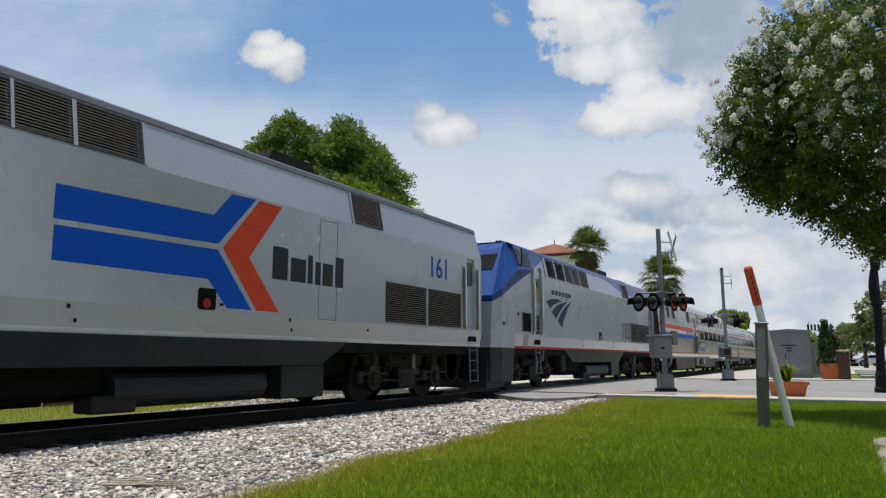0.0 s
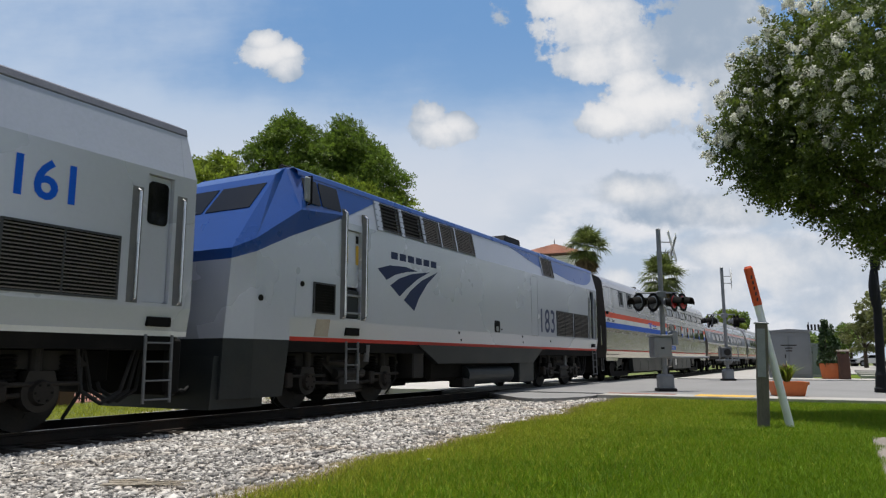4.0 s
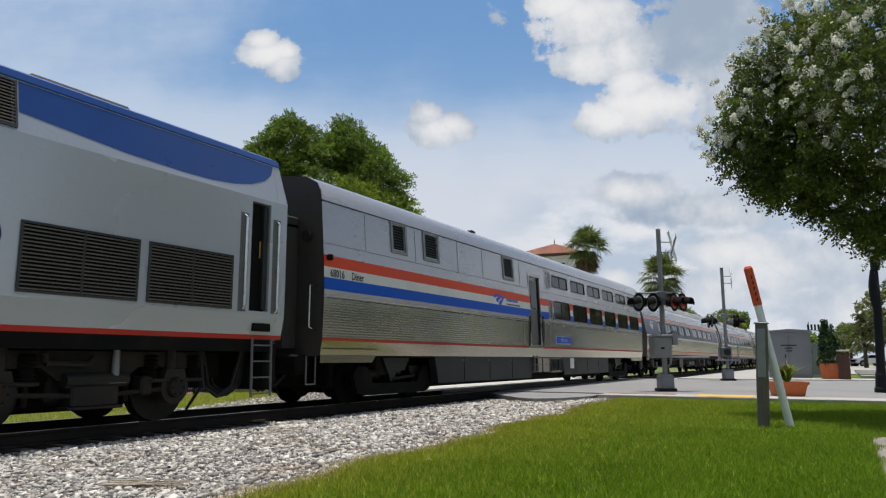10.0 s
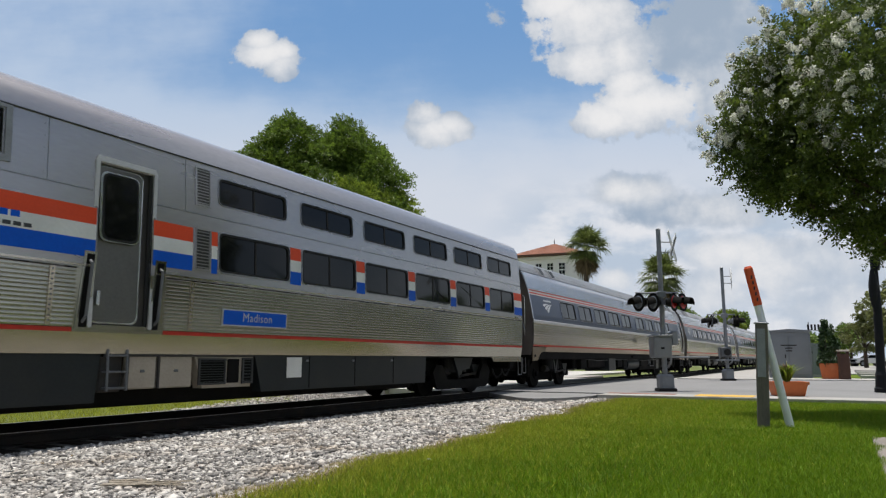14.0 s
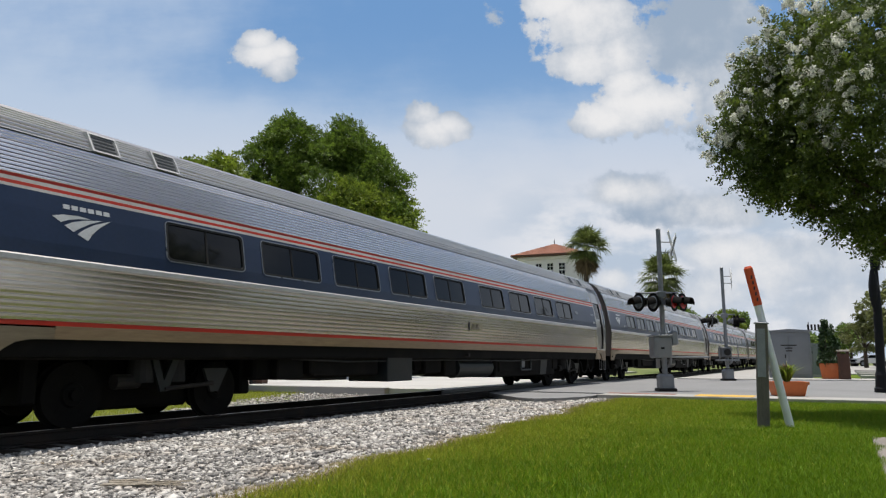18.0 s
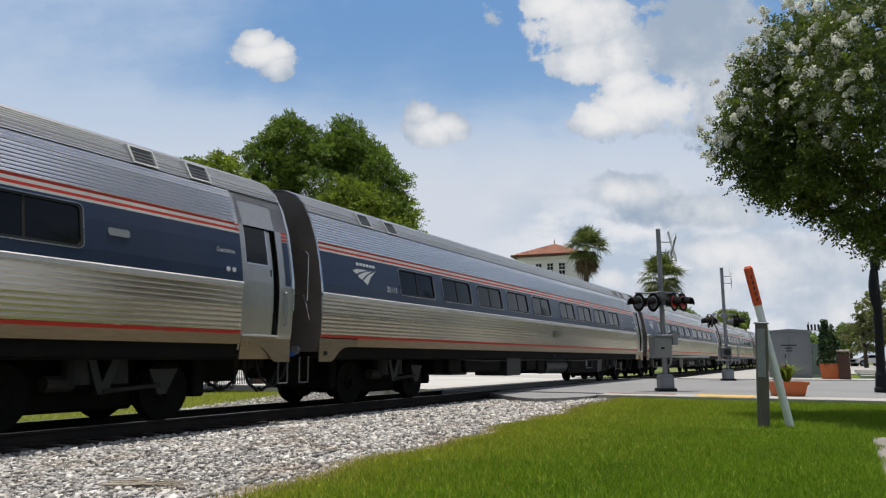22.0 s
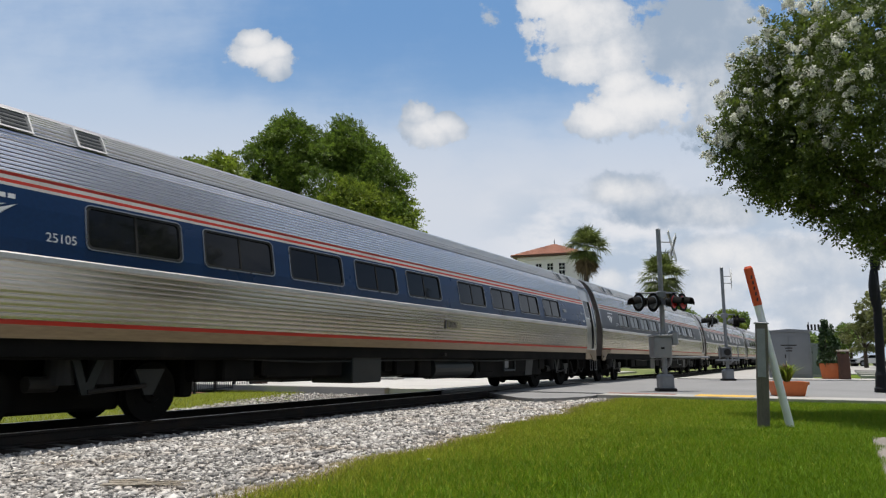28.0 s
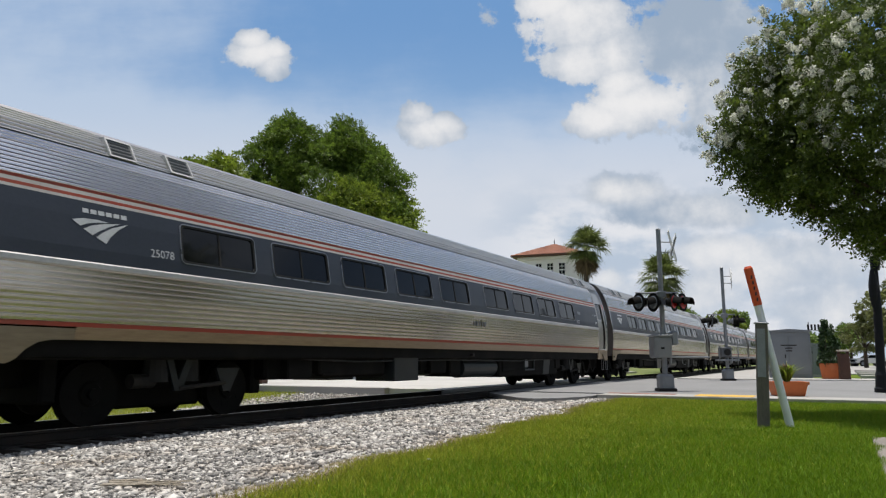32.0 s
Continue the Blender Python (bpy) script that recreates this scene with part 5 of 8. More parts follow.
        part("step_box", boxed(11.24, 11.62, min(s * 1.2, s * 1.46), max(s * 1.2, s * 1.46), 0.50, 1.05, bevel=0.03), M_DIAPHRAGM, root, "rusty dark step well")
        for xx in (11.30, 11.60):
            part("stirrup", bent_tube([(xx, s * 1.56, 1.08), (xx, s * 1.58, 0.80), (xx, s * 1.58, 0.52)], 0.02, 6), M_CAST, root)
        for k in range(3):
            part("step", boxed(11.30, 11.60, min(s * 1.40, s * 1.58), max(s * 1.40, s * 1.58), 0.54 + 0.22 * k, 0.57 + 0.22 * k, bevel=0.008), M_CAST, root)
        for a, b in ((11.65, 12.13), (12.17, 12.79)):
            part("side_box", boxed(a, b, min(s * 1.2, s * 1.525), max(s * 1.2, s * 1.525), 0.53, 1.0, bevel=0.02), M_BEIGE, root, "dusty beige box")
            part("box_edge", boxed(a - 0.015, a + 0.015, min(s * 1.5, s * 1.535), max(s * 1.5, s * 1.535), 0.53, 1.0), M_DIAPHRAGM, root)
            part("latch", boxed((a + b) / 2 - 0.04, (a + b) / 2 + 0.04, min(s * 1.5, s * 1.54), max(s * 1.5, s * 1.54), 0.76, 0.80, bevel=0.01), M_CAST, root)
        part("box_lid_rail", boxed(11.64, 14.08, min(s * 1.5, s * 1.55), max(s * 1.5, s * 1.55), 0.985, 1.015), M_DIAPHRAGM, root)
        part("placard", boxed(14.92, 15.32, min(s * 1.52, s * 1.535), max(s * 1.52, s * 1.535), 0.62, 0.98, bevel=0.004), M_WHITE, root)
    roofp = DINER_PTS[5:]
    part("roof", strip([(y, z) for y, z in roofp] + [(-y, z) for y, z in reversed(roofp[:-1])], A, B), M_GREY_CAR, root, "smooth rounded grey roof", smooth=True)
    for s in near_far():
        part("gutter", strip([(s * 1.51, 4.05), (s * 1.535, 4.052), (s * 1.535, 4.064), (s * 1.51, 4.066)], A, B, closed=True), M_FRAME, root)
    part("roof_box", boxed(7.95, 8.2, -1.05, -0.85, 4.56, 4.70, bevel=0.03), M_UNDER, root)
    ring = DINER_PTS + [(-y, z) for y, z in reversed(DINER_PTS[:-1])]
    for x, s in ((A, -1), (B, 1)):
        part("end_wall", prism([(y * 0.985, z - 0.01) for y, z in ring], lambda u, v, w: Vector((x - s * 0.06 + s * w, u, v)), 0.05), M_DIAPHRAGM, root, "sooty dark end wall")
        bm = bmesh.new()
        lo, hi = min(x, x + s * 0.38), max(x, x + s * 0.38)
        for yy in (-0.95, 0.77):
            box(bm, lo, hi, yy, yy + 0.18, 1.15, 3.6, bevel=0.02)
        box(bm, lo, hi, -0.95, 0.95, 3.5, 3.75, bevel=0.03)
        part("diaphragm", bm, M_DIAPHRAGM, root, "dark folded gangway cover")
        for yy in (-1.45, 1.45):
            grab(root, [(x, yy, 2.35), (x + s * 0.22, yy, 2.35), (x + s * 0.22, yy, 1.55), (x, yy, 1.5)])
            part("end_step", bent_tube([(x, yy, 1.0), (x, yy, 0.48), (x + s * 0.27, yy, 0.48), (x + s * 0.27, yy, 1.0)], 0.014), M_CAST, root)
        part("end_lamp", tubed((x, -1.2, 3.35), (x + s * 0.10, -1.2, 3.35), 0.11, seg=12), M_UNDER, root)
        coupler(root, 0.0 if s < 0 else 26.01, -s)
    part("underframe", boxed(A + 0.05, B - 0.05, -1.48, 1.48, 0.98, 1.06), M_BLACK, root)
    part("centre_sill", boxed(0.6, 25.4, -0.5, 0.5, 0.56, 1.0, bevel=0.03), M_BLACK, root)
    # Black block hung low, in place of the shade under the car.
    part("belly_pan", boxed(5.2, 19.7, -1.2, 1.2, 0.28, 0.98, bevel=0.03), M_BLACK, root)
    for x in (3.62, 22.3):
        coach_truck(root, x, True)
    for x in (0.28, 25.5):
        # Added black block; keeps the gap at the coupler dark.
        part("buffer_beam", boxed(x - 0.12, x + 0.22, -1.25, 1.25, 0.66, 1.04, bevel=0.04), M_BLACK, root)
    return root


M_BEIGE = surface("dusty_beige_paint", (0.42, 0.37, 0.30), (0.33, 0.29, 0.23), rough=0.6, scale=2, fine=30, bump=0.06, dirt=(0.18, 0.14, 0.10), dirt_amount=0.5)

# --- locomotives ---
LOCO_PTS = [(1.455, 1.28), (1.53, 1.70), (1.53, 3.74), (1.39, 4.44), (1.36, 4.55), (1.16, 4.66), (0.6, 4.70), (0.0, 4.71)]
loco_y = profile_at(LOCO_PTS)


def locomotive(x0, arrow):
    """A diesel locomotive with slanted upper sides. arrow: silver with a blue and orange chevron; else with a blue cab."""
    root = empty("locomotive", pose(x0, TRACK, 0))
    tagged(root, "silver diesel locomotive with a broad blue arrow and orange chevron" if arrow else "silver diesel locomotive with blue cab and blue roof sweep", "locomotive", "locomotives of the train")
    A, B = 1.75, 20.50
    VENTS = [(4.74, 5.45), (5.66, 6.45), (6.64, 7.37), (7.44, 8.20), (8.27, 9.27), (14.50, 15.52)]
    trim = M_WHITE if arrow else M_STRIPE
    edge = M_ROOF_DARK if arrow else M_BLUE
    for s in near_far():
        f = side_place(s, loco_y)
        side_holes = [(19.62, 20.08, 1.76, 3.66), (3.42, 3.93, 1.76, 3.74)]
        part("side_panel", band_with_openings(loco_y, [1.36, 1.70, 2.7, 3.74], s, A, B, [(19.62, 20.08, 1.76, 3.66), (3.42, 3.93, 1.76, 3.60)], 0.12), M_SILVER, root, "silver painted side")
        part("sill_stripe", strip([(s * 1.462, 1.285), (s * 1.474, 1.36)], 0.86, B), trim, root, "white sill stripe" if arrow else "red sill stripe")
        part("shoulder", band_with_openings(loco_y, [3.74, 4.44], s, 2.15, B - 0.25, [(a, b, 3.80, 4.40) for a, b in VENTS], 0.10), M_UPPER, root, "slanted silver shoulder panel")
        part("shoulder_end", prism([(B - 0.25, 3.74), (B, 3.74), (B - 0.12, 4.44), (B - 0.25, 4.44)], f, 0.003), M_UPPER, root)
        for i, (a, b) in enumerate(VENTS):
            louvre_panel(root, s, loco_y, a, b, 3.81, 4.39, 7 if i < 2 else 13, name="shoulder_vent", slat=M_UNDER if i < 2 else M_VENT, upright=(), inset=0.09)
        for a, b in ((4.50, 4.70), (5.49, 5.62), (6.49, 6.60), (7.385, 7.425), (8.205, 8.265), (9.31, 9.36), (14.42, 14.46)):
            plate_ = part("vent_post", prism([(a, 3.76), (b, 3.76), (b, 4.43), (a, 4.43)], f, 0.034), M_UPPER, root, "pale bolted plate")
            for z in ((3.83, 3.97, 4.10, 4.23, 4.36) if b - a > 0.08 else ()):
                for u in (a + 0.025, b - 0.025):
                    part("bolt", boxed(u - 0.011, u + 0.011, min(s * (loco_y(z) + 0.03), s * (loco_y(z) + 0.044)), max(s * (loco_y(z) + 0.03), s * (loco_y(z) + 0.044)), z - 0.011, z + 0.011), M_UNDER, plate_)
        for a, b in ((15.73, 17.38), (17.60, 19.18)):
            louvre_panel(root, s, loco_y, a, b, 1.79, 2.62, 17, name="side_grille", slat=M_VENT, upright=((a + b) / 2,))
        # rear door
        if arrow:
            dr = part("door", prism(rounded(19.63, 20.07, 1.77, 3.65, 0.05), lambda u, v, w: f(u, v, w - 0.10), 0.03), M_SILVER, root, "silver rear side door")
            part("door_window", prism(rounded(19.67, 20.03, 2.92, 3.57, 0.08), lambda u, v, w: f(u, v, w - 0.068), 0.012), M_GLASS, dr)
        else:
            # Black sheet painted for the unlit inside of the doorway.
            part("open_doorway", prism(rounded(19.63, 20.07, 1.77, 3.65, 0.04), lambda u, v, w: f(u, v, w - 0.11), 0.01), M_BLACK, root, "dark sheet for the shaded inside of the open rear doorway")
            part("safety_placard", boxed(19.92, 19.96, min(s * 1.425, s * 1.432), max(s * 1.425, s * 1.432), 2.70, 3.0), M_YELLOW, root)
            part("door_edge", boxed(19.95, 20.06, min(s * 1.42, s * 1.50), max(s * 1.42, s * 1.50), 1.80, 3.62, bevel=0.01), M_SKIRT, root)
        for xx in (19.45, 20.24):
            # Proud dark plate; its colour carries the shade of a recess.
            part("grab_recess", prism([(xx - 0.09, 1.74), (xx + 0.09, 1.74), (xx + 0.09, 3.42), (xx - 0.09, 3.42)], f, 0.006), M_CAST, root, "dark plate for the shaded grab rail recess")
            grab(root, [(xx, s * 1.53, 3.38), (xx, s * 1.59, 3.34), (xx, s * 1.59, 1.80), (xx, s * 1.53, 1.76)], 0.022)
        ladder = part("ladder", bent_tube([(19.72, s * 1.54, 1.3), (19.72, s * 1.56, 0.32)], 0.022), M_CAST, root, "dull steel boarding ladder")
        part("rail_right", bent_tube([(20.18, s * 1.54, 1.3), (20.18, s * 1.56, 0.32)], 0.022), M_CAST, ladder)
        for k in range(4):
            part("rung", boxed(19.72, 20.18, min(s * 1.52, s * 1.58), max(s * 1.52, s * 1.58), 0.36 + 0.27 * k, 0.385 + 0.27 * k, bevel=0.006), M_CAST, ladder)
        # Solid black box in place of the foot hole's shade.
        part("step_recess", boxed(19.74, 20.16, min(s * 1.44, s * 1.537), max(s * 1.44, s * 1.537), 1.42, 1.56, bevel=0.01), M_BLACK, root)
        # cab door with step recess, handrails, access panel, grille
        cd = part("cab_door", prism(rounded(3.43, 3.92, 2.42, 3.59, 0.05), lambda u, v, w: f(u, v, w - 0.10), 0.03), M_SILVER, root, "recessed silver cab door")
        for xx in (3.50, 3.86):
            # Black boxes stand for the shade in the handle pockets.
            part("door_pocket", boxed(xx - 0.05, xx + 0.05, min(s * 1.42, s * 1.468), max(s * 1.42, s * 1.468), 3.36 if xx > 3.7 else 2.66, 3.52 if xx > 3.7 else 2.80, bevel=0.01), M_BLACK, cd)
            part("yellow_patch", prism(rounded(xx - 0.045, xx + 0.045, 2.90, 3.32, 0.044), lambda u, v, w: f(u, v, w - 0.068), 0.006), M_YELLOW, cd)
        part("cab_step", boxed(3.45, 3.90, min(s * 1.35, s * 1.50), max(s * 1.35, s * 1.50), 1.78, 2.36, bevel=0.02), M_SKIRT, root)
        for k in range(2):
            part("step", boxed(3.45, 3.90, min(s * 1.45, s * 1.55), max(s * 1.45, s * 1.55), 1.86 + 0.36 * k, 1.90 + 0.36 * k, bevel=0.006), M_GALV, root)
        for xx in (3.30, 4.02):
            # Dark strip stands in for the shaded rail channel.
            part("rail_channel", boxed(xx - 0.075, xx + 0.075, min(s * 1.50, s * 1.536), max(s * 1.50, s * 1.536), 1.74, 4.0, bevel=0.005), M_CAST, root, "dark plate for the shaded grab rail recess")
            grab(root, [(xx, s * 1.54, 3.96), (xx, s * 1.61, 3.90), (xx, s * 1.61, 1.82), (xx, s * 1.54, 1.76)], 0.028)
        ladder = part("ladder", bent_tube([(3.44, s * 1.54, 1.3), (3.42, s * 1.56, 0.46)], 0.024), M_CAST, root, "dull steel cab ladder")
        part("rail_right", bent_tube([(3.84, s * 1.54, 1.3), (3.82, s * 1.56, 0.46)], 0.024), M_CAST, ladder)
        for k in range(3):
            part("rung", boxed(3.43, 3.83, min(s * 1.52, s * 1.58), max(s * 1.52, s * 1.58), 0.50 + 0.32 * k, 0.525 + 0.32 * k, bevel=0.006), M_CAST, ladder)
        # Cab foot hole, again a black box painted as shade.
        part("step_recess", boxed(3.44, 3.90, min(s * 1.44, s * 1.537), max(s * 1.44, s * 1.537), 1.42, 1.58, bevel=0.01), M_BLACK, root)
        ap = part("access_panel", prism([(1.86, 1.72), (3.10, 1.72), (3.10, 2.36), (2.36, 2.46), (1.90, 2.44)], f, 0.008), M_SILVER, root, "bolted access panel")
        louvre_panel(root, s, lambda z: 1.538, 2.40, 3.0, 1.84, 2.38, 10, name="panel_grille", slat=M_BLACK)
        for q in ((2.05, 2.34), (2.98, 2.28), (0.98, 2.0)):
            part("lamp_port", tubed((q[0], s * 1.52, q[1]), (q[0], s * 1.55, q[1]), 0.055, seg=12), M_BLACK, root)
        part("patch_plate", prism([(2.50, 1.38), (2.92, 1.38), (2.92, 1.72), (2.50, 1.70)], f, 0.006), M_BEIGE, root)
        # hatch seam, hole, lamp
        for a, b, c, d in ((13.37, 13.38, 1.70, 3.66), (13.92, 13.93, 1.70, 3.66), (13.37, 13.93, 3.65, 3.66), (13.37, 13.93, 1.70, 1.71)):
            decal("panel_seam", [(a, c), (b, c), (b, d), (a, d)], s, loco_y, M_FRAME, root, depth=0.003)
        hx = 10.44 if arrow else 10.52
        fl = part("fuel_gauge", prism(rounded(hx, hx + 0.36, 1.72, 2.06, 0.05), f, 0.012), M_BLACK, root, "black recessed fuel gauge")
        part("gauge_light", tubed((hx + 0.16, s * 1.54, 1.82), (hx + 0.16, s * 1.56, 1.82), 0.08, seg=12), M_LENS_RED if arrow else M_LENS_CLEAR, fl)
        part("button", boxed(hx + 0.45, hx + 0.52, min(s * 1.53, s * 1.545), max(s * 1.53, s * 1.545), 1.80, 1.84), M_BLACK, root)
        for q in ((8.3, 1.60), (8.4, 1.42), (12.55, 1.62), (12.6, 1.44), (15.0, 1.52)):
            part("tow_eye", boxed(q[0], q[0] + 0.045, min(s * 1.53, s * 1.55), max(s * 1.53, s * 1.55), q[1], q[1] + 0.06, bevel=0.008), M_BLACK, root)
        # livery
        if arrow:
            for pts in ([(8.02, 2.74), (10.80, 2.80), (11.62, 3.70), (11.05, 3.68), (10.68, 3.26), (8.02, 3.20)],
                        [(8.04, 2.66), (10.80, 2.70), (11.60, 1.77), (11.05, 1.77), (10.62, 2.21), (8.04, 2.20)]):
                decal("arrow_blue", pts, s, loco_y, M_ROYAL, root, "bright blue arrow shaft")
            decal("arrow_orange", [(10.90, 2.75), (11.70, 3.69), (12.28, 3.69), (11.50, 2.66), (12.28, 1.77), (11.72, 1.77)], s, loco_y, M_RED, root, "orange-red chevron")
            for a, b, c, d in ((12.08, 12.48, 2.36, 2.95), (12.56, 12.98, 2.36, 2.80), (13.04, 13.18, 2.36, 2.90), (13.26, 13.42, 2.36, 2.80), (13.48, 13.80, 2.36, 2.80), (13.88, 14.14, 2.36, 2.97)):
                decal("name_bar", [(a, c), (b, c), (b, d), (a, d)], s, loco_y, M_INK, root)
            if s < 0:
                part("number", letters("161", 0.72, lambda u, v, w: f(17.56 + u * 0.98, 2.97 + v, w), bold=0.02), M_ROYAL, root, "blue fleet number 161")
            else:
                part("number", letters("161", 0.70, lambda u, v, w: f(18.60 - u * 0.83, 2.97 + v, w), bold=0.03), M_ROYAL, root, "blue fleet number 161")
        else:
            decal("blue_flash", [(3.19, 3.76), (4.68, 4.435), (3.19, 4.435)], s, loco_y, M_BLUE, root, "blue cab flash")
            brow = lambda u, v, w: Vector((u, s * (1.606 - 0.30 * (v - 3.78) + w), v))
            part("cab_window", prism(rounded(2.06, 2.50, 3.90, 4.40, 0.03), brow, 0.012), M_GLASS, root)
            part("cab_window", prism(rounded(2.55, 3.15, 3.90, 4.40, 0.03), brow, 0.012), M_GLASS, root, "dark cab side window")
            mirror = part("mirror", boxed(1.93, 2.09, min(s * 1.60, s * 1.66), max(s * 1.60, s * 1.66), 3.90, 4.38, bevel=0.03), M_GREYBOX, root, "grey folding mirror")
            part("bracket", bent_tube([(2.10, s * 1.55, 4.40), (2.10, s * 1.66, 4.40), (2.10, s * 1.66, 3.88), (2.10, s * 1.58, 3.86)], 0.018, 6), M_BLACK, mirror)
            decal("blue_sweep", [(11.9, 4.43), (12.6, 4.34), (13.4, 4.18), (14.46, 4.03), (14.46, 4.43)], s, loco_y, M_BLUE, root, "blue roof sweep")
            decal("blue_sweep", [(15.58, 4.01), (17.1, 3.87), (18.1, 3.83), (18.7, 3.835), (19.2, 3.88), (19.6, 3.96), (19.95, 4.09), (20.14, 4.24), (20.22, 4.43), (15.58, 4.43)], s, loco_y, M_BLUE, root, "blue roof sweep")
            road_mark(root, s, loco_y, 4.53, 2.585, 2.67, M_NAVY)
            name_bar(root, s, loco_y, 5.02, 7.16, 3.19, 3.35, M_NAVY)
            if s < 0:
                part("number", letters("183", 1.12, lambda u, v, w: f(14.0 + u * 0.90, 1.86 + v, w), bold=0.008, spacing=1.05), M_NAVY, root, "dark fleet number 183")
            else:
                part("number", letters("183", 1.12, lambda u, v, w: f(15.6 - u * 0.90, 1.86 + v, w), bold=0.008, spacing=1.05), M_NAVY, root, "dark fleet number 183")
        # dark lower skirt and tank
        sk = prism([(6.3, 1.285), (14.35, 1.285), (13.55, 0.84), (7.3, 0.84)], lambda u, v, w: Vector((u, s * (1.36 + w - 0.06 * max(0, 1.2 - v)), v)), 0.15)
        part("tank_skirt", sk, M_SKIRT, root, "charcoal side skirt")
        part("hung_box", boxed(12.55, 13.75, min(s * 0.7, s * 1.42), max(s * 0.7, s * 1.42), 0.24, 0.86, bevel=0.03), M_SKIRT, root, "charcoal hung box")
        part("hung_box", boxed(6.25, 6.75, min(s * 0.8, s * 1.40), max(s * 0.8, s * 1.40), 0.50, 1.28, bevel=0.03), M_UNDER, root)
        part("air_tank", tubed((9.2, s * 1.12, 0.52), (12.2, s * 1.12, 0.52), 0.27, seg=20), M_SKIRT, root, "dark cylindrical air tank")
        part("tank_foot", boxed(8.9, 9.6, min(s * 0.9, s * 1.35), max(s * 0.9, s * 1.35), 0.20, 0.45, bevel=0.03), M_UNDER, root)
        part("sand_pipe", bent_tube([(4.3, s * 1.45, 1.25), (4.3, s * 1.42, 0.9)], 0.06, 10), M_CAST, root)
    # roof
    rp = LOCO_PTS[2:]
    for s in near_far():
        part("roof_edge", strip([(s * 1.39, 4.44), (s * 1.40, 4.46), (s * 1.37, 4.56), (s * 1.16, 4.66)], 2.0, B - 0.12), edge, root, "dark roof edge" if arrow else "blue roof edge")
    part("roof", strip([(1.16, 4.66), (0.6, 4.70), (0, 4.71), (-0.6, 4.70), (-1.16, 4.66)], 2.15, B - 0.14), M_ROOF_DARK if arrow else M_BLUE, root, "flat roof")
    hatch = prism([(12.4, 4.66), (13.8, 4.66), (13.72, 4.92), (12.52, 4.92)], lambda u, v, w: Vector((u, -1.0 + w, v)), 2.0)
    part("roof_fan_box", hatch, M_UNDER, root, "black raised fan housing")
    part("roof_fan_box", boxed(16.0, 17.6, -0.9, 0.9, 4.68, 4.82, bevel=0.05), M_UNDER, root)
    part("exhaust", boxed(9.6, 10.4, -0.5, 0.5, 4.68, 4.80, bevel=0.04), M_UNDER, root)
    part("horn_mount", bent_tube([(2.0, -0.95, 4.62), (2.0, -0.95, 4.70), (2.4, -0.95, 4.71), (2.4, -0.95, 4.64)], 0.022, 6), M_UNDER, root)
    horn = part("horn", bent_tube([(2.2, -0.75, 4.64), (2.2, -0.75, 4.73), (2.6, -0.75, 4.72)], 0.03, 8), M_UNDER, root, "black roof horn")
    # rear end
    ring = LOCO_PTS + [(-y, z) for y, z in reversed(LOCO_PTS[:-1])]
    part("rear_wall", prism([(y, z - 0.005) for y, z in ring], lambda u, v, w: Vector((B - 0.12 - 0.05 + w - 0.0 * v, u * 0.995, v)), 0.05), M_SILVER, root)
    bm = bmesh.new()
    for yy in (-0.95, 0.77):
        box(bm, B - 0.1, B + 0.30, yy, yy + 0.18, 1.2, 4.0, bevel=0.02)
    box(bm, B - 0.1, B + 0.30, -0.95, 0.95, 3.9, 4.1, bevel=0.02)
    part("diaphragm", bm, M_RUBBER, root, "black rear gangway")
    # nose
    hw, skin = 1.53, (M_SILVER, M_SILVER if arrow else M_BLUE, M_SKIRT)
    bm = bmesh.new()
    P = lambda *c: bm.verts.new(c)
    def facet(pts, paint):
        bm.faces.new([P(*c) for c in pts]).material_index = paint

    for s in near_far():
        low, rim = (0.36, s * 1.44, 2.62), (0.34, s * 1.46, 2.80)
        bend, crest, tail = (0.80, s * 1.56, 3.02), (1.89, s * 1.605, 3.72), (3.17, s * 1.60, 3.84)
        mid, b0, b1 = (1.58, s * 1.22, 4.38), (0.85, s * hw, 2.80), (A, s * hw, 3.21)
        top, sh0, sh1 = (1.95, s * 1.12, 4.61), (2.15, s * 1.40, 4.44), (3.20, s * 1.40, 4.44)
        facet([(0.28, s * 1.41, 1.29), (0.85, s * hw, 1.29), b0, low], 0)
        facet([(0.85, s * hw, 1.29), (A, s * hw, 1.29), b1, b0], 0)
        facet([(0.26, s * 1.40, 0.30), (0.85, s * 1.515, 0.30), (0.85, s * hw, 1.29), (0.28, s * 1.41, 1.29)], 2)
        facet([(0.85, s * 1.515, 0.30), (1.62, s * 1.515, 0.30), (A, s * hw, 1.29), (0.85, s * hw, 1.29)], 2)
        for pts in ([low, b0, bend, rim], [b0, b1, crest, bend], [b1, (3.18, s * 1.534, 3.77), tail, crest], [rim, bend, mid], [bend, crest, top, mid],
                    [crest, tail, sh1, sh0], [crest, sh0, top], [(3.18, s * 1.534, 3.77), sh1, tail], [top, sh0, (2.15, s * 1.16, 4.66)]):
            facet(pts, 1)
    facet([(0.26, -1.40, 0.30), (0.26, 1.40, 0.30), (0.28, 1.41, 1.29), (0.28, -1.41, 1.29)], 2)
    facet([(0.28, -1.41, 1.29), (0.28, 1.41, 1.29), (0.36, 1.44, 2.62), (0.36, -1.44, 2.62)], 0)
    facet([(0.36, -1.44, 2.62), (0.36, 1.44, 2.62), (0.34, 1.46, 2.80), (0.34, -1.46, 2.80)], 1)
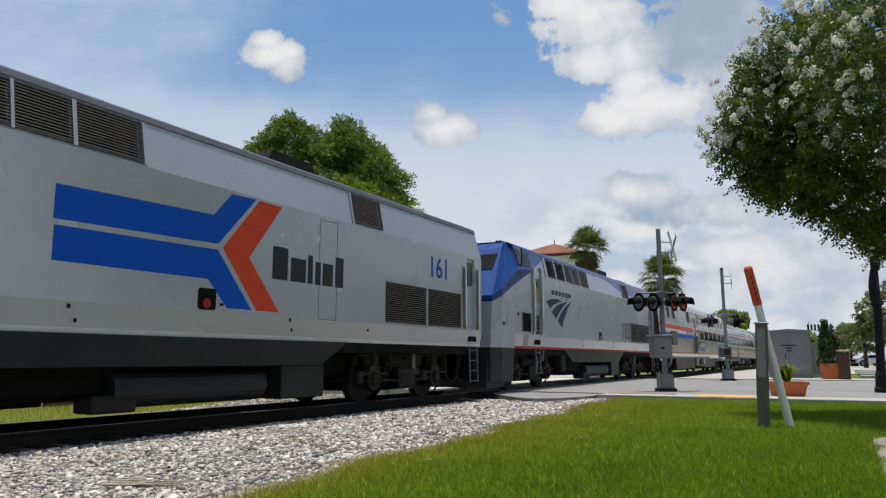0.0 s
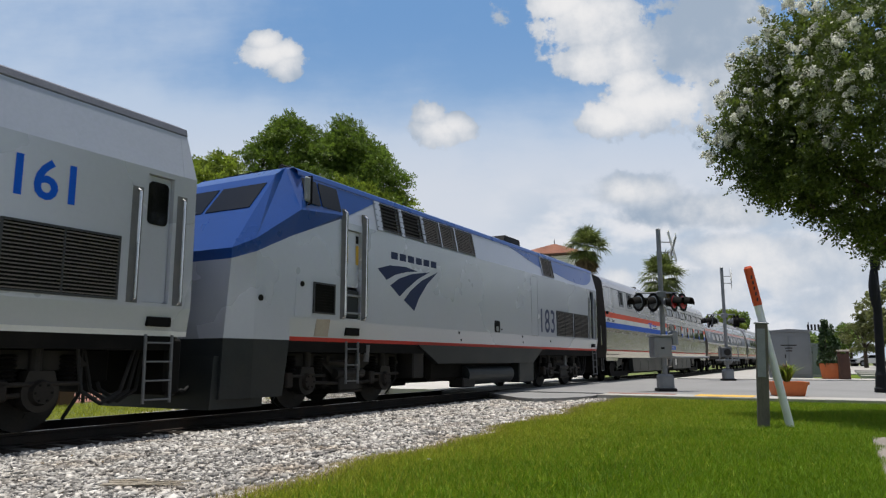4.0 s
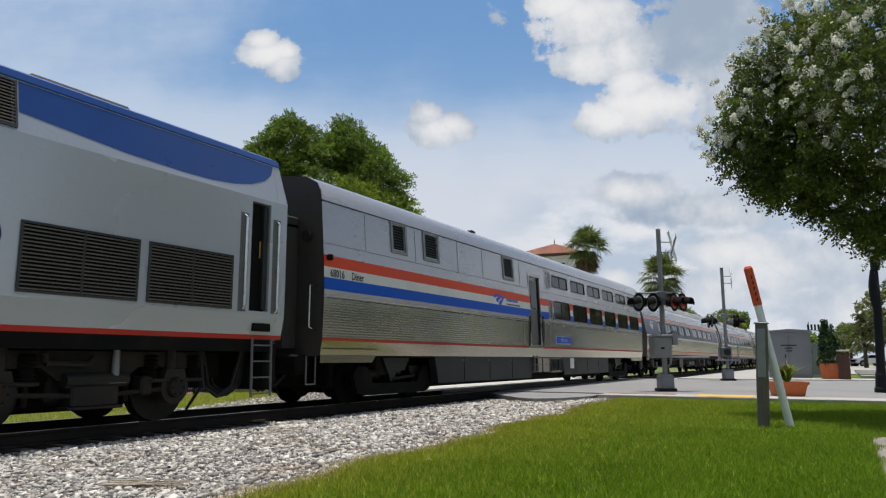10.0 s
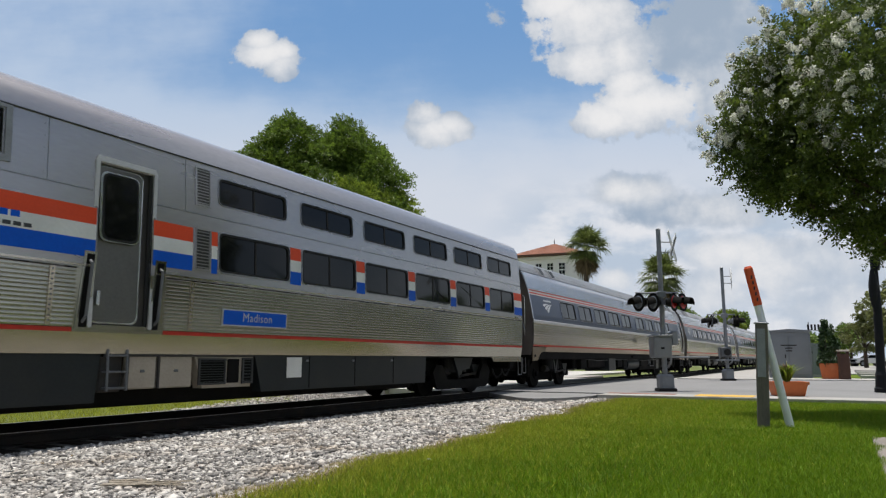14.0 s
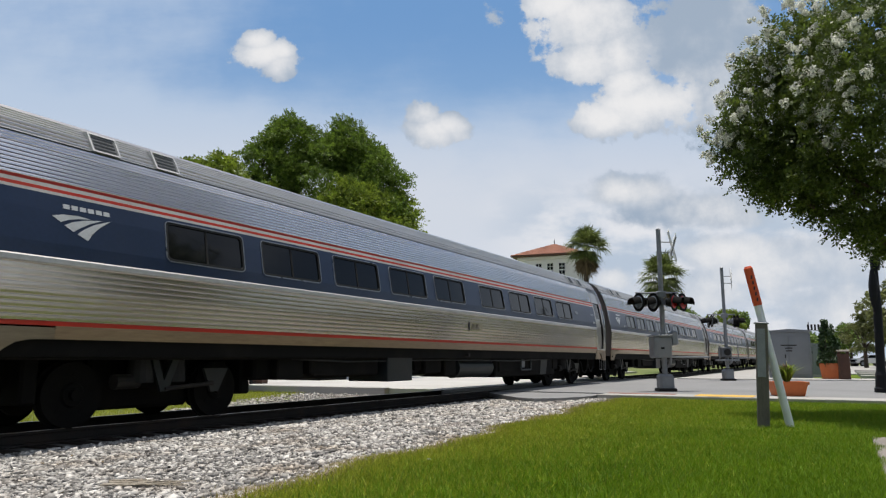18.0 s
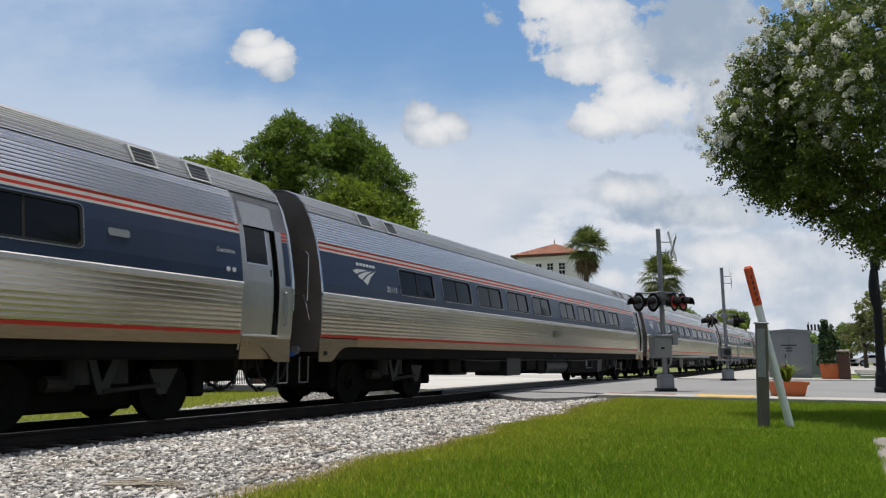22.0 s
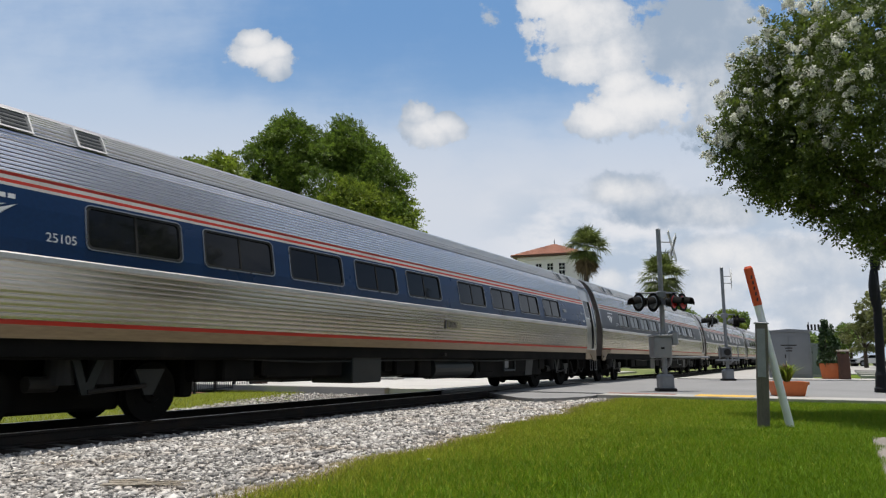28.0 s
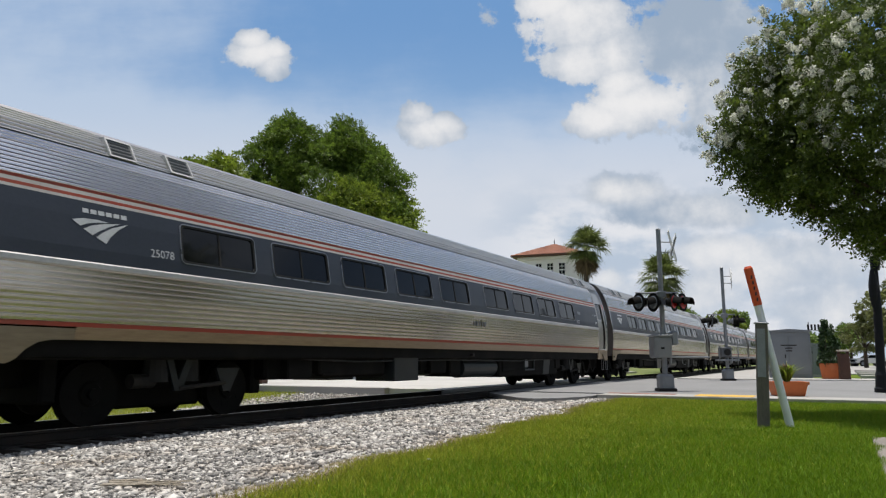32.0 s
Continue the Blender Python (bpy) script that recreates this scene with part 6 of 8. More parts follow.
    facet([(0.34, -1.46, 2.80), (0.34, 1.46, 2.80), (1.58, 1.22, 4.38), (1.58, -1.22, 4.38)], 1)
    facet([(1.58, -1.22, 4.38), (1.58, 1.22, 4.38), (1.95, 1.12, 4.61), (1.95, -1.12, 4.61)], 1)
    facet([(1.95, -1.12, 4.61), (1.95, 1.12, 4.61), (2.15, 1.16, 4.66), (2.15, -1.16, 4.66)], 1)
    bmesh.ops.remove_doubles(bm, verts=bm.verts[:], dist=0.001)
    bmesh.ops.recalc_face_normals(bm, faces=bm.faces[:])
    nose = part("nose", bm, skin, root, "silver nose" if arrow else "silver nose below a blue cab front")
    for y0, y1 in ((-1.16, -0.05), (0.05, 1.16)):
        part("windshield", prism([(0.14, y0), (0.80, y0), (0.80, y1), (0.14, y1)], lambda u, v, w: Vector((0.34 + 1.24 * (0.46 + 0.52 * u) - 0.79 * w, v, 2.80 + 1.58 * (0.46 + 0.52 * u) + 0.62 * w)), 0.014), M_GLASS, nose, "dark windshield pane")
    part("headlight", tubed((0.32, 0, 2.4), (0.20, 0, 2.4), 0.16, seg=16), M_LENS_CLEAR, nose)
    part("pilot", prism([(0.10, 0.14), (1.3, 0.14), (1.3, 1.0), (0.16, 1.0)], lambda u, v, w: Vector((u, -1.35 + w, v)), 2.7), M_SKIRT, root, "dark pilot plate")
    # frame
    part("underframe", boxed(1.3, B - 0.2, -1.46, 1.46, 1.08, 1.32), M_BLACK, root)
    # Black fillers beside the tank, added where the underside is in shade.
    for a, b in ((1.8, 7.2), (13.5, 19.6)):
        part("floor_gear", boxed(a, b, -0.95, 0.95, 0.62, 1.1, bevel=0.04), M_BLACK, root, "near-black block for the shaded gear under the floor")
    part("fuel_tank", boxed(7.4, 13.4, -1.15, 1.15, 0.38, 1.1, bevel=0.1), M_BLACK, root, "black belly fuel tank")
    for k in range(3):
        yy = -1.22 + 0.16 * k
        part("jumper_cable", bent_tube([(18.9 + 0.2 * k, yy, 1.1), (19.0 + 0.25 * k, yy, 0.52), (19.3 + 0.25 * k, yy, 0.34), (19.6 + 0.25 * k, yy, 0.5), (19.8 + 0.2 * k, yy, 1.1)], 0.028, 7), M_RUBBER, root)
    # Added block: darkens the open gap behind the rear ladder.
    part("rear_pilot", boxed(20.22, 20.52, -1.38, 1.38, 0.42, 1.26, bevel=0.04), M_BLACK, root, "near-black block closing the gap at the rear")
    coupler(root, 0.0, 1)
    coupler(root, 21.03, -1)
    for x in (4.0, 17.1):
        loco_truck(root, x)
    return root


M_VENT = surface("dark_slat_paint", (0.16, 0.14, 0.125), (0.11, 0.096, 0.088), rough=0.5, scale=5, fine=40, bump=0.05)

TRAIN = []
TRAIN.append((locomotive(-2.72, True), -2.72))
TRAIN.append((locomotive(18.31, False), 18.31))
TRAIN.append((diner(39.34), 39.34))
faded_coach = coach(65.35, M_BAND_FADED, "faded blue")
TRAIN.append((faded_coach, 65.35))
blue_coach = coach(65.35 + 26.01 * 2, M_BAND_BLUE, "deep blue")
slate_coach = coach(65.35 + 26.01 * 3, M_BAND_SLATE, "slate grey")
for k, src in enumerate((faded_coach, None, None, slate_coach, slate_coach, slate_coach)):
    x = 65.35 + 26.01 * (k + 1)
    ob = (blue_coach if k == 1 else slate_coach) if src is None else copy_thing(src, pose(x, TRACK, 0))
    TRAIN.append((ob, x))
for (ob, x), number in zip(TRAIN[4:7], ("25113", "25105", "25078")):
    f = side_place(-1, coach_y)
    part("number", letters(number, 0.17, lambda u, v, w: f(2.68 + u, 2.41 + v, w)), M_PALE_INK, ob, "small pale fleet number")
    part("number", letters(number, 0.17, lambda u, v, w: f(21.60 + u, 2.29 + v, w)), M_PALE_INK, ob, "small pale fleet number")
for (ob, x), number in zip(TRAIN[3:], ("25115", "25113", "25105", "", "", "", "")):
    f = side_place(-1, lambda z: coach_y(z) + 0.006)
    if number:
        part("number_panel", prism([(13.02, 1.72), (13.80, 1.72), (13.80, 1.92), (13.02, 1.92)], f, 0.004), M_STEEL, ob)
        part("number", letters(number, 0.20, lambda u, v, w: f(13.10 + u * 0.92, 1.745 + v, w + 0.005), bold=0.006), M_INK, ob, "small black fleet number")
        decal("number_bar", [(12.96, 1.70), (13.02, 1.70), (13.02, 1.92), (12.96, 1.92)], -1, lambda z: coach_y(z) + 0.014, M_INK, ob)
    else:
        for k in range(5):
            decal("number_bar", [(13.0 + 0.16 * k, 1.84), (13.07 + 0.16 * k, 1.84), (13.07 + 0.16 * k, 1.96), (13.0 + 0.16 * k, 1.96)], -1, lambda z: coach_y(z) + 0.010, M_CAST, ob)


# ---- crossing signals, planters, cabinets ----
def crossing_signal(x, y, h, turn, lamps, buck, bare=False):
    root = empty("crossing_signal", pose(x, y, 0.0, 0, 0, turn))
    tagged(root, "grey steel railway crossing signal with paired round lamps", "crossing signal", "crossing signals")
    base = part("base", boxed(-0.22, 0.22, -0.22, 0.22, -0.05, 0.50, bevel=0.07), M_GALV, root, "cast grey mast base")
    part("base_plate", boxed(-0.27, 0.27, -0.27, 0.27, -0.05, 0.08, bevel=0.03), M_UNDER, root)
    part("mast", tubed((0, 0, 0.3), (0, 0, h), 0.075, 0.07, seg=16), M_GALV, root, "round grey mast")
    part("mast_cap", tubed((0, 0, h), (0, 0, h + 0.04), 0.08, 0.03, seg=16), M_GALV, root)
    if bare:
        bx = part("gate_machine", boxed(-0.22, 0.16, -0.16, 0.34, 1.02, 1.50, bevel=0.05), M_CAST, root, "dark uncovered gate machine")
        for a, b in ((-0.44, -0.40), (0.40, 0.44)):
            part("frame_upright", boxed(-0.26, -0.22, a, b, 0.92, 1.62, bevel=0.008), M_GALV, root)
        part("frame_shelf", boxed(-0.28, 0.20, -0.46, 0.46, 0.86, 0.94, bevel=0.012), M_GREYBOX, root, "pale grey shelf under the gate machine")
        part("crank_disc", tubed((-0.27, 0.06, 1.26), (-0.22, 0.06, 1.26), 0.15, seg=18), M_UNDER, bx)
    else:
        bx = part("relay_box", boxed(-0.38, 0.20, -0.14, 0.40, 0.98, 1.62, bevel=0.04), M_GALV, root, "grey gate mechanism box")
        part("lid", boxed(-0.42, 0.22, -0.18, 0.45, 1.62, 1.67, bevel=0.015), M_GREYBOX, bx)
        part("cover", boxed(-0.395, -0.38, -0.06, 0.34, 1.08, 1.52, bevel=0.006), M_GREYBOX, bx)
        part("counterweight", boxed(-0.20, 0.20, -0.40, -0.18, 1.36, 1.80, bevel=0.05), M_GREYBOX, root, "pale grey counterweight")
        part("latch", boxed(-0.41, -0.39, 0.10, 0.20, 1.24, 1.30, bevel=0.006), M_BLACK, bx)
    part("conduit", bent_tube([(-0.30, -0.12, 0.98), (-0.24, -0.1, 0.8), (-0.05, -0.06, 0.7)], 0.03), M_GALV, root)
    part("gate_arm_stub", bent_tube([(0.1, -0.20, 1.02), (0.2, -0.6, 1.0), (0.35, -1.5, 1.0)], 0.03), M_GALV, root)
    z = 2.76
    part("cross_arm", tubed((-0.02, -0.48, z + 0.20), (-0.02, 0.80, z + 0.20), 0.03, seg=10), M_GALV, root)
    part("clamp", boxed(-0.10, 0.10, -0.13, 0.13, z + 0.06, z + 0.26, bevel=0.02), M_GALV, root)
    for xx, yy, ang, lens in lamps:
        lamp = part("signal_lamp", tubed((-0.12, 0, 0), (0.10, 0, 0), 0.10, 0.17, seg=18), M_BLACK, root, "black round signal lamp")
        lamp.matrix_basis = pose(xx, yy, z - 0.10, 0, 0, ang)
        part("dome", tubed((-0.20, 0, 0), (-0.12, 0, 0), 0.05, 0.15, seg=18), M_GALV, lamp)
        part("target", tubed((0.10, 0, 0), (0.115, 0, 0), 0.285, seg=26), M_BLACK, lamp)
        part("lens", tubed((0.116, 0, 0), (0.145, 0, 0), 0.20, 0.15, seg=20), lens, lamp, "smoky round lens" if lens is M_LENS_SMOKE else "red round lens")
        bm = bmesh.new()
        ring = []
        for k in range(13):
            a = radians(-10 + 200 * k / 12)
            ring.append([bm.verts.new((d, 0.18 * math.cos(a), 0.18 * math.sin(a) - 0.05 * (d > 0.3))) for d in (0.11, 0.40)])
        for p, q in zip(ring[:-1], ring[1:]):
            bm.faces.new((p[0], p[1], q[1], q[0]))
        part("hood", bm, M_BLACK, lamp)
        part("hanger", tubed((0.0, 0, 0.05), (0.0, 0, 0.26), 0.022, seg=8), M_BLACK, lamp)
    cb = empty("crossbuck", pose(0.10, -0.46, h - 0.52, 0, 0, buck))
    cb.parent = root
    for a in (45, -45):
        bm = boxed(-0.008, 0.008, -0.60, 0.60, -0.095, 0.095, bevel=0.004)
        bmesh.ops.transform(bm, matrix=pose(0.01 if a > 0 else -0.01, 0, 0, a, 0, 0), verts=bm.verts[:])
        part("blade", bm, M_WHITE, cb, "white crossbuck blade")
        for k in range(8):
            bm = boxed(-0.010, 0.010, -0.46 + 0.12 * k, -0.40 + 0.12 * k, -0.05, 0.05)
            bmesh.ops.transform(bm, matrix=pose(0.018 if a > 0 else -0.018, 0, 0, a, 0, 0), verts=bm.verts[:])
            part("writing_bar", bm, M_INK, cb)
    for dz in (-0.16, 0.16):
        part("bracket", tubed((0, 0, h - 0.55 + dz), (0.10, -0.46, h - 0.55 + dz), 0.016, seg=8), M_GALV, root)
    return root


crossing_signal(22.28, 4.72, 4.95, 29, ((-0.16, 0.66, 112, M_LENS_SMOKE), (-0.10, 0.20, 112, M_LENS_SMOKE), (-0.18, -0.22, -130, M_LENS_RED), (-0.10, -0.52, -134, M_LENS_RED)), 57)
crossing_signal(34.6, 4.55, 5.12, 29, ((-0.10, 0.52, 84, M_LENS_SMOKE), (0.20, 0.56, 80, M_LENS_SMOKE), (-0.10, -0.44, -96, M_LENS_RED), (0.20, -0.42, -92, M_LENS_RED)), 66, True)


def timber_post():
    root = empty("timber_post", pose(12.02, 1.12, -0.12, 2.4, 0, 9))
    tagged(root, "weathered grey timber post standing in the lawn", "post")
    part("shaft", boxed(-0.085, 0.085, -0.085, 0.085, -0.05, 1.60, bevel=0.012), M_WOOD, root)
    part("metal_plate", boxed(-0.10, -0.09, -0.045, 0.075, 0.78, 1.52, bevel=0.004), M_GALV, root, "dull grey metal plate")
    part("metal_cap", boxed(-0.097, 0.097, -0.105, 0.105, 1.595, 1.615, bevel=0.006), M_GALV, root)


def marker_tube():
    """A leaning white utility marker with an orange top."""
    foot, top = Vector((12.25, 0.76, -0.12)), Vector((12.0, 1.19, 2.38))
    root = empty("marker_tube", Matrix.Translation(foot))
    tagged(root, "leaning white plastic marker tube with orange top", "marker post")
    d = top - foot
    part("tube", tubed((0, 0, 0), d * 0.76, 0.060, seg=20), M_PALE_TUBE, root, "white plastic tube", smooth=False)
    part("orange_sleeve", tubed(d * 0.755, d * 0.985, 0.068, seg=20), M_ORANGE, root, "orange sleeve")
    part("cap", tubed(d * 0.985, d, 0.068, 0.045, seg=20), M_ORANGE, root)
    for k in range(5):
        c = d * (0.79 + 0.035 * k)
        side = Vector((-0.066, -0.022, 0))
        bm = boxed(-0.004, 0.004, -0.012, 0.012, -0.028, 0.028)
        bmesh.ops.translate(bm, vec=c + side * 0.97, verts=bm.verts[:])
        part("writing_bar", bm, M_INK, root)


M_PALE_TUBE = surface("white_plastic", (0.82, 0.84, 0.86), (0.74, 0.76, 0.78), rough=0.4, scale=3, fine=40, bump=0.03, dirt=(0.4, 0.38, 0.33), dirt_amount=0.3)
timber_post()
marker_tube()


def leaf_blades(n, spread, height, width, seed, tip=0.0):
    """Long pointed leaves fanning up and outward from one root."""
    r = random.Random(seed)
    bm = bmesh.new()
    for k in range(n):
        a, out, h = r.uniform(0, 2 * math.pi), spread * r.uniform(0.35, 1), height * r.uniform(0.6, 1)
        d = Vector((math.cos(a), math.sin(a), 0))
        side = Vector((-d.y, d.x, 0)) * width * r.uniform(0.7, 1.2)
        pts = [d * 0.03, d * out * 0.45 + Vector((0, 0, h * 0.7)), d * out + Vector((0, 0, h * r.uniform(0.75, 1.0) - tip))]
        a0, a1 = bm.verts.new(pts[0] - side * 0.5), bm.verts.new(pts[0] + side * 0.5)
        b0, b1 = bm.verts.new(pts[1] - side), bm.verts.new(pts[1] + side)
        c = bm.verts.new(pts[2])
        bm.faces.new((a0, a1, b1, b0))
        bm.faces.new((b0, b1, c))
    return bm


def planter(name, x, y, z, w, h, turn, label):
    root = empty(name, pose(x, y, z, 0, 0, turn))
    tagged(root, label, "planter", "street planters")
    a, b = w * 0.40, w * 0.5
    bm = bmesh.new()
    lo = [bm.verts.new((i * a, j * a, 0)) for i, j in ((-1, -1), (1, -1), (1, 1), (-1, 1))]
    hi = [bm.verts.new((i * b, j * b, h)) for i, j in ((-1, -1), (1, -1), (1, 1), (-1, 1))]
    inn = [bm.verts.new((i * (b - 0.06), j * (b - 0.06), h)) for i, j in ((-1, -1), (1, -1), (1, 1), (-1, 1))]
    dp = [bm.verts.new((i * (b - 0.08), j * (b - 0.08), h - 0.06)) for i, j in ((-1, -1), (1, -1), (1, 1), (-1, 1))]
    bm.faces.new(list(reversed(lo)))
    for k in range(4):
        j = (k + 1) % 4
        for p, q in ((lo, hi), (hi, inn), (inn, dp)):
            bm.faces.new((p[k], p[j], q[j], q[k]))
    part("pot", bm, M_TERRA, root, "square terracotta pot")
    part("rim", boxed(-b - 0.02, b + 0.02, -b - 0.02, -b + 0.03, h - 0.07, h + 0.004, bevel=0.008), M_TERRA, root)
    part("soil", boxed(-b + 0.07, b - 0.07, -b + 0.07, b - 0.07, h - 0.1, h - 0.05), M_SOIL, root)
    return root


pl = planter("planter", 20.75, 1.30, 0.0, 0.80, 0.36, 20, "low square terracotta planter with a spiky plant")
ob = part("spiky_plant", leaf_blades(90, 0.55, 0.62, 0.025, 3), M_LEAF_PALE, pl, "spiky yellow-green plant")
ob.location = (0, 0, 0.3)
ob = part("dry_leaves", leaf_blades(26, 0.30, 0.66, 0.025, 4), M_PALM_DRY, pl, "reddish dry centre leaves")
ob.location = (0, 0, 0.3)


# ---- foliage from arrays ----
def leaf_cloud(name, centres, radii, per, size, seed, squash=0.8, flat=0.35):
    """Many small folded leaves on the shells of clumps. Returns a mesh."""
    r = np.random.default_rng(seed)
    c = np.repeat(np.asarray(centres, float), per, axis=0)
    rad = np.repeat(np.asarray(radii, float), per)
    d = r.normal(size=(len(c), 3))
    d /= np.linalg.norm(d, axis=1)[:, None]
    p = c + d * (rad * r.uniform(0.35, 1.05, len(c)) ** 0.6)[:, None] * np.array([1, 1, squash])
    n = d + r.normal(size=d.shape) * 0.7 + np.array([0, 0, flat])
    n /= np.linalg.norm(n, axis=1)[:, None]
    a = np.cross(n, r.normal(size=d.shape))
    a /= np.linalg.norm(a, axis=1)[:, None]
    b = np.cross(n, a)
    s = size * r.uniform(0.6, 1.3, len(c))[:, None]
    v = np.stack([p - a * s, p + b * s * 0.45 - n * s * 0.12, p + a * s, p - b * s * 0.45 - n * s * 0.12], 1).reshape(-1, 3)
    f = np.arange(len(v)).reshape(-1, 4)
    return from_arrays(name, v, f, 4)


def spray_cloud(name, centres, radii, twigs, leaves, length, size, seed, rise=0.0, squash=0.85, slim=0.42):
    """Twigs that leave the clumps outward and up (or droop), each with leaves in two rows along it. Returns a mesh."""
    r = np.random.default_rng(seed)
    c = np.repeat(np.asarray(centres, float), twigs, axis=0)
    rad = np.repeat(np.asarray(radii, float), twigs)
    m = len(c)
    d = r.normal(size=(m, 3))
    d /= np.linalg.norm(d, axis=1)[:, None]
    root = c + d * (rad * r.uniform(0.15, 0.95, m))[:, None] * np.array([1, 1, squash])
    way = d + r.normal(size=(m, 3)) * 0.45 + np.array([0, 0, rise])
    way /= np.linalg.norm(way, axis=1)[:, None]
    span = length * r.uniform(0.5, 1.2, m)
    k = np.tile(np.arange(leaves), m)
    t = (k + 0.6) / leaves
    way, root, span = np.repeat(way, leaves, axis=0), np.repeat(root, leaves, axis=0), np.repeat(span, leaves)
    p = root + way * (t * span)[:, None] + np.stack([np.zeros(len(t)), np.zeros(len(t)), -0.35 * span * t * t], 1)
    side = np.cross(way, np.repeat(r.normal(size=(m, 3)), leaves, axis=0))
    side /= np.linalg.norm(side, axis=1)[:, None]
    a = side * np.where(k % 2, 1.0, -1.0)[:, None] + way * 0.6 + r.normal(size=p.shape) * 0.35
    a /= np.linalg.norm(a, axis=1)[:, None]
    n = np.cross(a, way + r.normal(size=p.shape) * 0.3)
    n /= np.linalg.norm(n, axis=1)[:, None] + 1e-9
    b = np.cross(n, a)
    q = size * r.uniform(0.65, 1.25, len(p))[:, None]
    v = np.stack([p, p + a * q + b * q * slim - n * q * 0.15, p + a * q * 2, p + a * q - b * q * slim - n * q * 0.15], 1).reshape(-1, 3)
    return from_arrays(name, v, np.arange(len(v)).reshape(-1, 4), 4)


def limb(bm, a, b, r0, r1, seed, steps=5, wob=0.12):
    r = random.Random(seed)
    a, b = Vector(a), Vector(b)
    L = (b - a).length
    prev, pr = a, r0
    for k in range(1, steps + 1):
        t = k / steps
        q = a.lerp(b, t) + (Vector((r.uniform(-1, 1), r.uniform(-1, 1), r.uniform(-0.5, 0.5))) * wob * L * 0.3 if k < steps else Vector())
        rr = r0 + (r1 - r0) * t
        tube(bm, prev, q, pr, rr, seg=9, caps=k == steps)
        prev, pr = q, rr


def clumps_in(rnd, centre, half, count, lo, hi, shell=0.55):
    """Clump centres scattered through an ellipsoid, more of them towards its skin."""
    out, rad = [], []
    while len(out) < count:
        d = Vector((rnd.gauss(0, 1), rnd.gauss(0, 1), rnd.gauss(0, 1))).normalized()
        t = shell + (1 - shell) * rnd.random() ** 0.6
        out.append((centre[0] + d.x * half[0] * t, centre[1] + d.y * half[1] * t, centre[2] + d.z * half[2] * t))
        rad.append(rnd.uniform(lo, hi))
    return out, rad


CLUMPS = {}


def tree(name, x, y, z, label, crowns, trunk_h, trunk_r, leaf, per, size, seed, limbs=6, category="tree", fine=1.0, spray=None):
    """crowns: (centre offset, half sizes, clump count, clump radius low, high, material)."""
    root = empty(name, pose(x, y, z))
    tagged(root, label, category, "trees")
    rnd = random.Random(seed)
    bm = bmesh.new()
    limb(bm, (0, 0, -0.2), (0, 0, trunk_h), trunk_r, trunk_r * 0.7, seed, wob=0.05)
    part("trunk", bm, M_BARK, root, "grey-brown trunk")
    for k in range(limbs):
        c, h = crowns[k % len(crowns)][:2]
        a = 2 * math.pi * k / limbs + rnd.uniform(-0.3, 0.3)
        bm = bmesh.new()
        limb(bm, (0, 0, trunk_h * rnd.uniform(0.75, 1.0)), (c[0] + h[0] * 0.6 * math.cos(a), c[1] + h[1] * 0.6 * math.sin(a), c[2] + h[2] * rnd.uniform(-0.3, 0.5)), trunk_r * 0.5, trunk_r * 0.12, seed + k, wob=0.14)
        part("limb", bm, M_BARK, root)
    for i, (c, h, count, lo, hi, m) in enumerate(crowns):
        cs, rs = clumps_in(rnd, c, h, int(count * fine), lo / fine ** 0.4, hi / fine ** 0.4)
        CLUMPS.setdefault(root.name, []).extend((Vector(q), k, Vector(c)) for q, k in zip(cs, rs))
        me = spray_cloud("crown", cs, rs, *spray[:4], seed + 50 + i, *spray[4:]) if spray else leaf_cloud("crown", cs, rs, per, size, seed + 50 + i)
        mesh_part("crown", me, m or leaf, root, "leafy crown")
    return root


# large tree behind the train and a paler one beside it
tree("shade_tree", 31.3, 25.6, -0.2, "broad dark green shade tree behind the track",
     [((0.2, 0.2, 10.0), (4.2, 4.0, 3.8), 110, 0.6, 1.1, None), ((-1.9, 0.6, 13.2), (1.5, 1.5, 1.6), 30, 0.4, 0.7, None), ((1.0, -0.9, 13.2), (1.8, 1.8, 1.6), 34, 0.4, 0.75, None), ((1.9, -2.4, 11.6), (1.9, 1.9, 1.9), 30, 0.45, 0.8, None), ((1.7, -3.3, 8.9), (1.5, 1.5, 1.8), 26, 0.4, 0.7, None),
      ((-2.7, 1.2, 11.2), (1.7, 1.6, 2.0), 34, 0.4, 0.75, None), ((2.6, -1.0, 12.7), (1.5, 1.5, 1.5), 30, 0.4, 0.7, None), ((-0.8, -3.2, 9.4), (2.2, 1.2, 1.2), 36, 0.4, 0.65, M_LEAF_PALE), ((1.2, -4.0, 8.2), (2.0, 1.4, 1.3), 30, 0.35, 0.6, M_LEAF_PALE), ((2.4, -3.6, 9.4), (1.3, 1.2, 1.0), 22, 0.35, 0.6, M_LEAF_PALE)],
     6.2, 0.34, M_LEAF_OAK, 0, 0.1, 11, limbs=9, fine=2.1, spray=(22, 10, 0.62, 0.080, 0.7, 0.85, 0.5))
tree("street_tree", 25.3, 27.4, -0.2, "smaller pale green tree behind the track",
     [((-0.6, 0, 9.9), (2.0, 2.0, 1.5), 50, 0.3, 0.6, None), ((1.8, -0.8, 9.0), (1.6, 1.4, 1.5), 30, 0.3, 0.55, None)], 6.8, 0.2, M_LEAF_PALE, 0, 0.13, 12, fine=1.5, spray=(18, 8, 0.6, 0.105, 0.7, 0.85, 0.5))

# flowering tree over the lawn
NEAR = 0.95
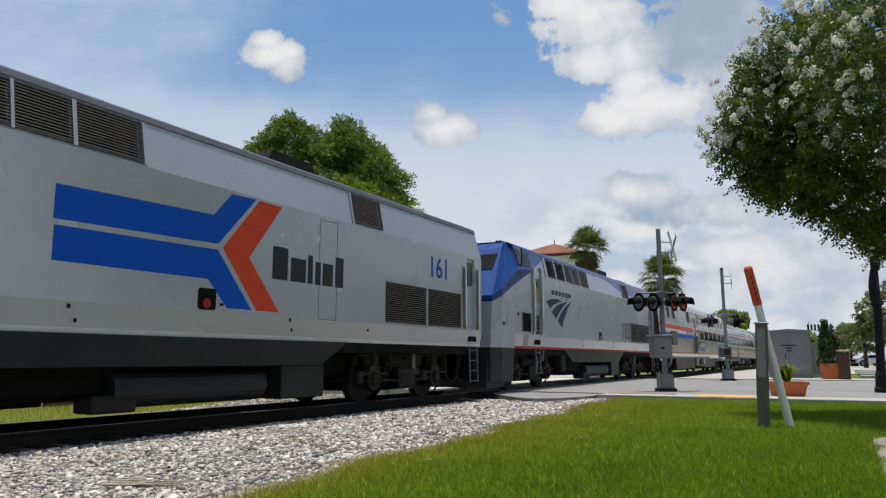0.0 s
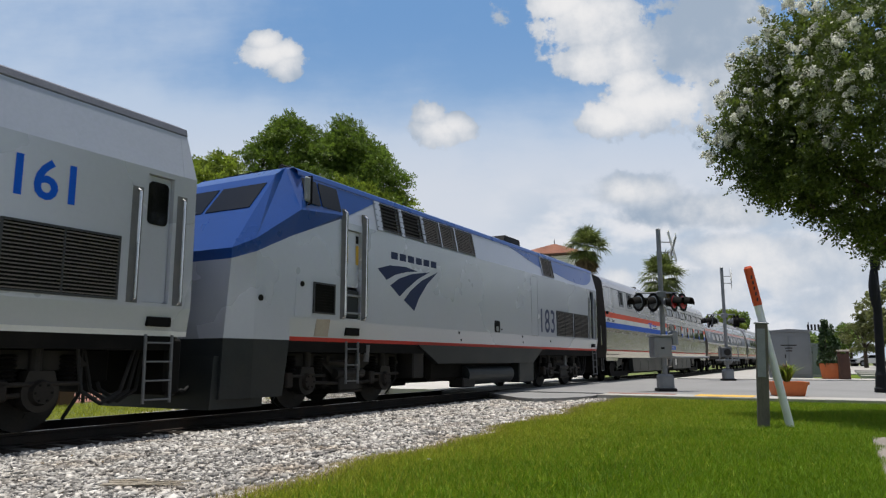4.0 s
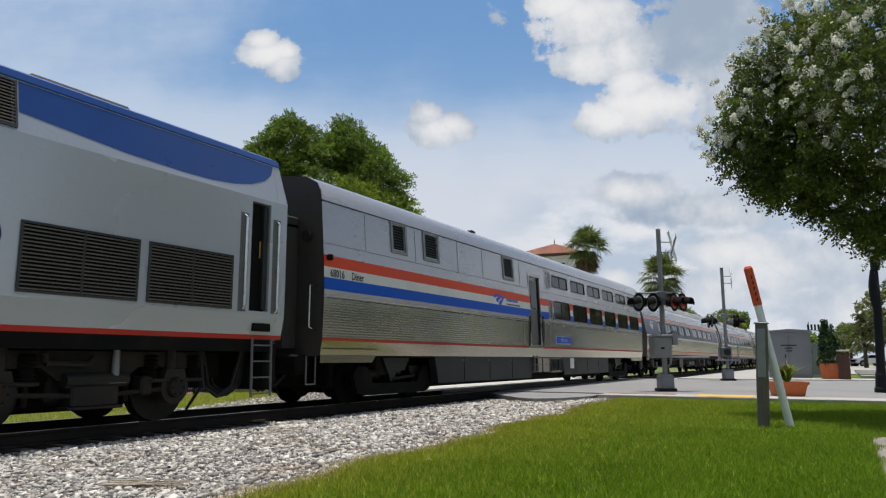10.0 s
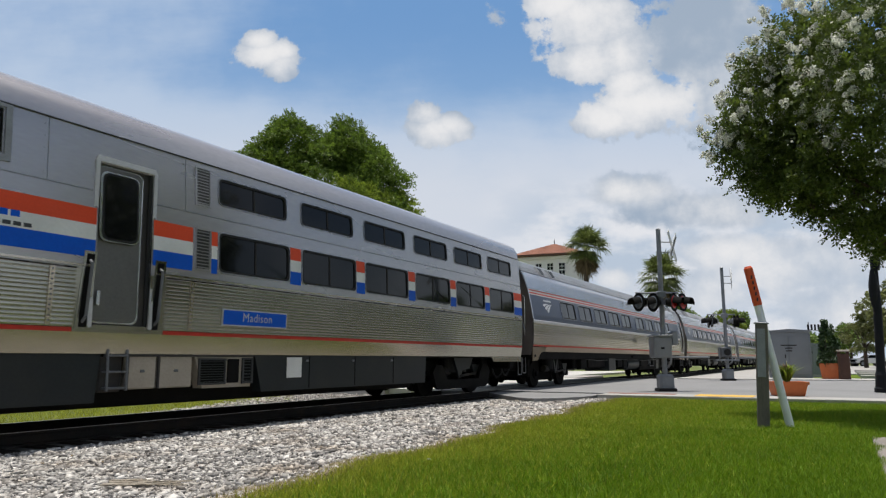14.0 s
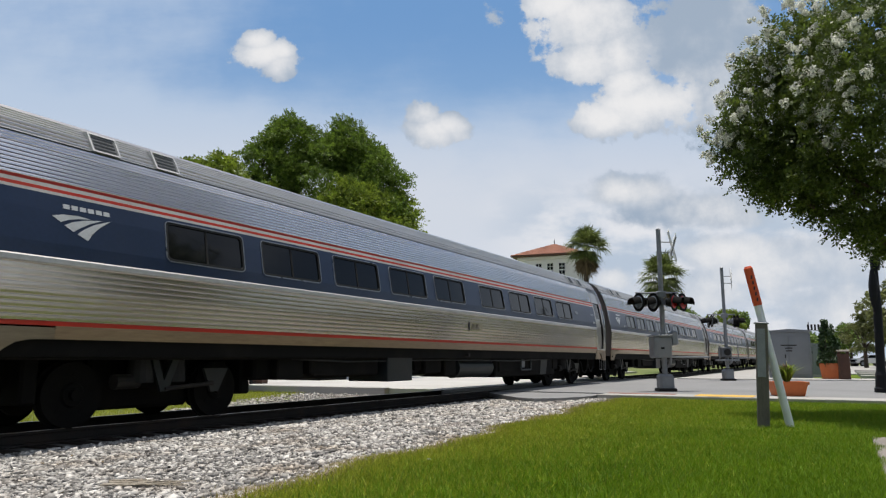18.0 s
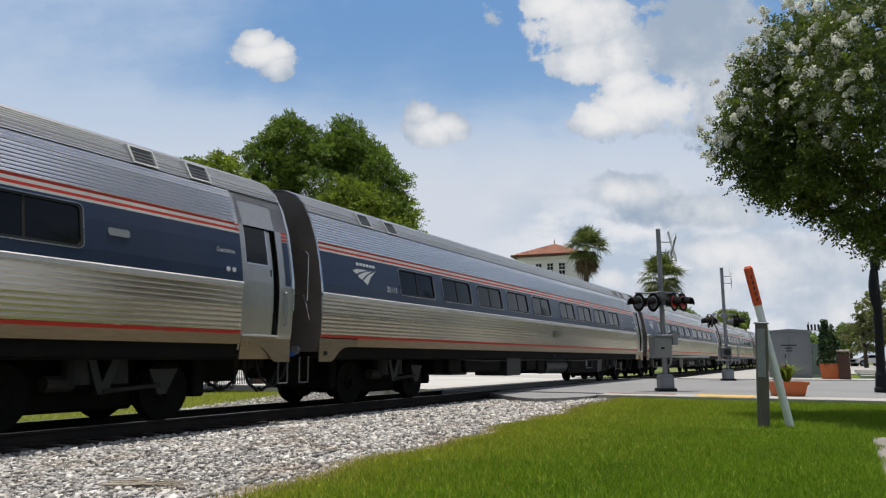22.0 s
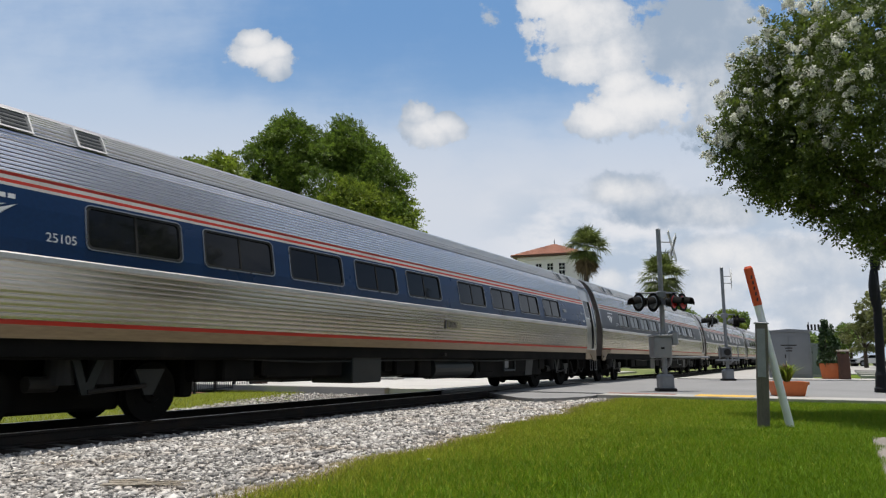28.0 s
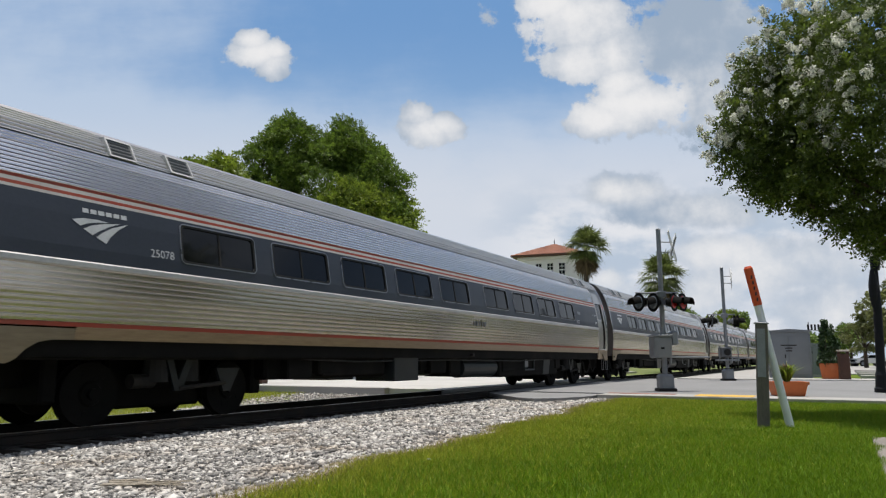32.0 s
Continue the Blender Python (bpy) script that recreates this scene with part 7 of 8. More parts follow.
MYRTLE_CROWNS = [((0, 0.4, 6.2), (3.1, 2.7, 2.0), 130, 0.32, 0.60), ((0.2, -0.2, 8.1), (2.4, 2.1, 2.0), 95, 0.3, 0.55), ((0.0, 2.85, 6.0), (1.2, 1.1, 1.2), 52, 0.2, 0.36), ((-0.1, 2.95, 5.1), (1.1, 0.95, 0.75), 34, 0.16, 0.30), ((-2.1, 0.4, 5.4), (1.4, 1.4, 1.0), 30, 0.25, 0.45),
                 ((0.3, 2.3, 7.1), (1.3, 1.1, 1.0), 36, 0.22, 0.42), ((0.1, 2.2, 4.6), (1.6, 1.2, 0.5), 34, 0.12, 0.24), ((0.1, 1.3, 4.0), (2.2, 1.3, 0.6), 36, 0.10, 0.22), ((0.3, 0.9, 3.45), (1.8, 0.9, 0.45), 24, 0.10, 0.2), ((0.3, -0.6, 4.4), (2.6, 1.7, 0.9), 46, 0.16, 0.34)]
myrtle = tree("flowering_tree", 15.6 * NEAR, -2.02 * NEAR, -0.1, "crape myrtle with dark leaves and white blossom",
     [((c[0] * NEAR, c[1] * NEAR, 1.03 + (c[2] - 1.03) * NEAR), tuple(q * NEAR for q in h), n_c, lo * NEAR, hi * NEAR, None) for c, h, n_c, lo, hi in MYRTLE_CROWNS],
     3.0, 0.11, M_LEAF_MYRTLE, 0, 0.05, 21, limbs=12, fine=1.7, spray=(19, 9, 0.26, 0.040, 0.0, 0.85, 0.5))
rnd = random.Random(33)
cs, rs = [], []
pool = [q for q in CLUMPS["flowering_tree"] if q[0].z > 4.7]
for k in range(600):
    q, rad, c = rnd.choice(pool)
    out = (q - c).normalized() + Vector((rnd.gauss(0, 0.35), rnd.gauss(0, 0.35), rnd.gauss(0.35, 0.35)))
    tip = q + out.normalized() * (rad + 0.18)
    for b in range(3):
        cs.append(tuple(tip + Vector((rnd.gauss(0, 0.045), rnd.gauss(0, 0.045), 0.045 * b))))
        rs.append(rnd.uniform(0.042, 0.08))
mesh_part("blossom", leaf_cloud("blossom", cs, rs, 44, 0.026, 77, squash=1.1), M_FLOWER, myrtle, "white blossom clusters")


def fan_palm(x, y, z, h, crown, seed, label, skirt=1.6):
    root = empty("fan_palm", pose(x, y, z))
    tagged(root, label, "palm tree", "fan palms")
    bm = bmesh.new()
    limb(bm, (0, 0, -0.2), (0, 0, h - crown * 0.45), 0.30, 0.24, seed, 6, 0.02)
    part("trunk", bm, M_BARK, root, "slender grey trunk")
    r = random.Random(seed)
    for dry in (False, True):
        verts, faces = [], []
        for k in range(30 if dry else 62):
            a = r.uniform(0, 2 * math.pi)
            e = radians(r.uniform(-84, -58) if dry else r.uniform(-50, 85))
            d = Vector((math.cos(a) * math.cos(e), math.sin(a) * math.cos(e), math.sin(e)))
            sd = Vector((-math.sin(a), math.cos(a), 0))
            up = d.cross(sd)
            base = Vector((0, 0, h - crown * (0.62 if dry else 0.5)))
            hub = base + d * crown * (0.16 if dry else 0.22) * r.uniform(0.55, 1.25)
            L = crown * (0.28 if dry else 0.30) * r.uniform(0.75, 1.15)
            n = len(verts)
            verts += [base - sd * 0.03, base + sd * 0.03, hub]
            faces.append((n, n + 1, n + 2))
            for j in range(15):
                t = radians(-78 + 156 * j / 14)
                w = d * math.cos(t) + sd * math.sin(t)
                perp = (sd * math.cos(t) - d * math.sin(t)) * crown * 0.013
                droop = Vector((0, 0, -L * r.uniform(0.0, 0.5)))
                n = len(verts)
                verts += [hub + w * L * 0.55 - perp + up * 0.02, hub + w * L * 0.55 + perp, hub, hub + w * L + droop]
                faces += [(n + 2, n, n + 1), (n, n + 3, n + 1)]
        mesh_part("dry_skirt" if dry else "crown", from_arrays("fronds", verts, faces, 3), M_PALM_DRY if dry else M_PALM, root, "skirt of dead brown fronds" if dry else "crown of green fan fronds")
    return root


fan_palm(71.2, 22.6, -0.2, 15.2, 5.1, 5, "tall fan palm with a brown skirt of dead fronds")
fan_palm(68.6, 14.4, -0.2, 11.4, 5.2, 8, "bushy fan palm behind the crossing")

# ---- tower building with a hipped clay roof ----
def tower(x, y, z, w, h, turn):
    root = empty("tower_building", pose(x, y, z, 0, 0, turn))
    tagged(root, "cream stucco tower building with a hipped clay tile roof", "building")
    part("wall", boxed(-w / 2, w / 2, -w / 2, w / 2, 0, h, bevel=0.05), M_STUCCO, root, "cream stucco walls")
    part("cornice", boxed(-w / 2 - 0.25, w / 2 + 0.25, -w / 2 - 0.25, w / 2 + 0.25, h - 0.55, h - 0.15, bevel=0.08), M_STUCCO, root)
    part("string_course", boxed(-w / 2 - 0.12, w / 2 + 0.12, -w / 2 - 0.12, w / 2 + 0.12, h - 3.9, h - 3.65, bevel=0.05), M_STUCCO, root)
    e = w / 2 + 0.9
    part("eaves", boxed(-e, e, -e, e, h - 0.15, h + 0.05, bevel=0.04), M_BROWN, root)
    bm = bmesh.new()
    rows = 9
    for s in range(4):
        q = Matrix.Rotation(math.pi / 2 * s, 4, "Z")
        for k in range(rows):
            t0, t1 = k / rows, (k + 1) / rows
            a0, a1 = e * (1 - t0), e * (1 - t1) + 0.02
            z0, z1 = h + 0.05 + 1.9 * t0 + 0.06, h + 0.05 + 1.9 * t1
            v = [bm.verts.new(q @ Vector(c)) for c in ((-a0, -a0, z0 - 0.06), (a0, -a0, z0 - 0.06), (a0, -a0, z0), (-a0, -a0, z0), (a1, -a1, z1), (-a1, -a1, z1))]
            bm.faces.new((v[0], v[1], v[2], v[3]))
            bm.faces.new((v[3], v[2], v[4], v[5]))
    part("roof", bm, M_TILE, root, "red clay tile roof in courses")
    part("finial", tubed((0, 0, h + 1.9), (0, 0, h + 2.6), 0.06, 0.02, seg=8), M_LAMPBLACK, root)
    for s in range(4):
        q = Matrix.Rotation(math.pi / 2 * s, 4, "Z")
        for k in (-1, 0, 1):
            for z0, z1 in ((h - 1.85, h - 1.05), (h - 2.95, h - 1.95), (h - 7.0, h - 5.4)):
                c = k * 1.45 + 0.2
                bm = boxed(c - 0.36, c + 0.36, -w / 2 - 0.03, -w / 2 + 0.02, z0, z1)
                bmesh.ops.transform(bm, matrix=q, verts=bm.verts[:])
                win = part("window", bm, M_GLASS, root, "dark small-paned window")
                for a0, a1, b0, b1 in ((c - 0.42, c - 0.36, z0, z1), (c + 0.36, c + 0.42, z0, z1), (c - 0.025, c + 0.025, z0, z1), (c - 0.42, c + 0.42, z1, z1 + 0.05), (c - 0.46, c + 0.46, z0 - 0.06, z0), (c - 0.36, c + 0.36, (z0 + z1) / 2 - 0.025, (z0 + z1) / 2 + 0.025)):
                    bm = boxed(a0, a1, -w / 2 - 0.06, -w / 2 - 0.025, b0, b1)
                    bmesh.ops.transform(bm, matrix=q, verts=bm.verts[:])
                    part("frame_bar", bm, M_WHITE, win)
    return root


tower(85.4, 31.2, -0.2, 7.4, 13.9, 8)

# ---- street lamp ----
def street_lamp(x, y):
    root = empty("street_lamp", pose(x, y, 0, 1.9, 0, 0))
    tagged(root, "black cast-iron street lamp with a furled banner", "street lamp")
    bm = bmesh.new()
    prof = [(0.19, 0.0), (0.19, 0.10), (0.165, 0.14), (0.15, 0.42), (0.165, 0.48), (0.13, 0.58), (0.118, 0.70), (0.112, 2.45), (0.075, 3.3), (0.072, 3.55)]
    for (r0, z0), (r1, z1) in zip(prof[:-1], prof[1:]):
        tube(bm, (0, 0, z0), (0, 0, z1), r0, r1, seg=16, caps=False)
    part("post", bm, M_LAMPBLACK, root, "tapered black post")
    bm = bmesh.new()
    roll = [(0.06, 2.40), (0.12, 2.75), (0.13, 3.05), (0.11, 3.25), (0.07, 3.5)]
    for (r0, z0), (r1, z1) in zip(roll[:-1], roll[1:]):
        tube(bm, (-0.03, 0.07, z0), (-0.03, 0.07, z1), r0, r1, seg=14, caps=False)
    part("wrapped_banner", bm, M_LAMPBLACK, root, "furled dark banner")
    part("collar", tubed((0, 0, 3.5), (0, 0, 3.88), 0.12, 0.135, seg=16), M_LAMPBLACK, root)
    part("globe", tubed((0, 0, 3.88), (0, 0, 4.25), 0.15, 0.2, seg=16), M_WHITE, root, "pale lamp globe")
    part("cap", tubed((0, 0, 4.25), (0, 0, 4.45), 0.21, 0.05, seg=16), M_LAMPBLACK, root)


street_lamp(24.0, -0.93)

# ---- across the street ----
def cabinet(x, y, w, d, h, turn, label, writing=False):
    root = empty("signal_cabinet", pose(x, y, -0.02, 0, 0, turn))
    tagged(root, label, "cabinet", "signal cabinets")
    part("body", boxed(-d / 2, d / 2, -w / 2, w / 2, 0.05, h - 0.1, bevel=0.02), M_GREYBOX, root)
    part("roof", prism([(-w / 2 - 0.06, h - 0.1), (w / 2 + 0.06, h - 0.1), (w / 2 + 0.06, h - 0.02), (0, h + 0.06), (-w / 2 - 0.06, h - 0.02)], lambda u, v, k: Vector((-d / 2 - 0.06 + k, u, v)), d + 0.12), M_GREYBOX, root)
    part("plinth", boxed(-d / 2 - 0.05, d / 2 + 0.05, -w / 2 - 0.05, w / 2 + 0.05, -0.1, 0.06, bevel=0.01), M_CONCRETE, root)
    dr = part("door", boxed(-d / 2 - 0.025, -d / 2, 0.012, w / 2 - 0.08, 0.2, h - 0.3, bevel=0.008), M_GREYBOX, root)
    part("door", boxed(-d / 2 - 0.025, -d / 2, -w / 2 + 0.08, -0.012, 0.2, h - 0.3, bevel=0.008), M_GREYBOX, root)
    part("handle", boxed(-d / 2 - 0.05, -d / 2 - 0.02, 0.16, 0.20, 1.0, 1.2, bevel=0.006), M_UNDER, dr)
    for z in (0.4, h - 0.6):
        part("hinge", tubed((-d / 2 - 0.025, w / 2 - 0.13, z), (-d / 2 - 0.025, w / 2 - 0.13, z + 0.14), 0.018, seg=8), M_UNDER, dr)
    if writing:
        for a, b, z in ((-0.36, 0.36, 1.62), (-0.16, 0.16, 1.48), (-0.14, 0.14, 1.34)):
            part("writing_bar", boxed(-d / 2 - 0.030, -d / 2 - 0.024, a, b, z, z + 0.055), M_UNDER, root)
    part("vent", boxed(-d / 2 - 0.012, -d / 2, -w / 2 + 0.15, -w / 2 + 0.5, h - 0.6, h - 0.4), M_UNDER, root)


cabinet(40.4, 2.35, 1.95, 1.6, 2.40, 5, "grey steel signal equipment hut", True)
cabinet(48.0, 1.54, 0.78, 0.7, 1.86, 5, "smaller grey equipment cabinet")


def conifer(x, y, z, h, r, seed, label):
    root = empty("conifer", pose(x, y, z))
    tagged(root, label, "shrub")
    part("stem", tubed((0, 0, -0.1), (0, 0, h * 0.6), 0.05, 0.02, seg=8), M_BARK, root)
    rr = random.Random(seed)
    cs, rs = [], []
    for k in range(60):
        t = rr.random()
        a = rr.uniform(0, 6.28)
        cs.append((r * (1 - 0.75 * t) * 0.7 * math.cos(a), r * (1 - 0.75 * t) * 0.7 * math.sin(a), 0.15 + h * 0.9 * t))
        rs.append(r * 0.34 * (1.1 - 0.6 * t))
    mesh_part("foliage", leaf_cloud("foliage", cs, rs, 45, 0.075, seed, squash=1.6), M_CONIFER, root, "dense dark sprays")


planter("planter", 38.1, 0.52, 0.0, 0.86, 0.74, 0, "tall terracotta planter across the street")
conifer(38.1, 0.62, 0.55, 2.25, 0.46, 4, "columnar dark green conifer growing in the terracotta planter")
conifer(43.0, 0.30, -0.1, 2.9, 0.52, 9, "dark green conifer beyond the planters")
signals = empty("traffic_signal", pose(70.0, 2.35, -0.05))
tagged(signals, "dark far-off traffic signal on a thin mast arm", "traffic signal")
part("pole", tubed((0, 0, 0), (0, 0, 4.2), 0.07, 0.05, seg=10), M_GALV, signals)
part("mast_arm", tubed((0, 0.1, 3.55), (0, -0.95, 3.45), 0.04, seg=8), M_GALV, signals)
for k in range(4):
    part("signal_head", boxed(-0.12, 0.12, -0.86 + 0.27 * k, -0.70 + 0.27 * k, 3.52, 4.0, bevel=0.03), M_LAMPBLACK, signals)
bin_ = empty("litter_bin", pose(37.5, -0.06, 0.0, 0, 0, 8))
tagged(bin_, "brown litter bin with a pale cap", "bin")
part("body", boxed(-0.22, 0.22, -0.22, 0.22, 0, 1.18, bevel=0.03), M_BROWN, bin_)
part("lid", boxed(-0.25, 0.25, -0.25, 0.25, 1.27, 1.36, bevel=0.03), M_BEIGE, bin_, "beige lid")
for i, j in ((-1, -1), (1, -1), (1, 1), (-1, 1)):
    part("lid_post", boxed(i * 0.18 - 0.03, i * 0.18 + 0.03, j * 0.18 - 0.03, j * 0.18 + 0.03, 1.16, 1.29), M_BROWN, bin_)
for k in range(5):
    part("slat", boxed(-0.235, -0.22, -0.20 + 0.08 * k, -0.14 + 0.08 * k, 0.08, 1.10, bevel=0.004), M_BROWN, bin_)
for k in range(5):
    plate("kerb", 44 + 5.5 * k, 44.5 + 5.5 * k, -14, -0.8, 0.10, 0.3, M_CONCRETE, "low pale concrete kerb across the car park", bevel=0.03)


def vehicle(name, x, y, z, turn, paint, label, pickup=True):
    root = empty(name, pose(x, y, z, 0, 0, turn))
    tagged(root, label, "car", "parked vehicles")
    L, W = (5.7, 1.0) if pickup else (4.6, 0.92)
    low = [(-L / 2, 0.45), (-L / 2 + 0.08, 0.95), (-L / 2 + 0.25, 1.08), (-L * 0.20, 1.14), (L / 2 - 0.05, 1.12), (L / 2, 0.95), (L / 2, 0.42)]
    bm = prism(low, lambda u, v, w: Vector((u, -W + w, v)), 2 * W)
    bmesh.ops.bevel(bm, geom=[e for e in bm.edges if abs(e.verts[0].co.y - e.verts[1].co.y) < 0.01], offset=0.06, segments=2, affect="EDGES")
    part("body", bm, paint, root)
    cab = [(-L * 0.22, 1.12), (-L * 0.08, 1.78), (L * 0.02, 1.88), (L * 0.14, 1.86), (L * 0.17, 1.12)] if pickup else [(-L * 0.20, 1.1), (-L * 0.04, 1.62), (L * 0.25, 1.62), (L * 0.44, 1.1)]
    bm = prism(cab, lambda u, v, w: Vector((u, (-W + 0.12 + w) * (1 - 0.12 * (v - 1.1)), v)), 2 * W - 0.24)
    part("cabin", bm, paint, root)
    for s in (-1, 1):
        g = [(q[0] * 0.88 + cab[0][0] * 0.04, 1.16 + (q[1] - 1.12) * 0.78) for q in cab]
        part("side_window", prism(g, lambda u, v, w: Vector((u, s * (W - 0.12) * (1 - 0.12 * (v - 1.1)) + s * (0.002 + w), v)), 0.012), M_GLASS, root)
        part("headlight", boxed(-L / 2 - 0.01, -L / 2 + 0.12, min(s * (W - 0.32), s * (W - 0.05)), max(s * (W - 0.32), s * (W - 0.05)), 0.78, 0.95, bevel=0.02), M_LENS_CLEAR, root)
        part("tail_light", boxed(L / 2 - 0.08, L / 2 + 0.01, min(s * (W - 0.2), s * (W - 0.04)), max(s * (W - 0.2), s * (W - 0.04)), 0.75, 1.05, bevel=0.02), M_LENS_RED, root)
        for xx in (-L * 0.31, L * 0.31):
            wh = part("wheel", tubed((xx, s * (W - 0.22), 0.38), (xx, s * (W + 0.02), 0.38), 0.38, seg=22), M_RUBBER, root, "black tyre")
            part("rim", tubed((xx, s * (W + 0.02), 0.38), (xx, s * (W + 0.03), 0.38), 0.24, seg=16), M_GALV, wh)
            part("arch", tubed((xx, s * (W - 0.1), 0.42), (xx, s * (W + 0.006), 0.42), 0.45, seg=22), M_BLACK, root)
    c0, c1 = cab[0], cab[1]
    part("windscreen", prism([(0.12, -W + 0.22), (0.9, -W + 0.28), (0.9, W - 0.28), (0.12, W - 0.22)], lambda u, v, w: Vector((c0[0] + (c1[0] - c0[0]) * u - 0.012 - w, v, c0[1] + (c1[1] - c0[1]) * u + 0.006)), 0.01), M_GLASS, root)
    part("grille", boxed(-L / 2 - 0.02, -L / 2 + 0.1, -W + 0.36, W - 0.36, 0.62, 0.92, bevel=0.02), M_BLACK, root)
    part("bumper", boxed(-L / 2 - 0.08, -L / 2 + 0.06, -W + 0.04, W - 0.04, 0.40, 0.58, bevel=0.03), M_GALV, root)
    return root


vehicle("parked_car", 118.0, -3.35, -0.05, -62, M_CAR_WHITE, "white sport utility car parked in the car park", False)

# ---- beyond the track ----
fence = empty("picket_fence")
tagged(fence, "black iron picket fence with brick-brown piers", "fence")
FA, FB = Vector((6.5, 16.35, -0.22)), Vector((22.0, 20.9, -0.22))
fd = (FB - FA)
ang = math.degrees(math.atan2(fd.y, fd.x))
picket = bpy.data.meshes.new("picket")
bm = boxed(-0.011, 0.011, -0.011, 0.011, 0.06, 0.98)
tube(bm, (0, 0, 0.98), (0, 0, 1.06), 0.016, 0.002, seg=6)
bm.to_mesh(picket)
bm.free()
picket.materials.append(M_LAMPBLACK)
N = 120
for k in range(N + 1):
    p = FA + fd * k / N
    shared("picket", picket, fence, pose(p.x, p.y, p.z, 0, 0, ang))
for z in (0.14, 0.90):
    part("fence_rail", tubed(FA + Vector((0, 0, z)), FB + Vector((0, 0, z)), 0.02, seg=6), M_LAMPBLACK, fence)
PIERS = (0.32, 1.0)
for q in PIERS:
    p = FA + fd * q
    bm = boxed(-0.26, 0.26, -0.26, 0.26, -0.05, 1.05, bevel=0.01)
    ob = part("pier", bm, M_BROWN, fence, "brick-brown pier")
    ob.matrix_basis = pose(p.x, p.y, p.z, 0, 0, ang)
    part("pier_cap", boxed(-0.30, 0.30, -0.30, 0.30, 1.05, 1.12, bevel=0.02), M_CONCRETE, ob)
for k in range(12):
    p = FA + fd * ((k + 0.5) / 12)
    ob = part("fence_post", boxed(-0.035, 0.035, -0.035, 0.035, 0, 1.08), M_LAMPBLACK, fence)
    ob.matrix_basis = pose(p.x, p.y, p.z, 0, 0, ang)

bm = bmesh.new()
nrm = Vector((-fd.y, fd.x, 0)).normalized()
quad = [FA + nrm * 0.35, FB + nrm * 0.35, FB + nrm * 4.2, FA + nrm * 9.0]
bm.faces.new([bm.verts.new((p.x, p.y, -0.215)) for p in quad])
tagged(part("plaza", bm, M_BRICKRED), "reddish brick-paved plaza behind the fence", "plaza", kind="structure")
bm = bmesh.new()
bm.faces.new([bm.verts.new(c) for c in ((22.6, 20.8, -0.20), (20.3, 18.2, -0.20), (20.3, 80, -0.20), (-30, 80, -0.20), (-30, 30, -0.20), (5, 28, -0.20))])
tagged(part("parking_lot", bm, M_LIGHT_CONCRETE), "sun-bleached concrete parking lot behind the plaza", "parking", kind="structure")
plate("kerb", 20.0, 20.3, 13.4, 40, 0.02, 0.3, M_CONCRETE, "pale concrete kerb along the street", bevel=0.02)
plate("pavement", 36.64, 42, 12.5, 60, 0.0, 0.25, M_CONCRETE, "pale pavement beyond the track", bevel=0.02)
plate("parking_lot", 42, 64, 16, 70, -0.10, 0.2, M_LIGHT_CONCRETE, "sun-bleached concrete lot along the track")
vehicle("pickup_truck", 37.8, 30.2, -0.19, 39, M_CAR_WHITE, "white pickup truck waiting beyond the track")
vehicle("parked_car", 37.3, 33.4, -0.19, 60, M_GREYBOX, "silver-grey car beyond the track", False)
globe = empty("stone_globe", pose(29.7, 19.5, -0.22))
tagged(globe, "white concrete ball bollard on a plinth", "bollard")
bm = bmesh.new()
bmesh.ops.create_uvsphere(bm, u_segments=24, v_segments=14, radius=0.42, matrix=Matrix.Translation((0, 0, 0.72)))
part("ball", bm, M_WHITE, globe, smooth=True)
part("plinth", boxed(-0.45, 0.45, -0.45, 0.45, -0.05, 0.32, bevel=0.03), M_CONCRETE, globe)

# far trees along the horizon
for k, (x, y, h, w, m, sd) in enumerate([(108, 22, 9.5, 9, M_LEAF_OAK, 41), (118, 15.5, 8.6, 7, M_LEAF_PALE, 42), (96, 30, 8, 8, M_LEAF_OAK, 43), (130, 16.5, 9.5, 8, M_LEAF_OAK, 44), (104, 15.5, 6.4, 4, M_LEAF_PALE, 47),
                                         (94, -6.6, 11.4, 9.5, M_LEAF_OLIVE, 45), (98, -13, 12.5, 9, M_LEAF_OLIVE, 46), (118, -1.2, 6.2, 6, M_LEAF_OAK, 48), (96, -2.4, 6.4, 4.5, M_LEAF_OLIVE, 50), (125, 4.5, 5.0, 8, M_LEAF_OAK, 49),
                                         # Unseen, right of the view: trees added to darken the coaches' reflections.
                                         (84, -18, 11, 10, M_LEAF_OLIVE, 51), (76, -25, 12, 10, M_LEAF_OAK, 52), (66, -30, 11, 10, M_LEAF_OLIVE, 53), (54, -33, 12, 11, M_LEAF_OAK, 54), (102, -22, 11, 10, M_LEAF_OAK, 55)]):
    tree("street_tree", x, y, -0.2, "broad green tree in the distance", [((0, 0, h * 0.62), (w * 0.5, w * 0.5, h * 0.36), 42, w * 0.09, w * 0.16, None), ((w * 0.15, -w * 0.1, h * 0.78), (w * 0.3, w * 0.3, h * 0.2), 18, w * 0.08, w * 0.12, None)], h * 0.45, 0.25, m, 90, w * 0.035, sd, limbs=5)

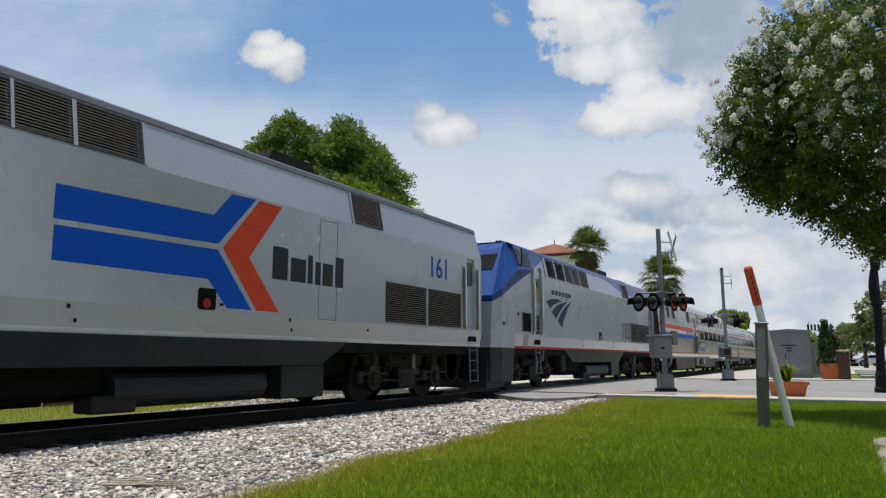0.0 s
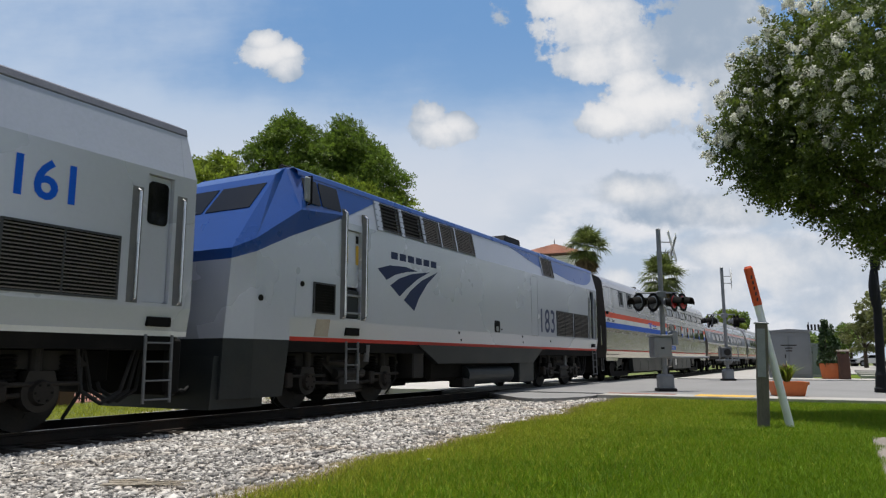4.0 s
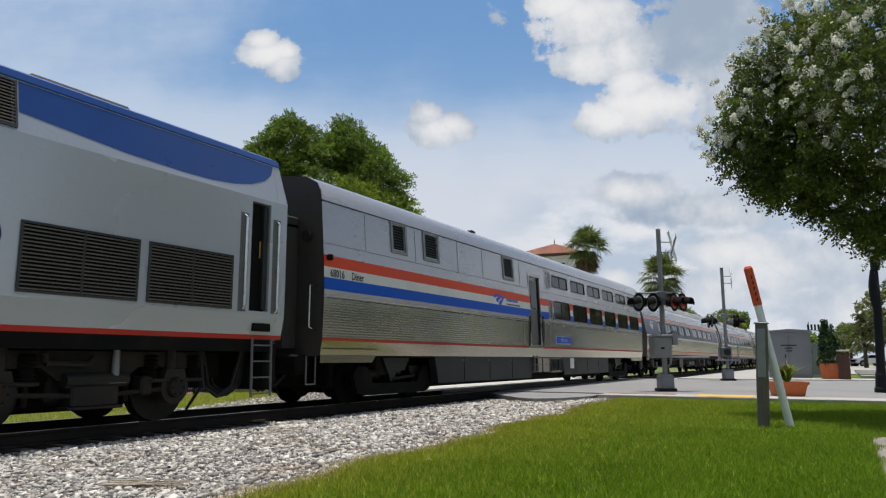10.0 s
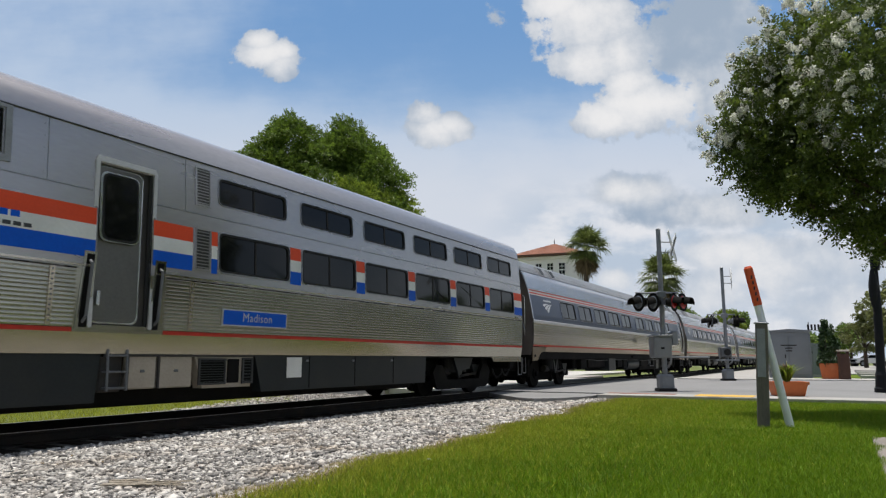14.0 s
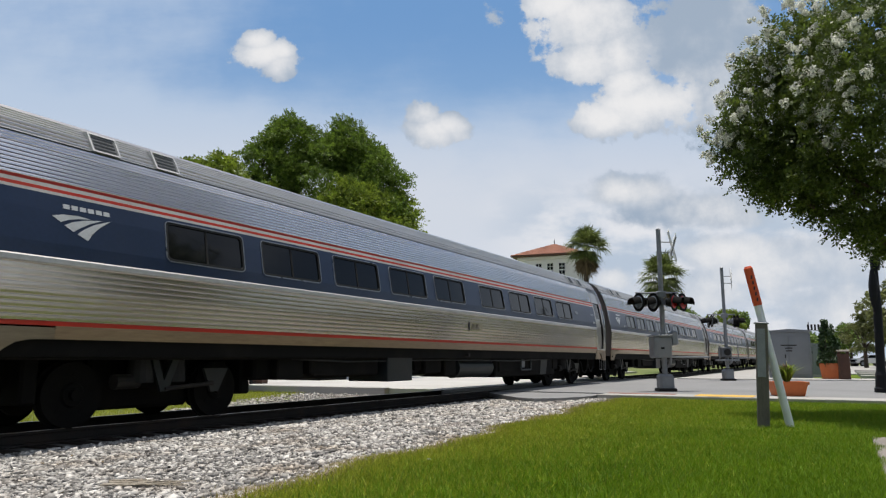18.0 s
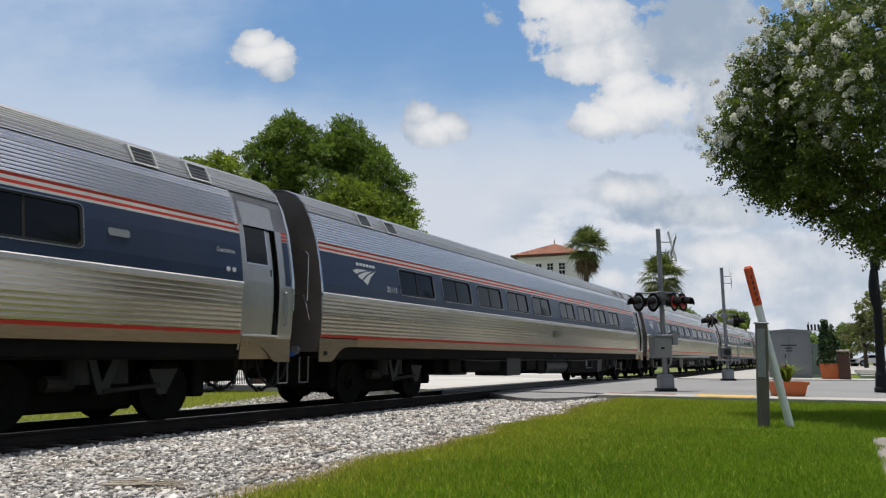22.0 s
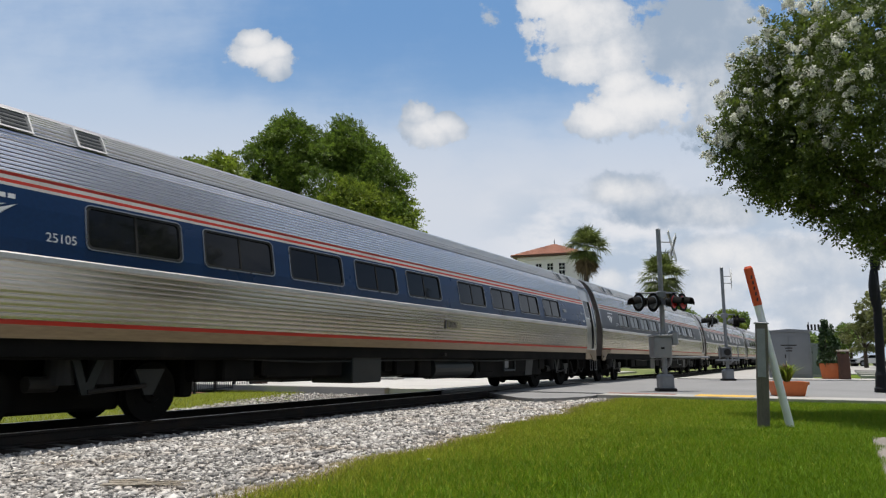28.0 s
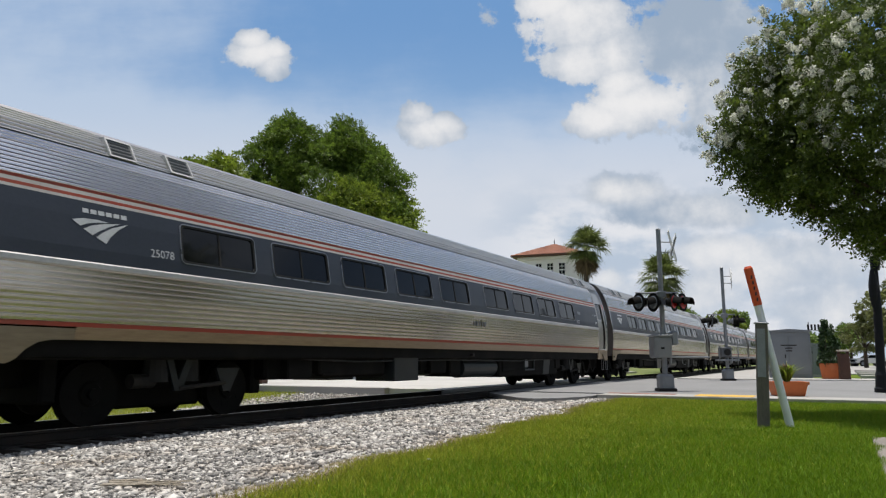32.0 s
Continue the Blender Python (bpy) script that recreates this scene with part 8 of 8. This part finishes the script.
# behind the viewer, unseen: clipped hedge added, mirrored in the train's bright sides
def hedge(x0, x1, y, h):
    root = empty("hedge", pose(x0, y, -0.15))
    tagged(root, "tall clipped olive green hedge added behind the viewer", "hedge", "hedges")
    rr = random.Random(int(x0) + 900)
    cs = [(rr.uniform(0, x1 - x0), rr.uniform(-0.9, 0.9), rr.uniform(0.3, h - 0.4)) for k in range(150)]
    part("branches", boxed(0, x1 - x0, -0.5, 0.5, 0, h - 0.5, bevel=0.2), M_BARK, root)
    mesh_part("foliage", leaf_cloud("foliage", cs, [0.75] * len(cs), 60, 0.16, int(x0) + 901), M_LEAF_OLIVE, root, "dense olive green foliage")


for k in range(8):
    hedge(-62 + 16.5 * k, -46 + 16.5 * k, -25 + (k % 3), 3.6 + 0.25 * (k % 4))

# ---- crushed stone and grass blades ----
r = np.random.default_rng(7)
n = 122000
fx = r.uniform(10, 20, 6000)
px = np.concatenate([1.6 + 17.6 * r.random(n) ** 1.35, r.uniform(3, 19.2, 5000), fx])
py = np.concatenate([3.85 + (8.95 - 3.85) * r.random(n), r.uniform(11.6, 13.2, 5000), 12.9 + r.random(6000) * (0.2 + 0.42 * (fx - 10))])
edge = 4.0 + 0.085 * (px - 4.0) + 0.10 * np.sin(1.3 * px) + 0.07 * np.sin(3.1 * px + 1)
keep = (py > edge + 0.24 + r.normal(0, 0.15, len(px))) & ~((px > 17.3) & (py > 6.5) & (py < 6.9 + 1.05 * (px - 17.1)))
px, py = px[keep], py[keep]
zz = np.interp(py, [4.0, 6.0, 7.6, 8.55, 8.95, 11.5, 11.9, 12.9, 13.4], [-0.115, -0.13, -0.16, -0.19, -0.20, -0.2, -0.2, -0.225, -0.225])
size = r.gamma(3.0, 0.0041, len(px)).clip(0.006, 0.040) * np.interp(px, [4, 12], [1.0, 1.35])
base = np.array([[-1, -1, -0.6], [1, -0.8, -0.7], [0.9, 1, -0.5], [-0.8, 0.9, -0.6], [-0.7, -0.5, 0.7], [0.8, -0.6, 0.5], [0.5, 0.7, 0.75], [-0.6, 0.6, 0.45]])
q = np.array([[0, 3, 2, 1], [4, 5, 6, 7], [0, 1, 5, 4], [1, 2, 6, 5], [2, 3, 7, 6], [3, 0, 4, 7]])
v = base[None] * (1 + r.normal(0, 0.36, (len(px), 8, 3))) * r.uniform(0.55, 1.35, (len(px), 1, 3))
ang_ = r.uniform(0, 2 * np.pi, (len(px), 3))
for ax, (i, j) in enumerate(((1, 2), (0, 2), (0, 1))):
    c, s = np.cos(ang_[:, ax])[:, None], np.sin(ang_[:, ax])[:, None]
    a, b = v[..., i].copy(), v[..., j].copy()
    v[..., i], v[..., j] = a * c - b * s, a * s + b * c
v *= size[:, None, None] * np.array([1.2, 0.8, 0.55])
v += np.stack([px, py, zz + size * 0.35], 1)[:, None, :]
f = (q[None] + 8 * np.arange(len(px))[:, None, None]).reshape(-1, 4)
tagged(mesh_part("crushed_stone", from_arrays("crushed_stone", v.reshape(-1, 3), f, 4), M_STONE), "pale grey angular crushed stone", "ballast", kind="stuff")


def blades(name, count, x0, x1, y0, y1, h0, h1, seed, pale=False):
    r = np.random.default_rng(seed)
    px, py = x0 + (x1 - x0) * r.random(count), r.uniform(y0, y1, count)
    edge = 4.0 + 0.085 * (px - 4.0) + 0.10 * np.sin(1.3 * px) + 0.07 * np.sin(3.1 * px + 1)
    keep = (py < edge + r.normal(-0.02, 0.09, count)) & ~((px < 11.2) & (py < -0.3 + 0.05 * np.sin(5 * px)))
    px, py = px[keep], py[keep]
    keep = near_edge(px, py, np.random.default_rng(seed + 90)) == pale
    px, py = px[keep], py[keep]
    n = len(px)
    h = r.uniform(h0, h1, n)
    a = r.uniform(0, 2 * np.pi, n)
    w = r.uniform(0.003, 0.006, n)
    lean = r.normal(0, 0.5, (n, 2)) * h[:, None]
    z = np.full(n, -0.105)
    v = np.stack([np.stack([px - w * np.cos(a), py - w * np.sin(a), z], 1), np.stack([px + w * np.cos(a), py + w * np.sin(a), z], 1), np.stack([px + lean[:, 0], py + lean[:, 1], z + h], 1)], 1).reshape(-1, 3)
    return from_arrays(name, v, np.arange(3 * n).reshape(-1, 3), 3)


def near_edge(px, py, r):
    """True for the blades that grow in the sunburnt strip along the stones."""
    edge = 4.0 + 0.085 * (px - 4.0) + 0.10 * np.sin(1.3 * px) + 0.07 * np.sin(3.1 * px + 1)
    return r.random(len(px)) < np.exp(-np.maximum(edge - py, 0) / (0.7 + 0.22 * np.maximum(px - 4, 0)))


for pale, m in ((False, M_BLADE), (True, M_BLADE_PALE)):
    word = "sunburnt yellow-green" if pale else "short bright green"
    tagged(mesh_part("grass_blades", blades("grass_blades", 250000, 3.5, 11.5, -1.6, 5.0, 0.03, 0.075, 3, pale), m), word + " grass blades of the lawn", "grass", kind="stuff")
    tagged(mesh_part("grass_blades", blades("grass_blades", 120000, 11.5, 19.1, -2.5, 5.7, 0.035, 0.085, 4, pale), m), word + " grass blades by the street", "grass", kind="stuff")

def tufts(name, px, py, z0, h0, h1, wide, seed):
    r = np.random.default_rng(seed)
    n = len(px)
    h, a, w = r.uniform(h0, h1, n), r.uniform(0, 2 * np.pi, n), r.uniform(0.5, 1.0, n) * wide
    lean = r.normal(0, 0.5, (n, 2)) * h[:, None]
    z = np.full(n, z0)
    v = np.stack([np.stack([px - w * np.cos(a), py - w * np.sin(a), z], 1), np.stack([px + w * np.cos(a), py + w * np.sin(a), z], 1), np.stack([px + lean[:, 0], py + lean[:, 1], z + h], 1)], 1).reshape(-1, 3)
    return from_arrays(name, v, np.arange(3 * n).reshape(-1, 3), 3)


r = np.random.default_rng(15)
px = r.uniform(3.5, 19.0, 16000)
py = 4.0 + 0.085 * (px - 4.0) + 0.10 * np.sin(1.3 * px) + 0.07 * np.sin(3.1 * px + 1) + r.normal(0.02, 0.13, len(px))
tagged(mesh_part("dry_grass", tufts("dry_grass", px, py, -0.11, 0.02, 0.06, 0.005, 16), M_DRY_BLADE), "dry straw-coloured grass along the stones", "grass", kind="stuff")
px, py = r.uniform(4.5, 24.0, 60000), r.uniform(12.9, 21.0, 60000)
keep = (py < 16.2 + 0.29 * (px - 6.5)) & ((px < 19.9) | (py > 13.4)) & (px < 20.0) & (py > 13.1 + 0.4 * np.maximum(px - 11, 0))
tagged(mesh_part("trackside_grass", tufts("trackside_grass", px[keep], py[keep], -0.245, 0.04, 0.12, 0.008, 17), M_BLADE_PALE), "rough green grass beyond the track", "grass", kind="stuff")

# dry palm frond lying on the stones
frond = empty("fallen_frond", pose(4.17, 5.20, -0.10, 0, 0, -64))
tagged(frond, "dry grey-brown palm frond lying on the stones", "palm frond")
rr = random.Random(9)
for k in range(34):
    y = rr.uniform(-0.10, 0.10)
    a0 = rr.uniform(-0.36, -0.10)
    part("strand", tubed((a0, y, rr.uniform(0.0, 0.03)), (a0 + rr.uniform(0.25, 0.6), y * 0.4 + rr.uniform(-0.04, 0.04), rr.uniform(0.0, 0.045)), 0.006, 0.002, seg=4), M_FROND_GREY, frond)
stick = empty("stick", pose(14.6, 7.3, -0.13, 0, 0, 20))
tagged(stick, "thin brown stick lying on the stones", "stick")
part("twig", bent_tube([(-0.35, 0, 0.02), (0.0, 0.03, 0.035), (0.4, -0.02, 0.02)], 0.012, 6), M_BARK, stick)
scrap = empty("paper_scrap", pose(6.5, 3.8, -0.085, 4, 6, 30))
tagged(scrap, "crumpled white paper scrap on the grass edge", "litter")
bm = bmesh.new()
bmesh.ops.create_grid(bm, x_segments=5, y_segments=4, size=0.03)
for v_ in bm.verts:
    v_.co.z += rr.uniform(0, 0.014)
part("sheet", bm, M_WHITE, scrap)
for k in range(46):
    lf = tagged(part("fallen_leaf", boxed(-0.018, 0.018, -0.009, 0.009, 0, 0.003), M_PALM_DRY), "small brown fallen leaf on the stones", "leaf", "fallen leaves")
    lf.matrix_basis = pose(rr.uniform(3.2, 13), rr.uniform(5.0, 8.2), -0.105, rr.uniform(-25, 25), rr.uniform(-25, 25), rr.uniform(0, 360))


# ---- what moves ----
WAY = [(0, -0.03), (1, 2.35), (2, 4.82), (3, 7.42), (4, 10.17), (5, 13.05), (6, 16.04), (7, 19.13), (8, 22.36), (9, 25.69), (10, 29.08), (11, 32.66), (12, 36.40), (13, 40.31), (14, 44.41), (15, 48.62), (16, 52.78), (17, 57.06), (18, 61.54), (19, 66.22), (20, 70.99), (21, 75.92), (22, 81.13), (23, 86.43), (24, 91.82), (25, 97.36), (26, 103.08), (27, 108.92), (28, 114.85), (29, 120.81), (30, 126.85), (31, 133.0), (32, 139.3)]


def gone(t):
    """How far the train has come at t."""
    k = min(int(t), 31)
    f = t - k
    p = [WAY[max(k - 1, 0)][1] - (0 if k else WAY[1][1] - WAY[0][1]), WAY[k][1], WAY[k + 1][1], WAY[min(k + 2, 32)][1] + (6.3 if k == 31 else 0)]
    return p[1] + 0.5 * f * (p[2] - p[0] + f * (2 * p[0] - 5 * p[1] + 4 * p[2] - p[3] + f * (3 * (p[1] - p[2]) + p[3] - p[0])))


def motions():
    for ob, x in TRAIN:
        walk(ob, [(k / 2, pose(x - gone(k / 2), TRACK, 0)) for k in range(65)])
    fine = [k / 30 for k in range(961)]
    dist = [gone(t) for t in fine]
    for ob, x in TRAIN:
        for tr in ob.children:
            if not tr.name.startswith("truck"):
                continue
            for ax in tr.children:
                if not ax.name.startswith("wheelset"):
                    continue
                radius = ax.location.z
                step, last, rows = radius * radians(58), -1e9, []
                for t, d in zip(fine, dist):
                    if d - last >= step or t in (0.0, 32.0):
                        rows.append((t, d))
                        last = d
                xx = ax.location.x
                walk(ax, [(t, pose(xx, 0, radius, 0, -math.degrees(d / radius), 0)) for t, d in rows])
    walk(backdrop, [(0.0, VIEW), (32.0, VIEW @ pose(0, 0, 0, 0, 1.1, 0))])


motions()
